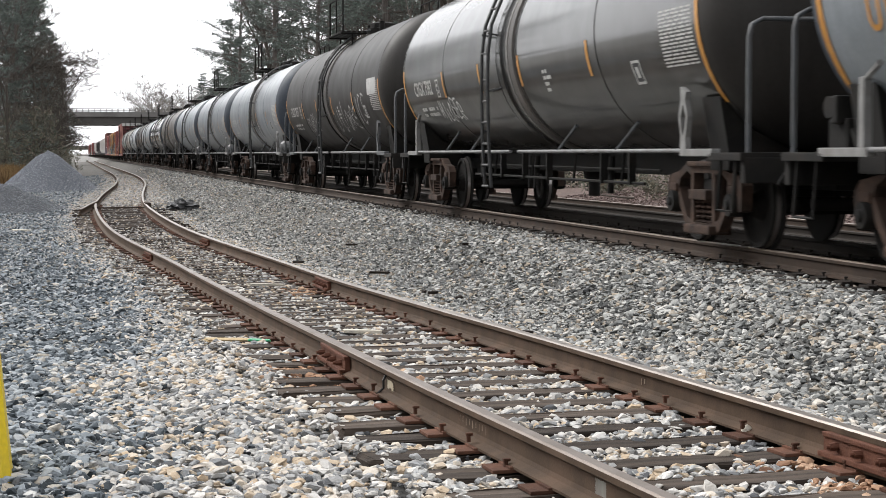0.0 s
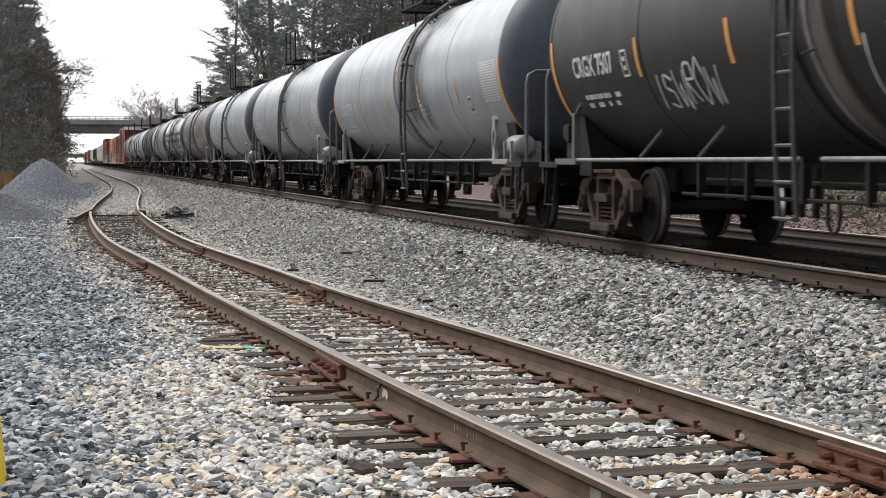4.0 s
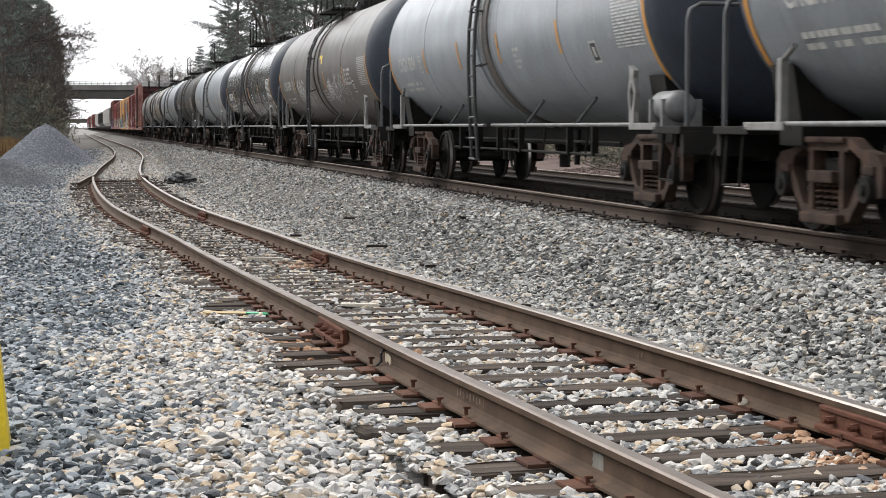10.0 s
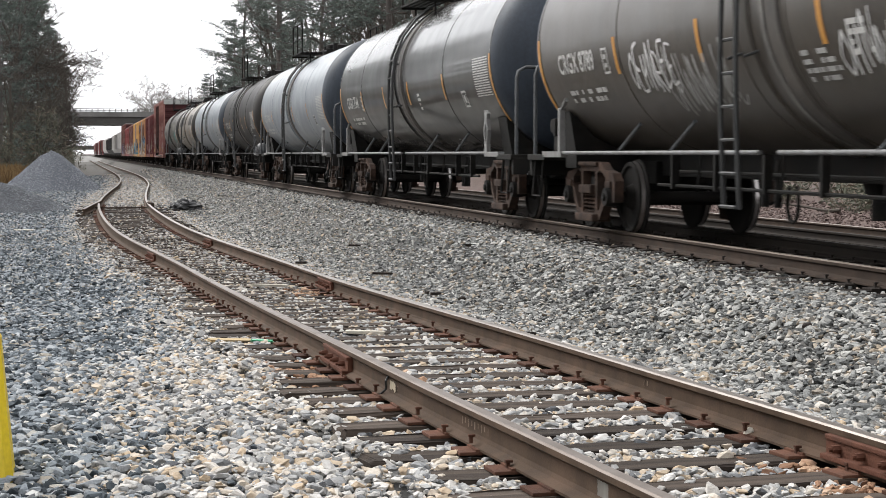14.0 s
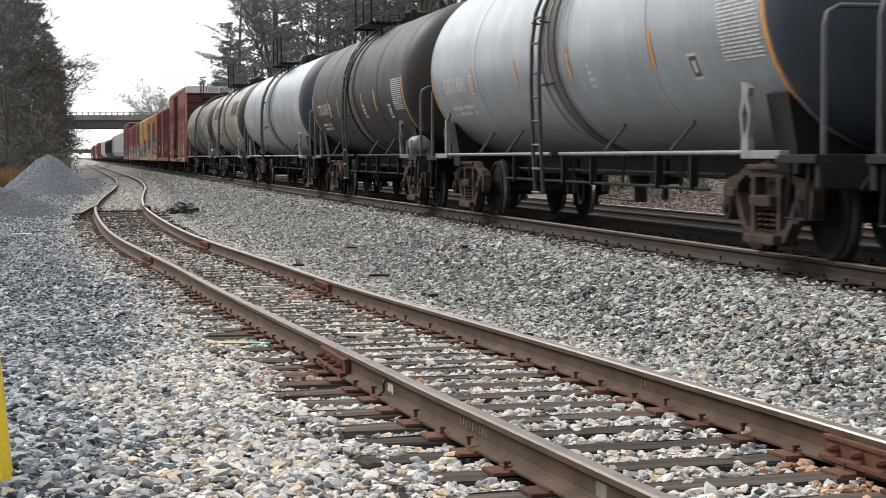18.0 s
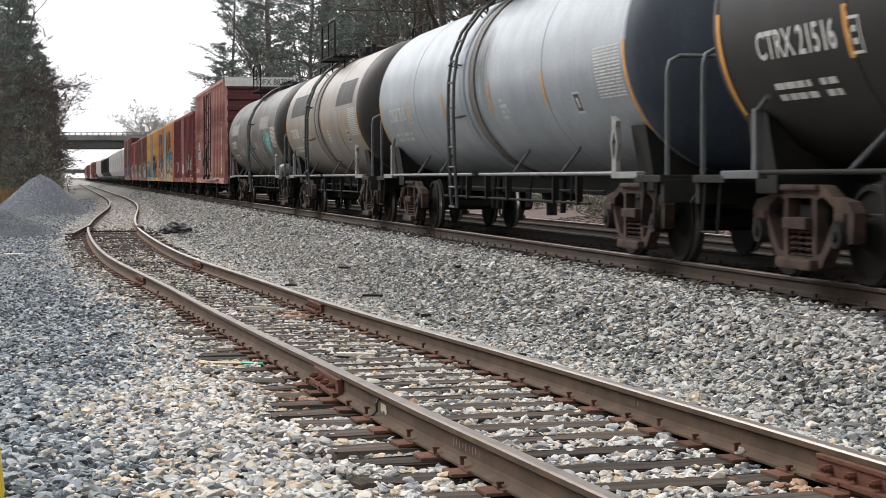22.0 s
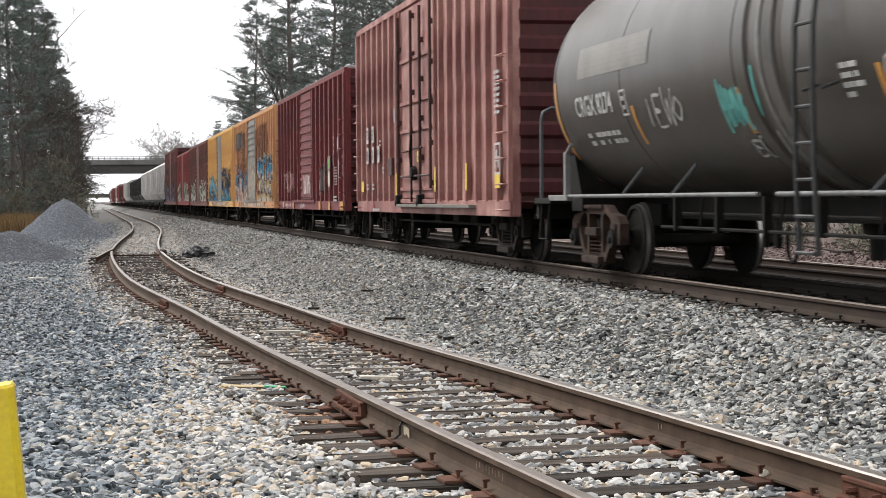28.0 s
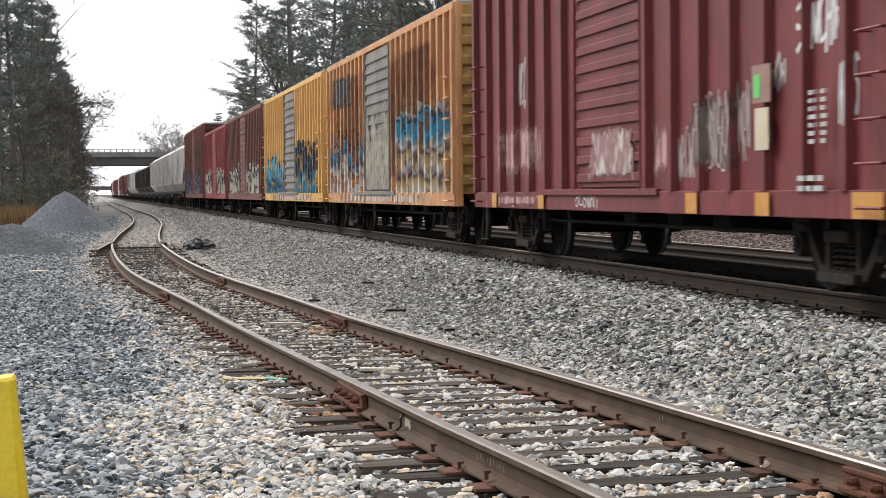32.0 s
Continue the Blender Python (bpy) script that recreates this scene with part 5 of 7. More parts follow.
        box(bm, x - 0.05, x + 0.02, d0 - (0.6 if not plug else 0.1), d1 + (2.0 if not plug else 0.1), sill + 0.20, sill + 0.28, 0.008)
        part("door_track", bm, dp, car)
    bm = bmesh.new()
    box(bm, -0.3, 0.3, -half + 0.3, half - 0.3, 0.62, sill + 0.05, 0.02)
    for y in (-2.0, -0.4, 1.4):
        box(bm, -0.8, 0.6, y - 0.3, y + 0.3, 0.5, 0.8, 0.06)
    tube(bm, [(-1.0, -half + 3, 0.55), (-1.0, half - 3, 0.55)], 0.025, 6)
    part("underframe", bm, STEEL_DARK, car)
    return car


def flat_patch(car, name, y, z, w, h, material, label="", x=-1.508):
    bm = bmesh.new()
    box(bm, x - 0.006, x, y - w / 2, y + w / 2, z - h / 2, z + h / 2)
    return part(name, bm, material, car, label)


def flat_spray(car, y, z, w, h, material, seed, strokes, r, label, lift=0.004):
    """Spray paint on a ribbed side: on the panels, and on the faces of the ribs where it crosses them."""
    ribs = [o.location.y for o in car.children if o.name.startswith("side_post") and o.data.vertices[0].co.x < 0]
    deep = max((-v.co.x for o in car.children if o.name.startswith("side_post") for v in o.data.vertices), default=1.5)
    bm = bmesh.new()
    squiggle(bm, lambda u, v: Vector((-1.42 - lift, y - u, v)), 0, z, w, h, random.Random(seed), r, strokes, 46)
    front = []
    for f in bm.faces:
        if any(abs(f.calc_center_median().y - q) < 0.05 for q in ribs):
            front.append([Vector((-deep - lift, min(max(v.co.y, q2 - 0.05), q2 + 0.05), v.co.z)) for v in f.verts for q2 in [min(ribs, key=lambda k: abs(k - f.calc_center_median().y))]])
    for quad in front:
        bm.faces.new([bm.verts.new(v) for v in quad])
    return part("graffiti", bm, material, car, label)


def flat_bars(car, y, z, rows, w, h, material, seed):
    rnd = random.Random(seed)
    bm = bmesh.new()
    for k in range(rows):
        u = 0
        while u < w:
            q = rnd.uniform(0.06, 0.2)
            box(bm, -1.514, -1.508, y - min(w, u + q), y - u, z - k * h * 1.8 - h, z - k * h * 1.8)
            u += q + 0.05
    tagged(part("small_writing", bm, material, car), kind="stuff")


def piece_field(name, bands, jag=0.5, seed=0.0, top=0.85):
    """A spray-painted piece: colours lie in uneven bands over its height, and its upper edge is ragged."""
    m = bpy.data.materials.new(name)
    m.use_nodes = True
    n, l = m.node_tree.nodes, m.node_tree.links
    p, out = n["Principled BSDF"], n["Material Output"]
    co = n.new("ShaderNodeTexCoord")
    sep = n.new("ShaderNodeSeparateXYZ")
    l.new(co.outputs["Generated"], sep.inputs[0])

    def wobble(scale, size, detail, shift):
        mp = n.new("ShaderNodeMapping")
        mp.inputs["Scale"].default_value = scale
        mp.inputs["Location"].default_value = (seed + shift, seed * 1.7, shift)
        l.new(co.outputs["Object"], mp.inputs[0])
        t = n.new("ShaderNodeTexNoise")
        t.inputs["Scale"].default_value, t.inputs["Detail"].default_value = size, detail
        l.new(mp.outputs[0], t.inputs["Vector"])
        return t.outputs[0]

    def calc(op, a, b, c=0.0):
        k = n.new("ShaderNodeMath")
        k.operation = op
        for sock, v in zip(k.inputs, (a, b, c)):
            if isinstance(v, (int, float)):
                sock.default_value = v
            else:
                l.new(v, sock)
        return k.outputs[0]

    broad, fine = wobble((1, 1.6, 0.45), 1.5, 3.0, 0.0), wobble((1, 2.0, 0.5), 5.0, 8.0, 3.0)
    height = calc("ADD", calc("MULTIPLY_ADD", broad, jag * 2, sep.outputs[2]), calc("MULTIPLY", fine, jag * 1.7))
    height = calc("SUBTRACT", height, jag * 1.85)
    cr = n.new("ShaderNodeValToRGB")
    cr.color_ramp.interpolation = "LINEAR"
    while len(cr.color_ramp.elements) < len(bands):
        cr.color_ramp.elements.new(0.5)
    for k, (pos, c) in enumerate(bands):
        cr.color_ramp.elements[k].position = pos
        cr.color_ramp.elements[k].color = (*c, 1)
    l.new(height, cr.inputs[0])
    l.new(cr.outputs[0], p.inputs["Base Color"])
    p.inputs["Roughness"].default_value, p.inputs["Specular IOR Level"].default_value = 0.65, 0.3
    cut = n.new("ShaderNodeMapRange")
    cut.inputs[1].default_value, cut.inputs[2].default_value, cut.inputs[3].default_value, cut.inputs[4].default_value = top - 0.06, top, 1.0, 0.0
    l.new(height, cut.inputs[0])
    worn = n.new("ShaderNodeMapRange")
    worn.inputs[1].default_value, worn.inputs[2].default_value = 0.38, 0.50
    l.new(wobble((1, 3.0, 0.8), 4.0, 9.0, 7.0), worn.inputs[0])
    ends = n.new("ShaderNodeMapRange")
    ends.inputs[2].default_value = 0.03
    l.new(calc("PINGPONG", sep.outputs[1], 0.5), ends.inputs[0])
    shade = calc("MULTIPLY", calc("MULTIPLY", cut.outputs[0], worn.outputs[0]), ends.outputs[0])
    clear, mx = n.new("ShaderNodeBsdfTransparent"), n.new("ShaderNodeMixShader")
    l.new(shade, mx.inputs[0])
    l.new(clear.outputs[0], mx.inputs[1])
    l.new(p.outputs[0], mx.inputs[2])
    l.new(mx.outputs[0], out.inputs["Surface"])
    return m


DARK = (0.02, 0.022, 0.028)
FIELD_BUFF = spray_field("worn_grey_buffing", ((0.05, 0.036, 0.036), (0.14, 0.108, 0.10), (0.08, 0.035, 0.035), (0.17, 0.14, 0.13)), 2.6, 0.62, 0.35, 0.5, 0.2)
FIELD_PINK = spray_field("worn_pink_scuff", ((0.22, 0.09, 0.09), (0.36, 0.22, 0.21), (0.17, 0.05, 0.05)), 2.6, 0.52, 0.35, 0.35, 0.2)
FIELD_RUST = spray_field("orange_rust_bloom", ((0.30, 0.13, 0.06), (0.12, 0.055, 0.035), (0.38, 0.19, 0.10)), 1.7, 0.34, 0.12, 0.14, 0.22)
FIELD_GRIME = spray_field("grey_door_grime", ((0.30, 0.26, 0.24), (0.20, 0.10, 0.10), (0.42, 0.38, 0.35)), 3.2, 0.62, 0.3)


def clad(car, y0, y1, z0, z1, material, label, name="graffiti", x0=1.42, lift=0.005):
    """A thin coat of paint from y0 down to y1 that follows the panels and ribs of a car's side."""
    posts = sorted({round(o.location.y, 4) for o in car.children if o.name.startswith("side_post") and o.data.vertices[0].co.x < 0})
    deep = max((-v.co.x for o in car.children if o.name.startswith("side_post") for v in o.data.vertices), default=1.5)
    cols = [(y0, x0), (y1, x0)]
    for q in posts:
        if y1 + 0.09 < q < y0 - 0.09:
            cols += [(q - 0.088, x0), (q - 0.069, deep), (q + 0.069, deep), (q + 0.088, x0)]
    cols.sort()
    bm = bmesh.new()
    grid = [[bm.verts.new((-x - lift, y, z)) for z in (z0, z1)] for y, x in cols]
    for a, b in zip(grid, grid[1:]):
        bm.faces.new((a[0], a[1], b[1], b[0]))
    return part(name, bm, material, car, label)


hi = box_car(123.8, 139.2, 4.95, BOX_PINK, BOX_END, "tall faded red box car with a plug door", 20, (0.377, 0.617), plug=True, seed=2)
flat_patch(hi, "yellow_panel", -7.0, 1.27, 0.34, 0.22, YELLOW_INK)
flat_patch(hi, "yellow_panel", -0.46, 1.82, 0.28, 0.2, YELLOW_INK, x=-1.53)
for y, z in ((-4.69, 1.37), (-1.98, 1.36), (2.17, 1.31)):
    flat_patch(hi, "reflective_strip", y, z, 0.10, 0.46, YELLOW_INK)
for dy, dz, w, h in ((-0.16, 0, 0.035, 0.5), (0.16, 0, 0.035, 0.5), (0, 0.23, 0.35, 0.035), (0, -0.23, 0.35, 0.035), (0.05, 0.05, 0.08, 0.18), (-0.07, -0.05, 0.07, 0.18)):
    flat_patch(hi, "data_frame_bar", -7.0 + dy, 1.62 + dz, w, h, WHITE_INK)
flat_bars(hi, -6.8, 3.0, 8, 0.35, 0.05, FADED_INK, 3)
for y, z, word in ((5.95, 2.45, "TO"), (5.18, 2.45, "FX"), (5.95, 1.99, "88"), (5.18, 1.99, "70"), (4.43, 1.99, "99")):
    plate = flat_patch(hi, "number_patch", y, z, 0.26, 0.36, WHITE_INK)
    vs, fs = letters(word, 0.32)
    part("writing", raw("writing", [Vector((-1.5165, y + 0.115 - v.x * 0.54, z - 0.11 + v.y)) for v in vs], fs, SPRAY_DARK), SPRAY_DARK, plate)
flat_bars(hi, 6.05, 1.35, 2, 0.25, 0.05, FADED_INK, 5)
flat_bars(hi, 5.28, 1.35, 2, 0.25, 0.05, FADED_INK, 6)
flat_bars(hi, 4.3, 2.3, 2, 0.2, 0.05, FADED_INK, 7)
flat_bars(hi, 3.9, 1.7, 2, 0.2, 0.05, FADED_INK, 9)
flat_bars(hi, 5.25, 0.80, 1, 0.9, 0.06, FADED_INK, 12)
flat_patch(hi, "yellow_panel", 6.7, 1.29, 0.32, 0.24, YELLOW_INK)
flat_patch(hi, "red_triangle_tag", 5.2, 0.86, 0.14, 0.12, mat("red_tag_paint", (0.5, 0.03, 0.04), (0.45, 0.03, 0.03)))
# hardware round the plug door
bm = bmesh.new()
box(bm, -1.57, -1.50, 2.42, 2.9, 1.5, 1.86, 0.012)
part("defect_card_box", bm, DOOR_GRIME, hi, "dark grimy box beside the door")
for y, z0, z1 in ((1.78, 0.95, 4.7), (-0.62, 0.95, 4.7), (-1.66, 1.2, 4.7), (0.32, 1.5, 4.7)):
    bm = bmesh.new()
    tube(bm, [(-1.535, y, z0), (-1.535, y, z1)], 0.03, 8)
    for z in np.arange(z0 + 0.1, z1, 0.75):
        box(bm, -1.565, -1.46, y - 0.055, y + 0.055, float(z) - 0.05, float(z) + 0.05, 0.01)
    part("lock_bar", bm, DOOR_GRIME, hi, "grimy vertical lock bar")
for y0, y1, z in ((1.4, 0.75, 1.95), (0.2, -0.8, 1.99), (1.5, -1.5, 1.45)):
    bm = bmesh.new()
    tube(bm, [(-1.53, y0, z), (-1.53, y1, z)], 0.022, 6)
    part("lock_handle", bm, DOOR_GRIME, hi)
bm = bmesh.new()
lathe(bm, ((-1.60, 0.06), (-1.59, 0.12), (-1.52, 0.13), (-1.48, 0.13)), "X", 16, (0, 0.1, 1.5))
tube(bm, [(-1.57, 0.1, 1.5), (-1.58, 0.2, 1.9), (-1.57, 0.12, 2.25)], 0.028, 6)
tube(bm, [(-1.57, 0.1, 1.5), (-1.58, 0.06, 1.1), (-1.56, 0.14, 0.95)], 0.022, 6)
part("crank", bm, STEEL_DARK, hi, "black door crank")
for y in (1.75, -0.62):
    bm = bmesh.new()
    box(bm, -1.60, -1.48, y - 0.09, y + 0.09, 0.84, 1.08, 0.02)
    lathe(bm, ((-1.62, 0.03), (-1.61, 0.06), (-1.5, 0.06)), "X", 12, (0, y, 0.92))
    part("door_roller", bm, STEEL_DARK, hi)
bm = bmesh.new()
box(bm, -1.60, -1.46, -5.3, 1.85, 0.84, 0.90, 0.01)
part("door_rail", bm, mat("weathered_grey_door_rail", (0.11, 0.105, 0.09), (0.16, 0.15, 0.13), 4.0, 0.7), hi, "grey weathered door rail")
flat_patch(hi, "white_smear", 2.35, 2.75, 0.10, 0.3, FADED_INK)
# the white name board on its end
bm = bmesh.new()
box(bm, -1.43, 1.43, -7.79, -7.775, 4.66, 4.98)
board = part("name_board", bm, WHITE_INK, hi)
vs, fs = letters("TOFX 887099", 0.34)
part("writing", raw("writing", [Vector((-0.3 + v.x * 0.85, -7.795, 4.72 + v.y)) for v in vs], fs, SPRAY_DARK), SPRAY_DARK, board)
b2 = box_car(141.3, 156.8, 4.28, BOX_RED, BOX_END, "dark red box car with overpainted graffiti", 17, (0.42, 0.60), seed=4)
flat_spray(b2, -5.62, 2.25, 1.0, 0.55, SPRAY_WHITE, 21, 6, 0.03, "white spray-can scrawl")
flat_spray(b2, -6.55, 1.55, 0.4, 0.6, SPRAY_WHITE, 22, 4, 0.02, "white spray-can scrawl")
flat_spray(b2, -5.0, 1.95, 0.4, 0.3, FADED_INK, 23, 3, 0.02, "faded spray-can scrawl")
for k, (yy, zz, ww, hh) in enumerate(((-2.35, 1.15, 0.7, 0.55), (-3.2, 1.2, 0.75, 0.7), (-2.9, 1.6, 0.8, 0.4), (-3.9, 1.35, 0.6, 0.6))):
    flat_spray(b2, yy, zz, ww, hh, FADED_PINK, 60 + k, 6, 0.017, "scratched pale tangle of spray lines", 0.009)
flat_spray(b2, 1.6, 0.77, 1.1, 0.15, SPRAY_WHITE, 26, 6, 0.014, "white spray-can scrawl", 0.07)
flat_spray(b2, 4.9, 2.2, 0.6, 0.7, FADED_INK, 24, 4, 0.025, "faded spray-can scrawl")
clad(b2, -2.2, -4.7, 1.0, 2.15, FIELD_BUFF, "grey buffed-out paint", "overpaint")
clad(b2, -1.3, -2.4, 1.0, 1.9, FIELD_PINK, "scuffed pink paint", "overpaint")
clad(b2, 7.5, 2.2, 0.98, 2.2, FIELD_PINK, "scuffed pink paint", "overpaint")
clad(b2, 1.2, -1.4, 1.02, 1.85, FIELD_GRIME, "pale grime on the door", "overpaint", x0=1.50, lift=0.006)
clad(b2, 7.6, 2.0, 0.73, 0.96, FIELD_PINK, "scuffed pink paint", "overpaint", x0=1.482)
flat_spray(b2, 6.8, 0.75, 2.0, 0.2, FADED_INK, 25, 7, 0.015, "faded spray-can scrawl")
for y, w in ((-7.3, 0.6), (-5.0, 0.35), (-3.0, 0.35), (3.3, 0.3), (6.2, 0.3)):
    flat_patch(b2, "orange_reflector", y, 0.84, w, 0.22, AMBER)
flat_patch(b2, "notice", -5.0, 1.55, 0.34, 0.4, SPRAY_CREAM)
flat_patch(b2, "tan_notice", -4.98, 1.98, 0.46, 0.36, mat("tan_card", (0.26, 0.15, 0.12), (0.20, 0.12, 0.10)), x=-1.504)
flat_patch(b2, "green_tag", -4.88, 1.96, 0.15, 0.22, mat("green_tag_paint", (0.1, 0.5, 0.12), (0.1, 0.42, 0.1)))
flat_bars(b2, -6.1, 1.85, 7, 0.16, 0.04, FADED_INK, 8)
flat_bars(b2, -6.36, 1.85, 7, 0.14, 0.04, FADED_INK, 18)
flat_bars(b2, -5.85, 1.1, 2, 0.6, 0.05, FADED_INK, 19)
b3 = box_car(158.5, 175.0, 4.28, BOX_ORANGE, BOX_YEND, "rust-streaked yellow box car with a grey door and graffiti", 26, (0.40, 0.60), DOOR_GREY, seed=6)
b4 = box_car(176.2, 192.2, 4.28, BOX_YELLOW, BOX_YEND, "yellow box car with a grey door and blue graffiti", 26, (0.40, 0.58), DOOR_GREY, seed=7)
clad(b3, 8.2, -8.2, 0.97, 4.1, FIELD_RUST, "orange rust over yellow paint", "rust_bloom", lift=0.003)
SKY_BLUE, NAVY, PLUM, OFF_WHITE, SAND = (0.05, 0.205, 0.31), (0.018, 0.035, 0.06), (0.07, 0.05, 0.075), (0.46, 0.44, 0.40), (0.42, 0.31, 0.15)
PIECE_LONG = piece_field("blue_cream_plum_piece", ((0.0, OFF_WHITE), (0.10, SAND), (0.20, PLUM), (0.30, OFF_WHITE), (0.38, SAND), (0.46, PLUM), (0.54, OFF_WHITE), (0.62, SKY_BLUE), (0.78, SKY_BLUE), (0.86, NAVY), (0.93, OFF_WHITE)), 0.26, 1.3, 0.96)
PIECE_MIXED = piece_field("faded_rose_cream_piece", ((0.0, OFF_WHITE), (0.2, (0.30, 0.15, 0.12)), (0.36, OFF_WHITE), (0.5, PLUM), (0.64, SKY_BLUE), (0.78, (0.25, 0.12, 0.09)), (0.9, OFF_WHITE)), 0.55, 4.1, 0.8)
PIECE_NAVY = piece_field("navy_and_teal_piece", ((0.0, (0.05, 0.22, 0.28)), (0.22, SKY_BLUE), (0.36, NAVY), (0.8, NAVY), (0.9, (0.05, 0.16, 0.22))), 0.35, 2.2, 0.86)
PIECE_BLUE = piece_field("bright_blue_piece", ((0.0, SKY_BLUE), (0.25, NAVY), (0.38, SKY_BLUE), (0.7, (0.10, 0.38, 0.50)), (0.82, NAVY), (0.9, SKY_BLUE)), 0.4, 6.4, 0.86)
PIECE_DOOR = piece_field("cream_door_piece", ((0.0, (0.20, 0.18, 0.15)), (0.2, (0.27, 0.245, 0.205)), (0.4, (0.24, 0.19, 0.12)), (0.55, (0.27, 0.245, 0.205)), (0.7, (0.15, 0.13, 0.11)), (0.8, (0.27, 0.245, 0.205))), 0.6, 8.3, 0.85)
FIELD_DRIP = spray_field("white_drips", ((0.50, 0.48, 0.43), (0.28, 0.17, 0.11), (0.52, 0.49, 0.44)), 3.0, 0.62, 0.3, 0.35)
clad(b3, -1.9, -8.15, 0.96, 2.75, PIECE_LONG, "blue, cream and plum spray-painted piece")
clad(b3, 8.15, 1.75, 0.96, 2.55, PIECE_MIXED, "faded rose and cream spray-painted piece")
clad(b3, 1.6, -1.6, 1.04, 3.0, PIECE_DOOR, "cream spray paint on the door", x0=1.495, lift=0.008)
clad(b3, 8.15, -8.15, 0.73, 0.96, FIELD_DRIP, "white paint drips on the sill", x0=1.482, lift=0.004)
clad(b3, 8.1, 3.2, 2.9, 4.1, spray_field("blue_grey_wear", ((0.06, 0.075, 0.09), (0.16, 0.12, 0.09)), 2.0, 0.45, 0.3, 0.3), "dark blue-grey wear", "overpaint", lift=0.007)
clad(b4, -1.5, -6.9, 0.97, 2.75, PIECE_NAVY, "navy and teal spray-painted piece")
clad(b4, 7.9, 1.4, 0.97, 2.35, PIECE_BLUE, "bright blue spray-painted piece")
clad(b4, 7.9, -7.9, 0.73, 0.96, FIELD_DRIP, "white paint drips on the sill", x0=1.482, lift=0.004)
b5 = box_car(193.6, 209.6, 4.28, BOX_BROWN, BOX_END, "brown box car with pale graffiti", 24, (0.40, 0.58), seed=8)
b6 = box_car(211.0, 226.0, 4.2, BOX_BRIGHT, BOX_END, "bright red box car with a silver roof", 22, (0.40, 0.6), seed=9)
b7 = box_car(228.0, 246.5, 4.9, BOX_BROWN, BOX_END, "tall brown box car with graffiti", 28, (0.4, 0.55), seed=10)
PALE_GREEN, LILAC = (0.34, 0.36, 0.29), (0.20, 0.20, 0.27)
PIECE_WHITE = piece_field("white_outlined_piece", ((0.0, OFF_WHITE), (0.4, PALE_GREEN), (0.55, DARK), (0.66, OFF_WHITE), (0.9, OFF_WHITE)), 0.5, 11.2, 0.8)
PIECE_GREEN = piece_field("pale_green_piece", ((0.0, OFF_WHITE), (0.35, PALE_GREEN), (0.5, DARK), (0.62, PALE_GREEN), (0.9, OFF_WHITE)), 0.6, 13.9, 0.78)
PIECE_LILAC = piece_field("lilac_and_black_piece", ((0.0, LILAC), (0.35, NAVY), (0.5, LILAC), (0.7, DARK), (0.9, LILAC)), 0.5, 17.3, 0.85)
for b, m1, m2, reach in ((b5, PIECE_WHITE, PIECE_WHITE, 2.3), (b6, PIECE_GREEN, PIECE_GREEN, 2.4), (b7, PIECE_LILAC, PIECE_LILAC, 2.6)):
    clad(b, -1.6, -7.2, 0.97, reach, m1, "pale spray-painted piece with dark outlines")
    clad(b, 7.2, 1.7, 0.97, reach, m2, "pale spray-painted piece with dark outlines")


# ---- covered hoppers and the far end of the train ----
def hopper_car(y0, y1, paint, label, top=4.55):
    mid, half = (y0 + y1) / 2, (y1 - y0) / 2
    car = thing("hopper_car", label, "hopper car", (XC, mid, 0), "hopper cars of the train")
    bm = bmesh.new()
    cross = [(-1.0, 1.0), (-1.5, 1.7), (-1.5, top - 0.5), (-1.1, top - 0.12), (1.1, top - 0.12), (1.5, top - 0.5), (1.5, 1.7), (1.0, 1.0)]
    rings = []
    for y, lift in ((-half + 0.3, 1.6), (-half + 2.0, 0.0), (half - 2.0, 0.0), (half - 0.3, 1.6)):
        rings.append([bm.verts.new((x, y if z < 2 else (y * (half - 0.3) / half if abs(y) > half - 1 else y), max(z, 1.0 + lift) if lift else z)) for x, z in cross])
    for a, b in zip(rings, rings[1:]):
        for i in range(8):
            bm.faces.new((a[i], a[(i + 1) % 8], b[(i + 1) % 8], b[i]))
    bm.faces.new(rings[0][::-1])
    bm.faces.new(rings[-1])
    part("body", bm, paint, car)
    for k in range(9):
        y = -half + 1.2 + (2 * half - 2.4) * k / 8
        bm = bmesh.new()
        box(bm, -1.56, -1.49, y - 0.05, y + 0.05, 1.75, top - 0.45)
        part("side_post", bm, paint, car)
    bm = bmesh.new()
    for k in range(4):
        y = -half + 2.5 + (2 * half - 5) * k / 3
        box(bm, -0.45, 0.45, y - 0.9, y + 0.9, top - 0.13, top, 0.03)
    part("roof_hatches", bm, paint, car)
    bm = bmesh.new()
    for s in (-1, 1):
        box(bm, s * 1.42, s * 1.54, -half, half, 0.95, 1.15)
    box(bm, -0.3, 0.3, -half, half, 0.7, 1.0)
    part("sill", bm, STEEL_DARK, car)
    for k in (-1, 0, 1):
        bm = bmesh.new()
        box(bm, -0.9, 0.9, k * 3.4 - 0.6, k * 3.4 + 0.6, 0.45, 1.05)
        part("discharge_gate", bm, STEEL_DARK, car)
    for s in (-1, 1):
        truck(car, s * (half - 1.8), CAST_SOOTY, "s")
    return car


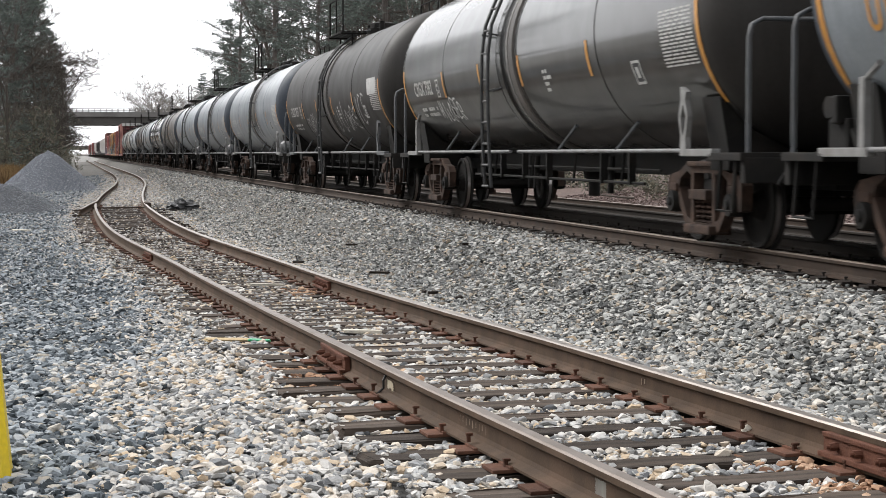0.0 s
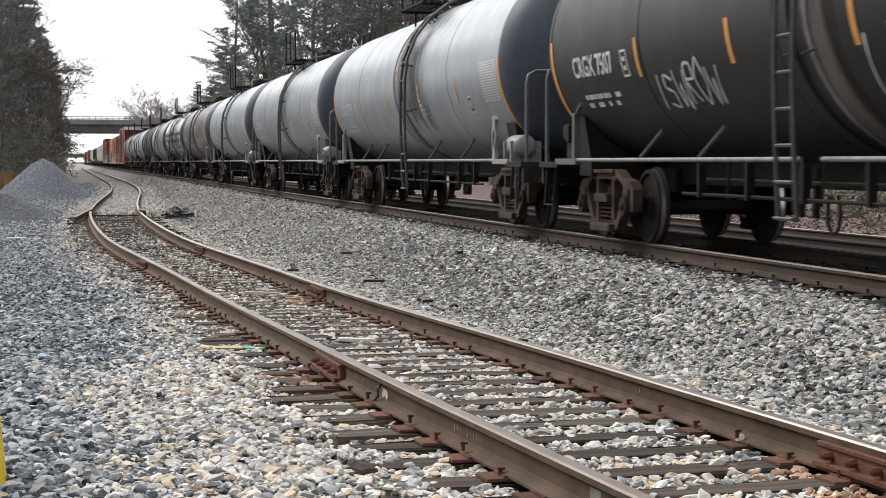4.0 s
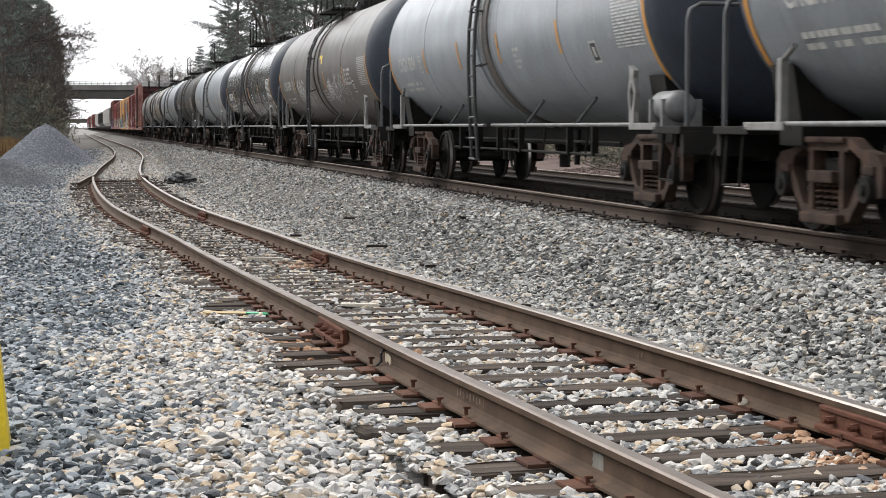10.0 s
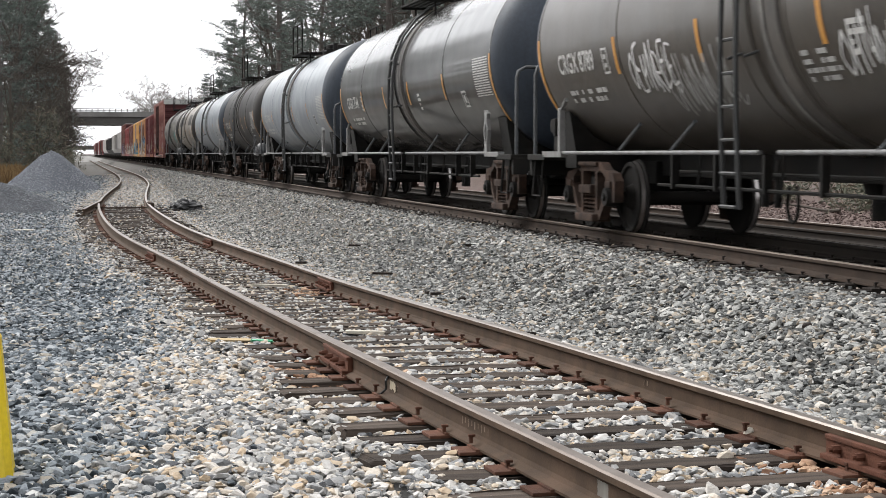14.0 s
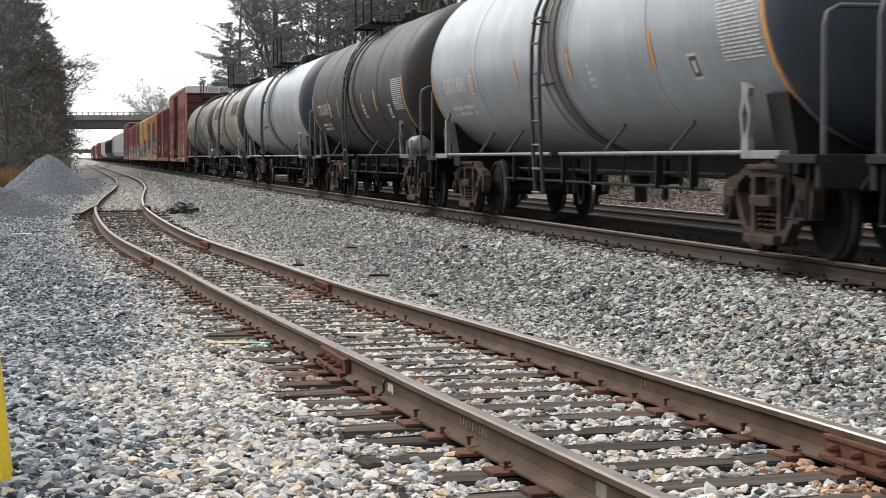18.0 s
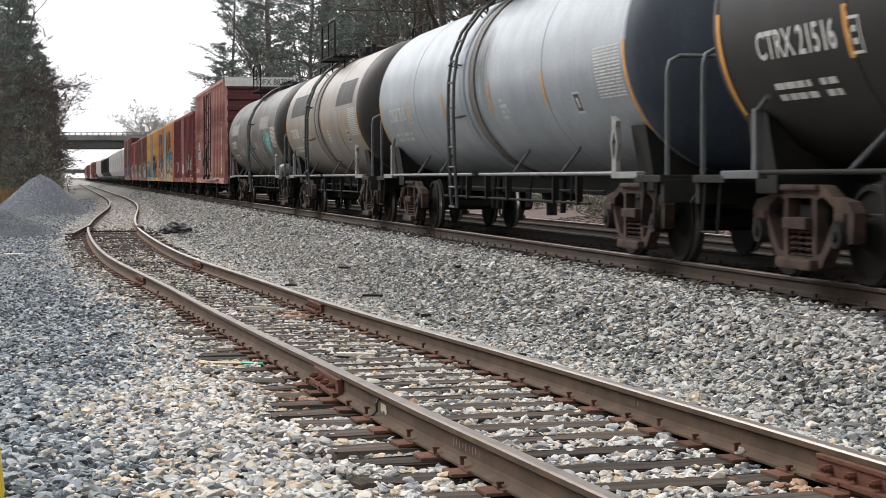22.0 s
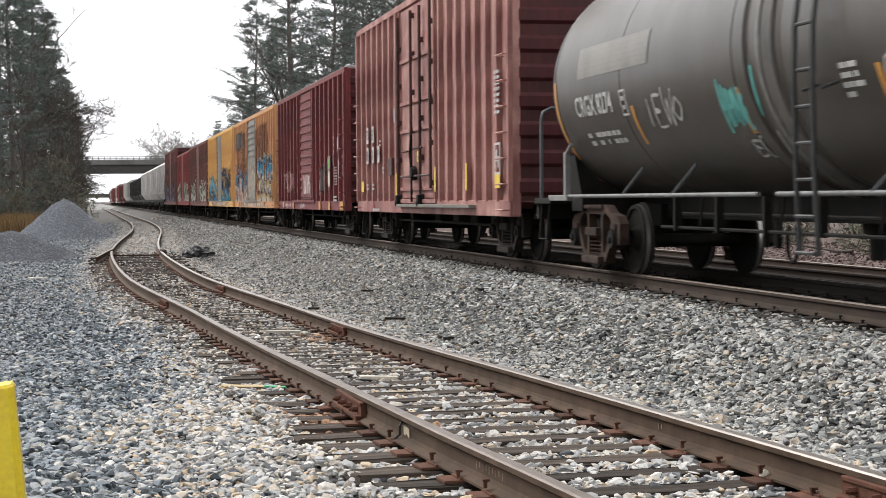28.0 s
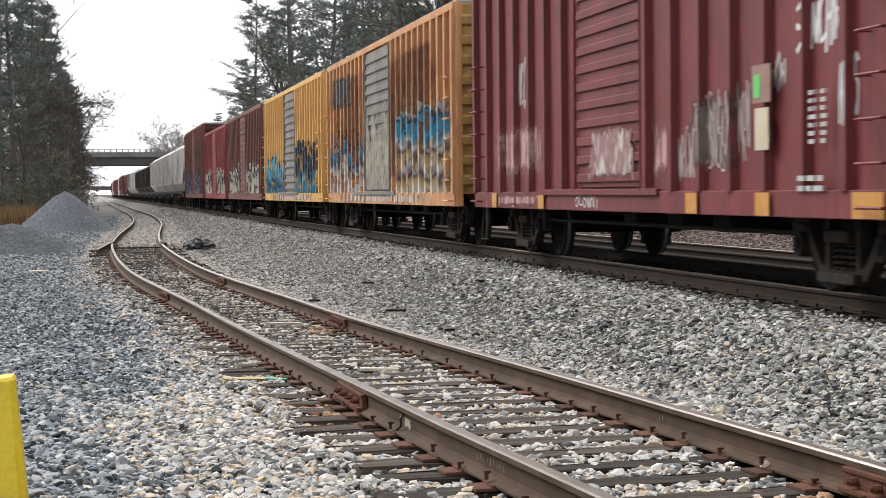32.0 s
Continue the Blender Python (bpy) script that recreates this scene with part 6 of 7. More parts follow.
y = 248.0
for k in range(4):
    hopper_car(y, y + 16.2, HOPPER_PALE, "pale grey covered hopper car")
    y += 16.6
for k in range(4):
    hopper_car(y, y + 15.0, HOPPER_DARK, "black covered hopper car", 4.3)
    y += 15.4
for k in range(3):
    hopper_car(y, y + 16.2, HOPPER_PALE, "pale grey covered hopper car")
    y += 16.6
FAR_PAINTS = (BOX_RED, BOX_BROWN, HOPPER_DARK, BOX_BRIGHT, BOX_BROWN, HOPPER_PALE)
for k in range(14):
    if k % 3 == 1:
        hopper_car(y, y + 16.2, FAR_PAINTS[k % 6], "distant dusty hopper car")
    else:
        box_car(y, y + 15.6, 4.3 + 0.3 * (k % 2), FAR_PAINTS[k % 6], BOX_END, "distant dull red box car", 8, (0.4, 0.58), seed=k, simple=True)
    y += 17.0


# ---- along the track: bridge, heaps, post, small things ----
CONCRETE = mat("grey_bridge_concrete", (0.1536, 0.1504, 0.144), (0.192, 0.1856, 0.1792), 0.8, 0.9, 0, 0.2, 8.0, (0.0896, 0.0864, 0.0832), 0.3, 0.5)
GIRDER = mat("dark_bridge_girder", (0.068, 0.0656, 0.0624), (0.088, 0.084, 0.08), 0.8, 0.85, 0, 0.2, 8.0)
BARK = mat("grey_brown_bark", (0.095, 0.085, 0.078), (0.14, 0.126, 0.116), 4.0, 0.95, 0, 0.6, 20.0)
TWIG = mat("bare_twig_bark", (0.068, 0.0576, 0.0504), (0.096, 0.0832, 0.072), 3.0, 0.95, 0, 0.2, 20.0)
# needles paler than life: the haze of distance is mixed into their colour
NEEDLE = mat("pine_needles", (1, 1, 1), (0.7, 0.72, 0.68), 0.6, 0.8, 0, 0.0, 5.0, island=[(0.0, (0.1056, 0.1294, 0.1214)), (0.6, (0.1672, 0.1954, 0.1804)), (1.0, (0.2288, 0.2534, 0.2306))])
LEAF = mat("undergrowth_leaves", (1, 1, 1), (0.7, 0.7, 0.68), 0.6, 0.85, 0, 0.0, 5.0,
           island=[(0.0, (0.0938, 0.1063, 0.085)), (0.45, (0.1438, 0.1525, 0.115)), (0.75, (0.1875, 0.16, 0.125)), (1.0, (0.2375, 0.1975, 0.1562))])
YELLOW_POST = mat("yellow_plastic", (0.736, 0.56, 0.016), (0.688, 0.504, 0.0144), 3.0, 0.45, 0, 0.05, 40.0, (0.4, 0.304, 0.04), 4.0, 0.3)
BLACK_PLASTIC = mat("black_plastic_sheet", (0.0096, 0.0096, 0.0104), (0.0176, 0.0176, 0.0192), 6.0, 0.45, 0, 0.3, 20.0)
POLE_GREY = mat("galvanised_pole", (0.288, 0.296, 0.304), (0.24, 0.248, 0.256), 2.0, 0.55, 0.3, 0.1, 20.0)
BOARD = mat("pale_split_wood", (0.4, 0.304, 0.176), (0.464, 0.368, 0.224), 8.0, 0.85, 0, 0.3, 50.0)
GREEN_TAPE = mat("green_plastic_strip", (0.04, 0.4, 0.192), (0.04, 0.336, 0.16), 6.0, 0.4, 0, 0.1)
PALE_ROCK = mat("white_rock", (0.576, 0.544, 0.48), (0.496, 0.456, 0.384), 10.0, 0.9, 0, 0.4, 60.0)

bridge = thing("road_bridge", "grey concrete road bridge with railing over the tracks", "bridge", (0, 284, 0))
bm = bmesh.new()
box(bm, -70, 80, -6, 6, 6.75, 7.55)
part("deck", bm, CONCRETE, bridge)
for y in (-5.4, -2.7, 0, 2.7, 5.4):
    bm = bmesh.new()
    box(bm, -70, 80, y - 0.25, y + 0.25, 5.5, 6.76)
    part("girder", bm, GIRDER, bridge)
for y in (-5.85, 5.85):
    bm = bmesh.new()
    box(bm, -70, 80, y - 0.1, y + 0.1, 7.94, 8.03)
    part("handrail", bm, CONCRETE, bridge)
bm = bmesh.new()
box(bm, -0.09, 0.09, -0.1, 0.1, 7.54, 7.95)
me = finish(bm, "rail_post")
me.materials.append(CONCRETE)
for k in range(60):
    placed(me, "rail_post", bridge, Matrix.Translation((-12 + k * 0.9, -5.85, 0)))
for x in (-14, 22):
    bm = bmesh.new()
    for y in (-4.5, 0, 4.5):
        lathe(bm, ((-1.5, 0.5), (5.1, 0.5)), "Z", 16, (x, y, 0))
    box(bm, x - 0.6, x + 0.6, -6, 6, 4.8, 5.52)
    part("pier", bm, CONCRETE, bridge)
far = thing("far_bridge", "thin distant bridge across the tracks", "bridge", (0, 900, 0))
bm = bmesh.new()
box(bm, -60, 60, -4, 4, 3.0, 5.0)
part("deck", bm, GIRDER, far)
for x in (-20, 22):
    bm = bmesh.new()
    box(bm, x - 0.6, x + 0.6, -3, 3, -1.2, 3.02)
    part("pier", bm, GIRDER, far)


def mound(name, x0, y0, r, h, label, seed, ry=None, stone=None, big=0.055):
    """A heap of crushed stone: a slumped cone with stones all over it."""
    ry = ry or r
    base = -0.95
    def height(u, v):
        d = math.hypot(u / r, v / ry)
        a = math.atan2(v, u)
        d *= 1 + 0.10 * noise.noise((math.cos(a) * 1.3, math.sin(a) * 1.3, seed))
        t = max(0.0, 1 - d)
        return h * (t - 0.08 * smooth_step(0.75, 1.0, t)) + 0.05 * noise.noise((u * 1.6, v * 1.6, seed)) * (1 if t > 0 else 0)
    n = 44
    vs, fs = [], []
    for j in range(n + 1):
        for i in range(n + 1):
            u, v = (i / n * 2 - 1) * r * 1.12, (j / n * 2 - 1) * ry * 1.12
            vs.append((u, v, height(u, v) - (0.12 if math.hypot(u / r, v / ry) > 1.02 else 0)))
    for j in range(n):
        for i in range(n):
            a = j * (n + 1) + i
            fs.append((a, a + 1, a + n + 2, a + n + 1))
    ob = new(name, raw(name, vs, fs, HEAP if stone is None else HEAP_DARK, True))
    ob.location = (x0, y0, base)
    tagged(ob, label, "gravel mound")
    rr = np.random.default_rng(int(seed))
    spots = []
    for k in range(15000):
        u, v = rr.uniform(-r, r), rr.uniform(-ry, ry * 0.4)
        if math.hypot(u / r, v / ry) < 1.02:
            spots.append((x0 + u, y0 + v, base + height(u, v), rr.uniform(0.4, 1.0) * big))
    st = scatter("loose_stone", spots, stone or STONE_HEAP, "loose crushed stones on the heap", int(seed) + 5)
    del st["category"]
    st.parent = ob
    st.matrix_parent_inverse = Matrix.Translation(ob.location).inverted()


mound("gravel_mound", -1.25, 91.0, 2.6, 2.3, "tall conical heap of blue-grey crushed stone", 3, 2.8, None, 0.042)
mound("gravel_mound", -2.5, 59.0, 2.5, 1.12, "low heap of dark grey crushed stone", 8, 3.4, STONE_LOW, 0.032)

post = thing("marker_post", "bright yellow plastic marker post in the gravel", "post", (-0.455, 8.3, -0.5))
bm = bmesh.new()
rings = []
for z, q in ((-0.1, 0.168), (0.0, 0.160), (0.60, 0.108), (0.638, 0.105), (0.652, 0.094)):
    c = q * 0.78
    rings.append([bm.verts.new((x, y, z + (0.012 * x / q if z > 0.6 else 0))) for x, y in ((q, -c), (q, c), (c, q), (-c, q), (-q, c), (-q, -c), (-c, -q), (c, -q))])
for a, b in zip(rings, rings[1:]):
    for i in range(8):
        bm.faces.new((a[i], a[(i + 1) % 8], b[(i + 1) % 8], b[i]))
bm.faces.new(rings[-1])
part("post_body", bm, YELLOW_POST, post)

pole = thing("utility_pole", "grey utility pole with a small metal box", "pole", (-4.2, 82.0, -1.0))
bm = bmesh.new()
lathe(bm, ((0, 0.17), (7, 0.15), (14, 0.12)), "Z", 16)
part("shaft", bm, POLE_GREY, pole, smooth=50)
bm = bmesh.new()
box(bm, -0.1, 0.24, -0.36, -0.15, 2.2, 2.95, 0.02)
part("meter_box", bm, POLE_GREY, pole)

bm = bmesh.new()
bmesh.ops.create_icosphere(bm, subdivisions=4, radius=1.0)
for v in bm.verts:
    q = v.co.copy()
    v.co = Vector((q.x * 0.48, q.y * 0.35, max(-0.04, q.z * 0.26))) * (1 + 0.35 * noise.noise(q * 2.3) + 0.18 * noise.noise(q * 6))
me = finish(bm, "plastic_sheet")
me.materials.append(BLACK_PLASTIC)
bag = tagged(new("plastic_sheet", me), "crumpled black plastic sheet lying on the stones", "litter")
bag.location = (3.35, 55.8, -0.72)
bm = bmesh.new()
box(bm, -0.35, 0.3, -0.06, 0.06, 0, 0.07, 0.01)
me = finish(bm, "broken_tie")
me.materials.append(TIE_DARK)
stick = tagged(new("broken_tie", me), "short dark broken piece of tie on the stones", "litter")
stick.location, stick.rotation_euler = (2.85, 55.3, -0.80), (0, 0.05, 0.2)


# joint bars, bolted over the gaps of the rails
def joint_bar(side, y):
    t = siding_turn(y)
    m = Matrix.Translation((siding_x(y) + side * GAUGE / 2 * math.cos(t), y, siding_z(y) - RAIL_H)) @ Matrix.Rotation(t, 4, "Z")
    bm = bmesh.new()
    prism(bm, [(-0.46, 0.035), (0.46, 0.035), (0.46, 0.125), (-0.46, 0.125)], -0.05, -0.016)
    box(bm, -0.085, -0.03, -0.46, 0.46, 0.018, 0.045, 0.006)
    box(bm, -0.06, -0.02, -0.46, 0.46, 0.112, 0.136, 0.006)
    ob = part("joint_bar", bm, RUST, siding)
    ob.matrix_basis = m
    for k in range(4):
        sub("bolt", lambda bm: (lathe(bm, ((-0.092, 0.02), (-0.05, 0.022)), "X", 6), lathe(bm, ((-0.11, 0.011), (-0.09, 0.011)), "X", 8)), RUST, ob, (0, -0.33 + 0.22 * k, 0.08))
    return ob


for side, y in ((-1, 12.15), (1, 21.6), (1, 7.35), (1, 32.6), (-1, 28.2)):
    joint_bar(side, y)
# a pale weld patch with its bond wire
t = siding_turn(10.5)
wx0, wy0, wz0 = siding_x(10.5) - GAUGE / 2, 10.5, siding_z(10.5) - RAIL_H
bm = bmesh.new()
bm.faces.new([bm.verts.new((wx0 - 0.0125 - 0.001 * abs(v - 0.085), wy0 + u, wz0 + v)) for u, v in ((-0.26, 0.03), (0.16, 0.03), (0.16, 0.128), (-0.26, 0.128))])
part("weld_patch", bm, spray_field("pale_weld_smear", ((0.42, 0.37, 0.28), (0.30, 0.25, 0.18)), 9.0, 0.62, 0.4), siding, "pale smeared weld patch")
bm = bmesh.new()
wx1, wz1 = siding_x(6.85) - GAUGE / 2, siding_z(6.85) - RAIL_H
bm.faces.new([bm.verts.new((wx1 - 0.0125 - 0.085 * u, 6.85 + u, wz1 + v)) for u, v in ((-0.14, 0.03), (0.14, 0.03), (0.14, 0.125), (-0.14, 0.125))])
part("paint_patch", bm, spray_field("faded_grey_patch", ((0.20, 0.20, 0.18), (0.13, 0.12, 0.105)), 7.0, 0.72, 0.2), siding, "faded pale patch on the rail web")
bm = bmesh.new()
tube(bm, [(wx0 - 0.02, wy0 + 0.06, wz0 + 0.12), (wx0 - 0.045, wy0 + 0.0, wz0 + 0.10), (wx0 - 0.04, wy0 + 0.02, wz0 + 0.05), (wx0 - 0.08, wy0 + 0.10, wz0 - 0.01), (wx0 - 0.12, wy0 + 0.22, wz0 - 0.02)], 0.008, 6)
part("bond_wire", bm, BLACK_PLASTIC, siding)
# the derail: a stub of rail turned out, switch plates and a rod
bm_line = [(siding_x(58) - GAUGE / 2, 58.02, -0.536), (0.50, 55.0, -0.536), (0.33, 52.2, -0.536), (0.16, 49.5, -0.536)]
part("stub_rail", rail_mesh("stub_rail", bm_line), RAIL, siding)
bm = bmesh.new()
box(bm, 0.55, 2.35, 55.2, 55.27, -0.70, -0.66)
box(bm, 2.14, 2.30, 54.0, 55.6, -0.72, -0.50, 0.02)
part("switch_rod", bm, RAIL_MAIN, siding)
for y in (50.2, 52.3, 54.6):
    bm = bmesh.new()
    box(bm, -0.05, 2.75, y - 0.13, y + 0.13, -0.9, -0.715, 0.01)
    part("switch_tie", bm, TIE_DARK, siding)
# rail brand marks, raised and faint
for side, y0, n in ((-1, 8.9, 9), (1, 10.2, 2)):
    bm = bmesh.new()
    for k in range(n):
        y = y0 - k * 0.055
        x = siding_x(y) + side * GAUGE / 2
        z = siding_z(y) - RAIL_H
        box(bm, x - 0.0125, x - 0.0105, y - 0.012, y - 0.004 + 0.008 * (k % 3 == 1), z + 0.065 + 0.012 * (k % 2), z + 0.105)
    part("brand_mark", bm, mat("chalky_rail_mark", (0.22, 0.17, 0.13), (0.16, 0.12, 0.09), 30.0, 0.8), siding)


def lump(name, x, y, size, material, label, category="stone", seed=0, flat=0.6):
    r = random.Random(seed)
    bm = bmesh.new()
    bmesh.ops.create_icosphere(bm, subdivisions=2, radius=1.0)
    for v in bm.verts:
        v.co = Vector((v.co.x * size * r.uniform(0.8, 1.1), v.co.y * size * 0.75, v.co.z * size * flat)) * (1 + 0.25 * noise.noise(v.co * 1.7 + Vector((seed, 0, 0))))
    me = finish(bm, name)
    me.materials.append(material)
    ob = tagged(new(name, me), label, category)
    ob.location = (x, y, ground_z(x, y) + size * flat * 0.7)
    ob.rotation_euler = (0, 0, r.uniform(0, 6))
    return ob


def chip(name, x, y, l, w, h, turn, material, label, category="litter", lift=0.03):
    bm = bmesh.new()
    box(bm, -l / 2, l / 2, -w / 2, w / 2, 0, h, min(w, h) * 0.2)
    r = random.Random(int(x * 100))
    for v in bm.verts:
        v.co += Vector((r.uniform(-0.1, 0.1) * l, r.uniform(-0.1, 0.1) * w, 0))
    me = finish(bm, name)
    me.materials.append(material)
    ob = tagged(new(name, me), label, category)
    ob.location, ob.rotation_euler = (x, y, ground_z(x, y) + lift), (0.03, 0.04, turn)
    return ob


chip("wood_scrap", 1.26, 14.85, 0.34, 0.12, 0.02, 0.1, BOARD, "pale scrap of split wood on the stones", lift=0.06)
chip("plastic_strip", 1.52, 14.75, 0.17, 0.07, 0.015, -0.15, GREEN_TAPE, "bright green plastic strip on the stones", lift=0.06)
lump("white_rock", 3.45, 8.62, 0.036, PALE_ROCK, "angular white rock by the rail foot", seed=1, flat=0.9).location.z = siding_z(8.62) - RAIL_H + 0.01
lump("pale_rock", 4.07, 11.7, 0.075, STONE_GREY, "large grey rock beside the rail", seed=2)
lump("dark_rock", 5.19, 17.4, 0.06, BLACK_PLASTIC, "small black lump on the stone shoulder", seed=3)
lump("dark_rock", 4.61, 20.9, 0.06, TIE_DARK, "small dark lump on the stone shoulder", seed=4)
lump("dark_rock", 5.38, 12.3, 0.05, TIE_DARK, "small dark rock on the stone shoulder", seed=5)
for k, (x, y, l, tn) in enumerate(((4.44, 25.7, 0.30, 0.2), (4.35, 21.8, 0.16, 1.3), (4.42, 21.6, 0.18, 0.8), (3.77, 14.75, 0.24, 0.1), (3.49, 27.8, 0.2, 0.6), (4.9, 31.0, 0.3, 0.3), (5.4, 24.0, 0.2, 0.9))):
    chip("wood_splinter", x, y, l, 0.045, 0.035, tn, TIE_DARK, "dark splinter of tie wood on the stones", lift=0.05)
chip("pale_splinter", 2.41, 22.45, 0.42, 0.07, 0.03, 0.15, PALE_ROCK, "pale splinter of wood between the rails", lift=0.06)
chip("pale_splinter", 2.48, 15.2, 0.3, 0.07, 0.03, -0.1, PALE_ROCK, "pale splinter of wood between the rails", lift=0.06)
chip("litter_scrap", -1.25, 43.2, 0.4, 0.2, 0.03, 0.2, PALE_ROCK, "white scrap of litter on the gravel", lift=0.03)


# ---- trees ----
def blades(vs, fs, centre, out, n, size, r, flat=0.5):
    """A tuft of narrow pointed blades round a limb's tip."""
    for k in range(n):
        d = (out * 0.7 + Vector((r.gauss(0, 1), r.gauss(0, 1), r.gauss(0, flat)))).normalized()
        side = d.cross(Vector((r.gauss(0, 1), r.gauss(0, 1), r.gauss(0, 1)))).normalized() * size * r.uniform(0.05, 0.11)
        tip = centre + d * size * r.uniform(0.6, 1.1)
        i = len(vs)
        mid = centre + d * size * 0.35
        vs += [centre, mid + side, tip, mid - side]
        fs.append((i, i + 1, i + 2, i + 3))


def limb_path(a, d, length, r, droop, n=5):
    pts = [a.copy()]
    d = d.normalized()
    for k in range(n):
        d = (d + Vector((r.gauss(0, 0.10), r.gauss(0, 0.10), r.gauss(0, 0.07) - droop / n))).normalized()
        pts.append(pts[-1] + d * length / n)
    return pts


def pine(seed, h, start=0.25, spread=3.4, tufts=6, size=0.6, droop=0.25, gap=1.0):
    """Meshes of a pine: a tapered trunk with limbs, and a crown of needle tufts."""
    r = random.Random(seed)
    bm = bmesh.new()
    lean = Vector((r.gauss(0, 0.25), r.gauss(0, 0.25), 0))
    trunk = [Vector((0, 0, 0)) + lean * (t * t) + Vector((r.gauss(0, 0.05), r.gauss(0, 0.05), t * h)) for t in [k / 9 for k in range(10)]]
    tube(bm, trunk, [0.02 * h * 0.62 * (1 - 0.88 * k / 9) for k in range(10)], 8)
    vs, fs = [], []
    z = start * h
    while z < h * 0.99:
        t = z / h
        k = min(8, int(t * 9))
        base = trunk[k].lerp(trunk[k + 1], t * 9 - k)
        reach = spread * (1 - max(0.0, (t - start) / (1 - start)) ** 1.6 * 0.82) * (0.55 + 0.45 * min(1, (t - start) * 6))
        for q in range(r.choice((2, 3, 3, 4))):
            a = r.uniform(0, 6.283)
            length = reach * r.uniform(0.55, 1.15)
            pts = limb_path(base, Vector((math.cos(a), math.sin(a), 0.25 * (1 - t) + 0.55 * t)), length, r, droop)
            tube(bm, pts, [0.012 * length * (1 - 0.75 * i / 5) + 0.008 for i in range(6)], 4, False)
            for i in range(2, 6):
                for s in range(tufts if i > 2 else 2):
                    side = Vector((r.gauss(0, 0.34), r.gauss(0, 0.34), r.gauss(0, 0.12))) * (0.5 + 0.15 * length)
                    out = (pts[i] - pts[i - 1]).normalized()
                    blades(vs, fs, pts[i].lerp(pts[i - 1], r.random()) + side, out, 8, size * r.uniform(0.7, 1.25), r)
        z += gap * r.uniform(0.32, 0.7)
    return finish(bm, "trunk"), raw("crown", vs, fs, NEEDLE)


def bare_tree(seed, h, levels=5, spread=0.62, start=0.22):
    """Mesh of a leafless tree: trunk and forking branches down to twigs."""
    r = random.Random(seed)
    bm = bmesh.new()
    def grow(p, d, length, rad, level):
        pts = limb_path(p, d, length, r, -0.12, 4)
        tube(bm, pts, [max(0.012, rad * (1 - 0.42 * i / 4)) for i in range(5)], 6 if level < 2 else (4 if level < 3 else 3), False)
        if level >= levels:
            return
        for k in range(r.choice((2, 3, 3, 4)) if level else 7):
            t = r.uniform(0.35, 1.0) if level else start + (1 - start) * (k + r.random()) / 7
            i = min(3, int(t * 4))
            q = pts[i].lerp(pts[i + 1], t * 4 - i)
            ax = Vector((r.gauss(0, 1), r.gauss(0, 1), r.gauss(0.25, 0.5))).normalized()
            nd = (d * (1 - spread) + ax * spread).normalized()
            grow(q, nd, length * r.uniform(0.42, 0.68) * (1 if level else 0.75), rad * (0.5 if level else 0.42), level + 1)
    grow(Vector((0, 0, 0)), Vector((r.gauss(0, 0.05), r.gauss(0, 0.05), 1)), h * 0.72, 0.012 * h, 0)
    return finish(bm, "branches")


def shrub(seed, rx, h, n=260, size=0.5):
    """Mesh of a thicket: leaf blades in uneven clumps."""
    r = random.Random(seed)
    vs, fs = [], []
    lobes = [(r.uniform(-rx, rx) * 0.7, r.uniform(-rx, rx) * 0.7, r.uniform(0.2, 0.75) * h, r.uniform(0.3, 0.6) * rx) for k in range(6)]
    for k in range(n):
        x, y, z, q = r.choice(lobes)
        c = Vector((x + r.gauss(0, 0.5) * q, y + r.gauss(0, 0.5) * q, max(0.02, z + r.gauss(0, 0.4) * h * 0.5)))
        blades(vs, fs, c, Vector((0, 0, 0.4)), 4, size * r.uniform(0.5, 1.2), r, 0.8)
    return raw("foliage", vs, fs, LEAF)


PINES = [pine(1, 25, 0.30, 5.6, 13, 0.32, 0.12, 1.35), pine(2, 23, 0.22, 5.4, 13, 0.32, 0.12, 1.3), pine(3, 27, 0.38, 5.2, 13, 0.32, 0.10, 1.35), pine(4, 17, 0.05, 3.2, 15, 0.23, 0.1, 0.95), pine(5, 20, 0.06, 3.5, 15, 0.23, 0.15, 1.0)]
BARES = [bare_tree(11, 20), bare_tree(12, 23, 5, 0.5), bare_tree(13, 18, 5, 0.55), bare_tree(14, 11, 6, 0.68, 0.12)]
SHRUBS = [shrub(21, 2.0, 2.4, 520, 0.3), shrub(22, 2.6, 3.4, 700, 0.34), shrub(23, 1.3, 1.0, 170, 0.34)]
for t_me, c_me in PINES:
    t_me.materials.append(BARK)
for me in BARES:
    me.materials.append(TWIG)
tr = random.Random(77)


def plant_pine(k, x, y, scale=1.0, label="tall dark pine with layered limbs beside the tracks"):
    ob = thing("pine_tree", label, "tree", (x, y, ground_z(x, y) - 0.1), "trees along the tracks")
    ob.rotation_euler = (0, 0, tr.uniform(0, 6.28))
    ob.scale = (scale, scale, scale)
    for me, nm in zip(PINES[k], ("trunk", "crown")):
        o = new(nm, me)
        o.parent = ob


def plant_bare(k, x, y, scale=1.0, label="leafless tree with thin grey-brown branches"):
    ob = tagged(new("bare_tree", BARES[k]), label, "tree", "trees along the tracks")
    ob.location, ob.rotation_euler, ob.scale = (x, y, ground_z(x, y) - 0.1), (0, 0, tr.uniform(0, 6.28)), (scale,) * 3


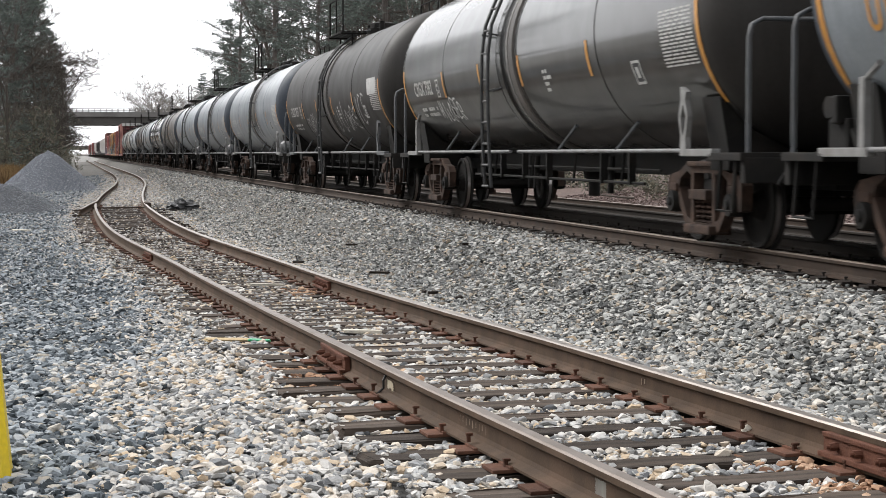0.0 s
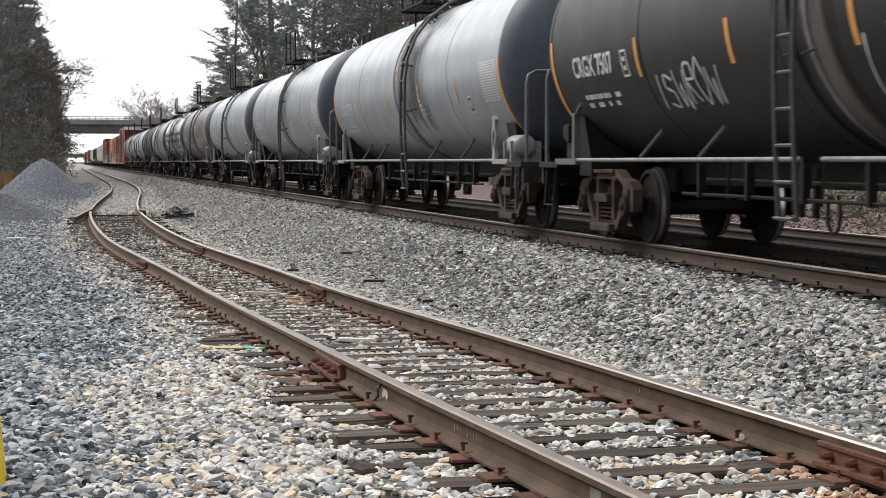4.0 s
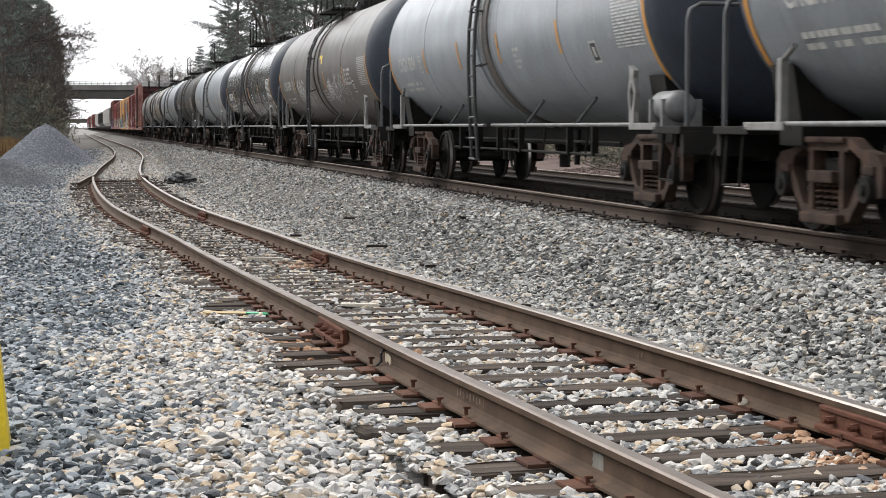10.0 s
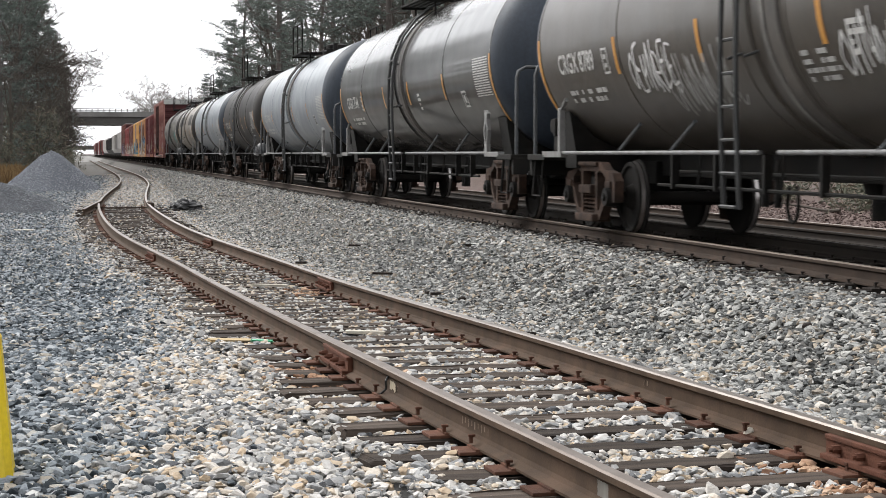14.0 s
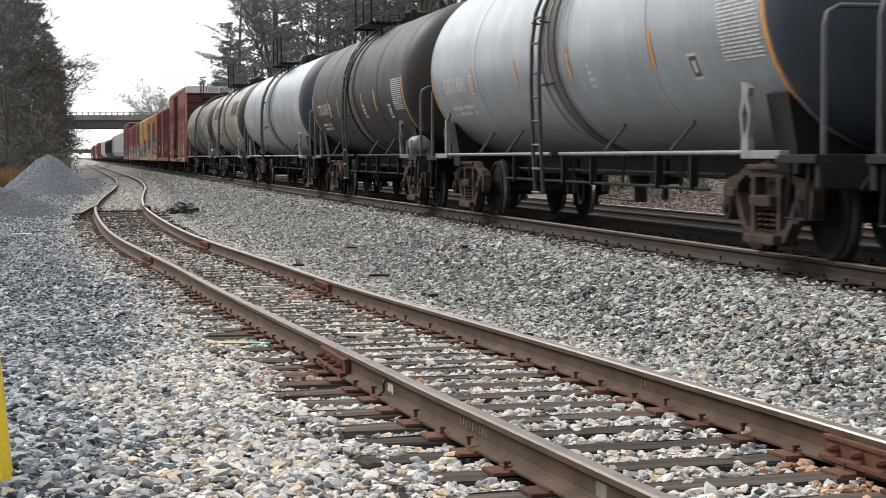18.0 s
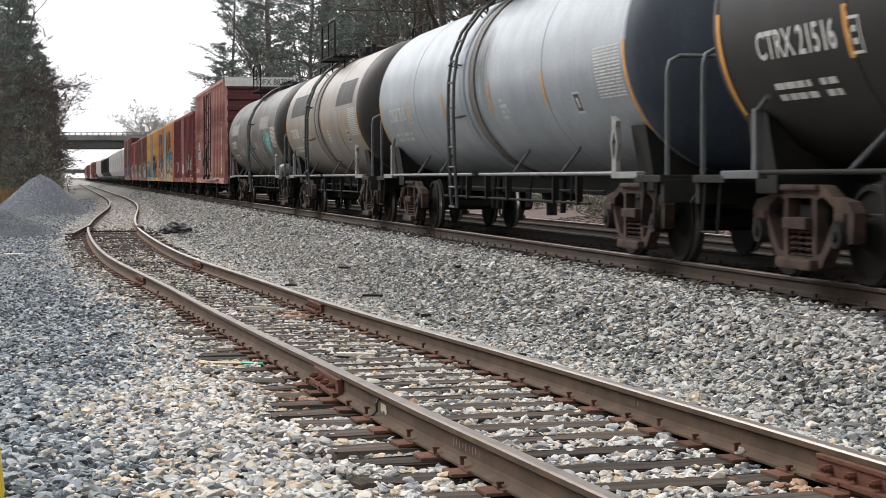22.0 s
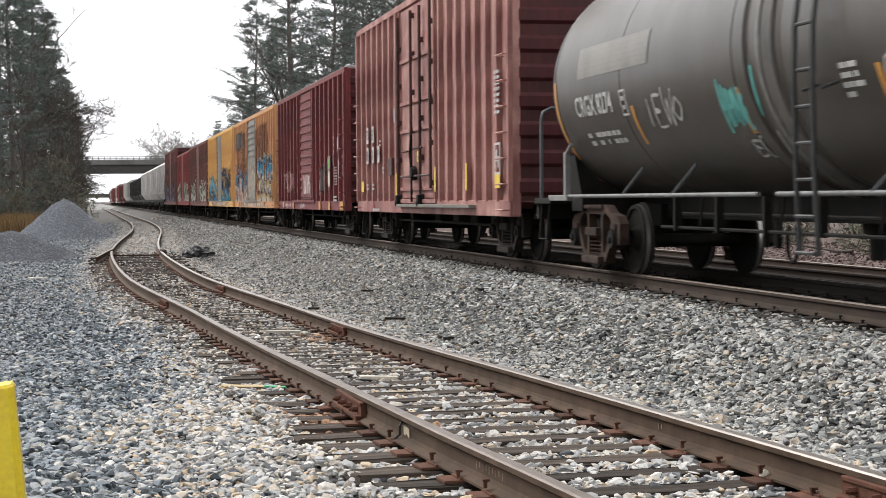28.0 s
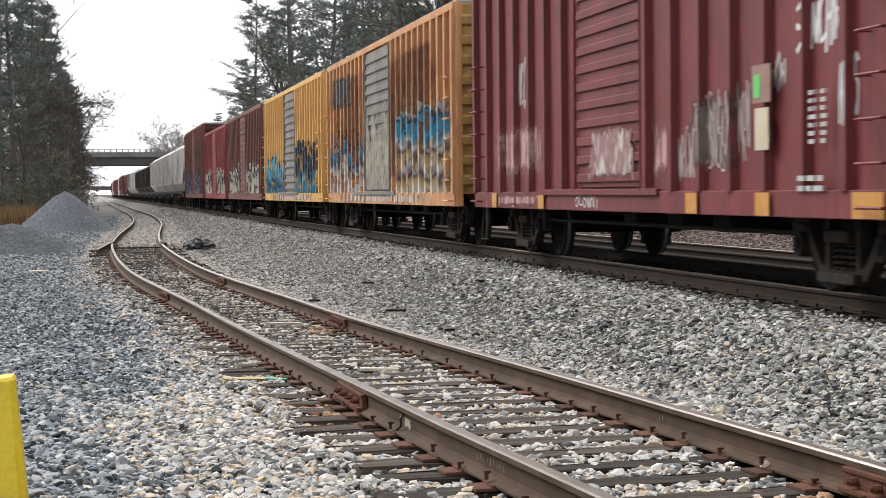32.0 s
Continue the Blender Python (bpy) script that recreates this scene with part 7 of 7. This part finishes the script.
def plant_shrub(k, x, y, scale=1.0, label="tangled green and brown undergrowth thicket"):
    ob = tagged(new("shrub", SHRUBS[k]), label, "shrub", "undergrowth along the tracks")
    ob.location, ob.rotation_euler, ob.scale = (x, y, ground_z(x, y) - 0.05), (0, 0, tr.uniform(0, 6.28)), (scale, scale, scale * tr.uniform(0.8, 1.2))


# the wood behind the train
for k, x, y, s in ((0, 19.0, 205, 1.0), (1, 21.5, 188, 1.05), (2, 19.5, 172, 1.0), (0, 23.0, 160, 1.1), (1, 20.0, 146, 1.0), (2, 22.5, 134, 1.05), (0, 25.5, 126, 1.0), (2, 20.5, 116, 0.95),
                   (1, 24.0, 106, 1.0), (0, 27.5, 98, 1.0), (2, 22.0, 90, 1.0), (1, 26.0, 82, 0.95), (4, 21.0, 176, 0.75), (4, 22.5, 150, 0.8), (3, 24.0, 118, 0.8), (4, 26.5, 140, 0.9), (2, 28.0, 180, 1.0), (0, 30.0, 150, 1.0)):
    plant_pine(k, x, y, s)
for k in range(26):
    y = 78 + k * 5.4
    plant_bare(k % 3, 20.0 + tr.uniform(0, 11), y + tr.uniform(-2, 2), tr.uniform(0.85, 1.15))
for k in range(34):
    y = 24 + k * 5.2
    plant_shrub(k % 2, 21.5 + tr.uniform(0, 4) + (2 if y < 50 else 0), y, tr.uniform(0.8, 1.3))
for k in range(16):
    plant_shrub(2, 18.6 + tr.uniform(0, 2.5), 26 + k * 3.1 + tr.uniform(-1, 1), tr.uniform(0.6, 1.1), "low scrub on the pinkish stone bank")
# the wood on the near side
for k, x, y, s in ((3, -6.2, 104, 1.0), (4, -8.5, 112, 1.0), (4, -4.9, 118, 1.0), (3, -7.2, 124, 1.05), (4, -4.2, 134, 1.0), (0, -6.6, 140, 0.9), (3, -3.6, 150, 1.05), (4, -5.6, 156, 1.0), (1, -3.9, 168, 0.85),
                   (3, -2.6, 178, 0.9), (4, -4.4, 188, 1.0), (3, -1.9, 205, 0.85), (4, -3.0, 222, 0.9), (3, -1.4, 245, 0.8), (4, -2.5, 268, 0.9), (3, -9.5, 96, 1.0), (4, -12, 106, 1.0), (0, -11, 128, 1.0)):
    plant_pine(k, x, y, s, "dense dark evergreen at the edge of the wood")
for k, x, y, s in ((3, -2.1, 152, 1.0), (3, -2.5, 143, 1.1), (3, -2.0, 164, 1.0), (3, -3.0, 132, 1.0), (3, -1.7, 146, 1.0), (3, -1.6, 160, 1.1), (3, -2.6, 138, 1.0), (3, -1.2, 172, 1.0), (3, -4.2, 112, 0.8), (2, -5.0, 130, 0.8), (3, -1.2, 190, 0.9), (2, -6.5, 118, 0.8), (0, -4.5, 142, 0.8)):
    plant_bare(k, x, y, s)
for k in range(20):
    plant_shrub(k % 2, -5.2 + k * 0.16 + tr.uniform(-1.2, 0.6), 104 + k * 7.6, tr.uniform(0.9, 1.35))
# the near wood, carried on unseen beside and behind the viewer to darken tank reflections
for k in range(34):
    plant_pine(3 + k % 2, -23.0 - tr.uniform(0, 7), -70 + k * 4.7, tr.uniform(0.85, 1.1), "dense dark evergreen at the edge of the wood")
for k in range(22):
    plant_shrub(k % 2, -20.5 - tr.uniform(0, 2), -68 + k * 7.0, tr.uniform(1.1, 1.5))
# far trees past the bridge; distance haze is put into their pale colours
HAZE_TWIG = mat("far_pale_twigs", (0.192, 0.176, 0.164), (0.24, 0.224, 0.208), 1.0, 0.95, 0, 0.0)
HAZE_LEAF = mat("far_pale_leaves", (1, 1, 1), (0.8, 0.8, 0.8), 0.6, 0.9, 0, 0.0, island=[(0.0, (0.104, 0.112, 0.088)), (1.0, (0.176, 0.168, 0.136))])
far_bares = [bare_tree(31, 14, 6, 0.55, 0.2), bare_tree(32, 12, 6, 0.58, 0.2)]
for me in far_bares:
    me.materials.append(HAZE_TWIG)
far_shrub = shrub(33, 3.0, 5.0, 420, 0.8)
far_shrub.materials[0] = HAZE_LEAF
for k in range(62):
    x = (14 + k * 0.48 + tr.uniform(-1.5, 1.5)) if k < 54 else (-14 + (k - 54) * 1.5)
    y = 300 + (k * 37) % 70
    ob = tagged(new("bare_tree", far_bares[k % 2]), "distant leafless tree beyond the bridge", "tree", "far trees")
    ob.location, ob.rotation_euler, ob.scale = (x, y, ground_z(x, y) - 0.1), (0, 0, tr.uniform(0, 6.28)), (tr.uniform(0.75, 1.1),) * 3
for k in range(26):
    x, y = (11.5 + k * 1.1, 300 + (k * 53) % 90) if k < 18 else (-11 + (k - 18) * 1.1, 320 + k * 9)
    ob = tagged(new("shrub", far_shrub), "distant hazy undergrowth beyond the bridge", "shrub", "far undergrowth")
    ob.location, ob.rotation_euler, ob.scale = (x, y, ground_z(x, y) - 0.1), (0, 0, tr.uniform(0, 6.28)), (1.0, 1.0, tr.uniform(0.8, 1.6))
for k, x, y in ((1, 30, 300), (0, 36, 310), (2, 25, 285), (0, 24, 262), (1, 21, 238), (2, 23.5, 222)):
    plant_pine(k, x, y, 0.72 if y > 250 else 0.85)
for k, x, y, q in ((4, 17.4, 238, 0.62), (3, 18.6, 230, 0.72), (4, 20.2, 224, 0.68), (3, 19.4, 244, 0.7), (4, 21.8, 232, 0.75), (3, 18.2, 215, 0.62), (4, 23.5, 246, 0.7)):
    plant_pine(k, x, y, q, "young evergreen with limbs to the ground")
for k in range(9):
    plant_shrub(k % 2, 16.6 + k * 0.8, 250 - k * 5.0, tr.uniform(1.2, 1.6))

# dry grass by the heaps
vs, fs = [], []
gr = random.Random(5)
for k in range(7000):
    x, y = gr.uniform(-7.5, -1.8), gr.uniform(93, 108)
    if x > -2.2 - (y - 92) * 0.02 + gr.gauss(0, 0.4):
        continue
    b = Vector((x, y, ground_z(x, y)))
    d = Vector((gr.gauss(0, 0.25), gr.gauss(0, 0.25), 1)) * gr.uniform(0.5, 1.5) * smooth_step(-1.6, -3.2, x)
    i = len(vs)
    vs += [b + Vector((-0.04, 0, 0)), b + Vector((0.04, 0, 0)), b + d]
    fs.append((i, i + 1, i + 2))
tagged(new("dry_grass", raw("dry_grass", vs, fs, GRASS_DRY)), "tawny dry grass at the edge of the gravel", "grass", kind="stuff")
# fallen branches on the bank behind the tracks
for k in range(9):
    bm = bmesh.new()
    x, y = 18.0 + gr.uniform(0, 2.5), 28 + k * 3.4
    d = Vector((gr.gauss(0, 0.4), 1, 0)).normalized()
    tube(bm, limb_path(Vector((0, 0, 0.05)), d, gr.uniform(1.2, 2.6), gr, -0.05), [0.04, 0.038, 0.034, 0.03, 0.024, 0.015], 6)
    me = finish(bm, "fallen_branch")
    me.materials.append(TWIG)
    ob = tagged(new("fallen_branch", me), "bare fallen branch on the pinkish stone bank", "branch", "fallen branches")
    ob.location = (x, y, ground_z(x, y) + 0.03)
bank = []
rb = np.random.default_rng(17)
for x, y in zip(rb.uniform(X2 + 1.0, X2 + 6.5, 9000), rb.uniform(22, 62, 9000)):
    bank.append((x, y, ground_z(x, y) + 0.015, rb.uniform(0.03, 0.07)))
STONE_PINK = mat("pinkish_stone", (1, 1, 1), (0.7, 0.66, 0.64), 30.0, 0.92, 0, 0.4, 60.0, island=[(0.0, (0.0576, 0.0416, 0.0384)), (0.5, (0.1408, 0.1024, 0.0928)), (1.0, (0.2432, 0.192, 0.1792))])
scatter("bank_stones", bank, STONE_PINK, "pinkish grey crushed stone on the bank", 9)


# ---- what moves ----
def travel(t):
    """Metres that the train has come nearer since 15 s."""
    s = (t - 15) / 10
    return 74.784 * s + 0.304 * s * s + 0.076 * s**3


def motions():
    times = [0, 2, 4, 6, 8, 10, 12, 14, 16, 18, 20, 22, 24, 26, 28, 30, 32]
    cars = {o for o in scene.objects if o.parent is None and o.name.split(".")[0] in ("tank_car", "box_car", "hopper_car")}
    for car in sorted(cars, key=lambda o: o.name):
        x, y, z = car.location
        walk(car, [(t, pose(x, y - travel(t), z)) for t in times])
    spin = [k / 15 for k in range(481)]
    for ws in WHEELSETS[:SPINNING]:
        x, y, z = ws.location
        walk(ws, [(t, pose(x, y, z, math.degrees(travel(t) / 0.457))) for t in spin])


SPINNING = 80
motions()
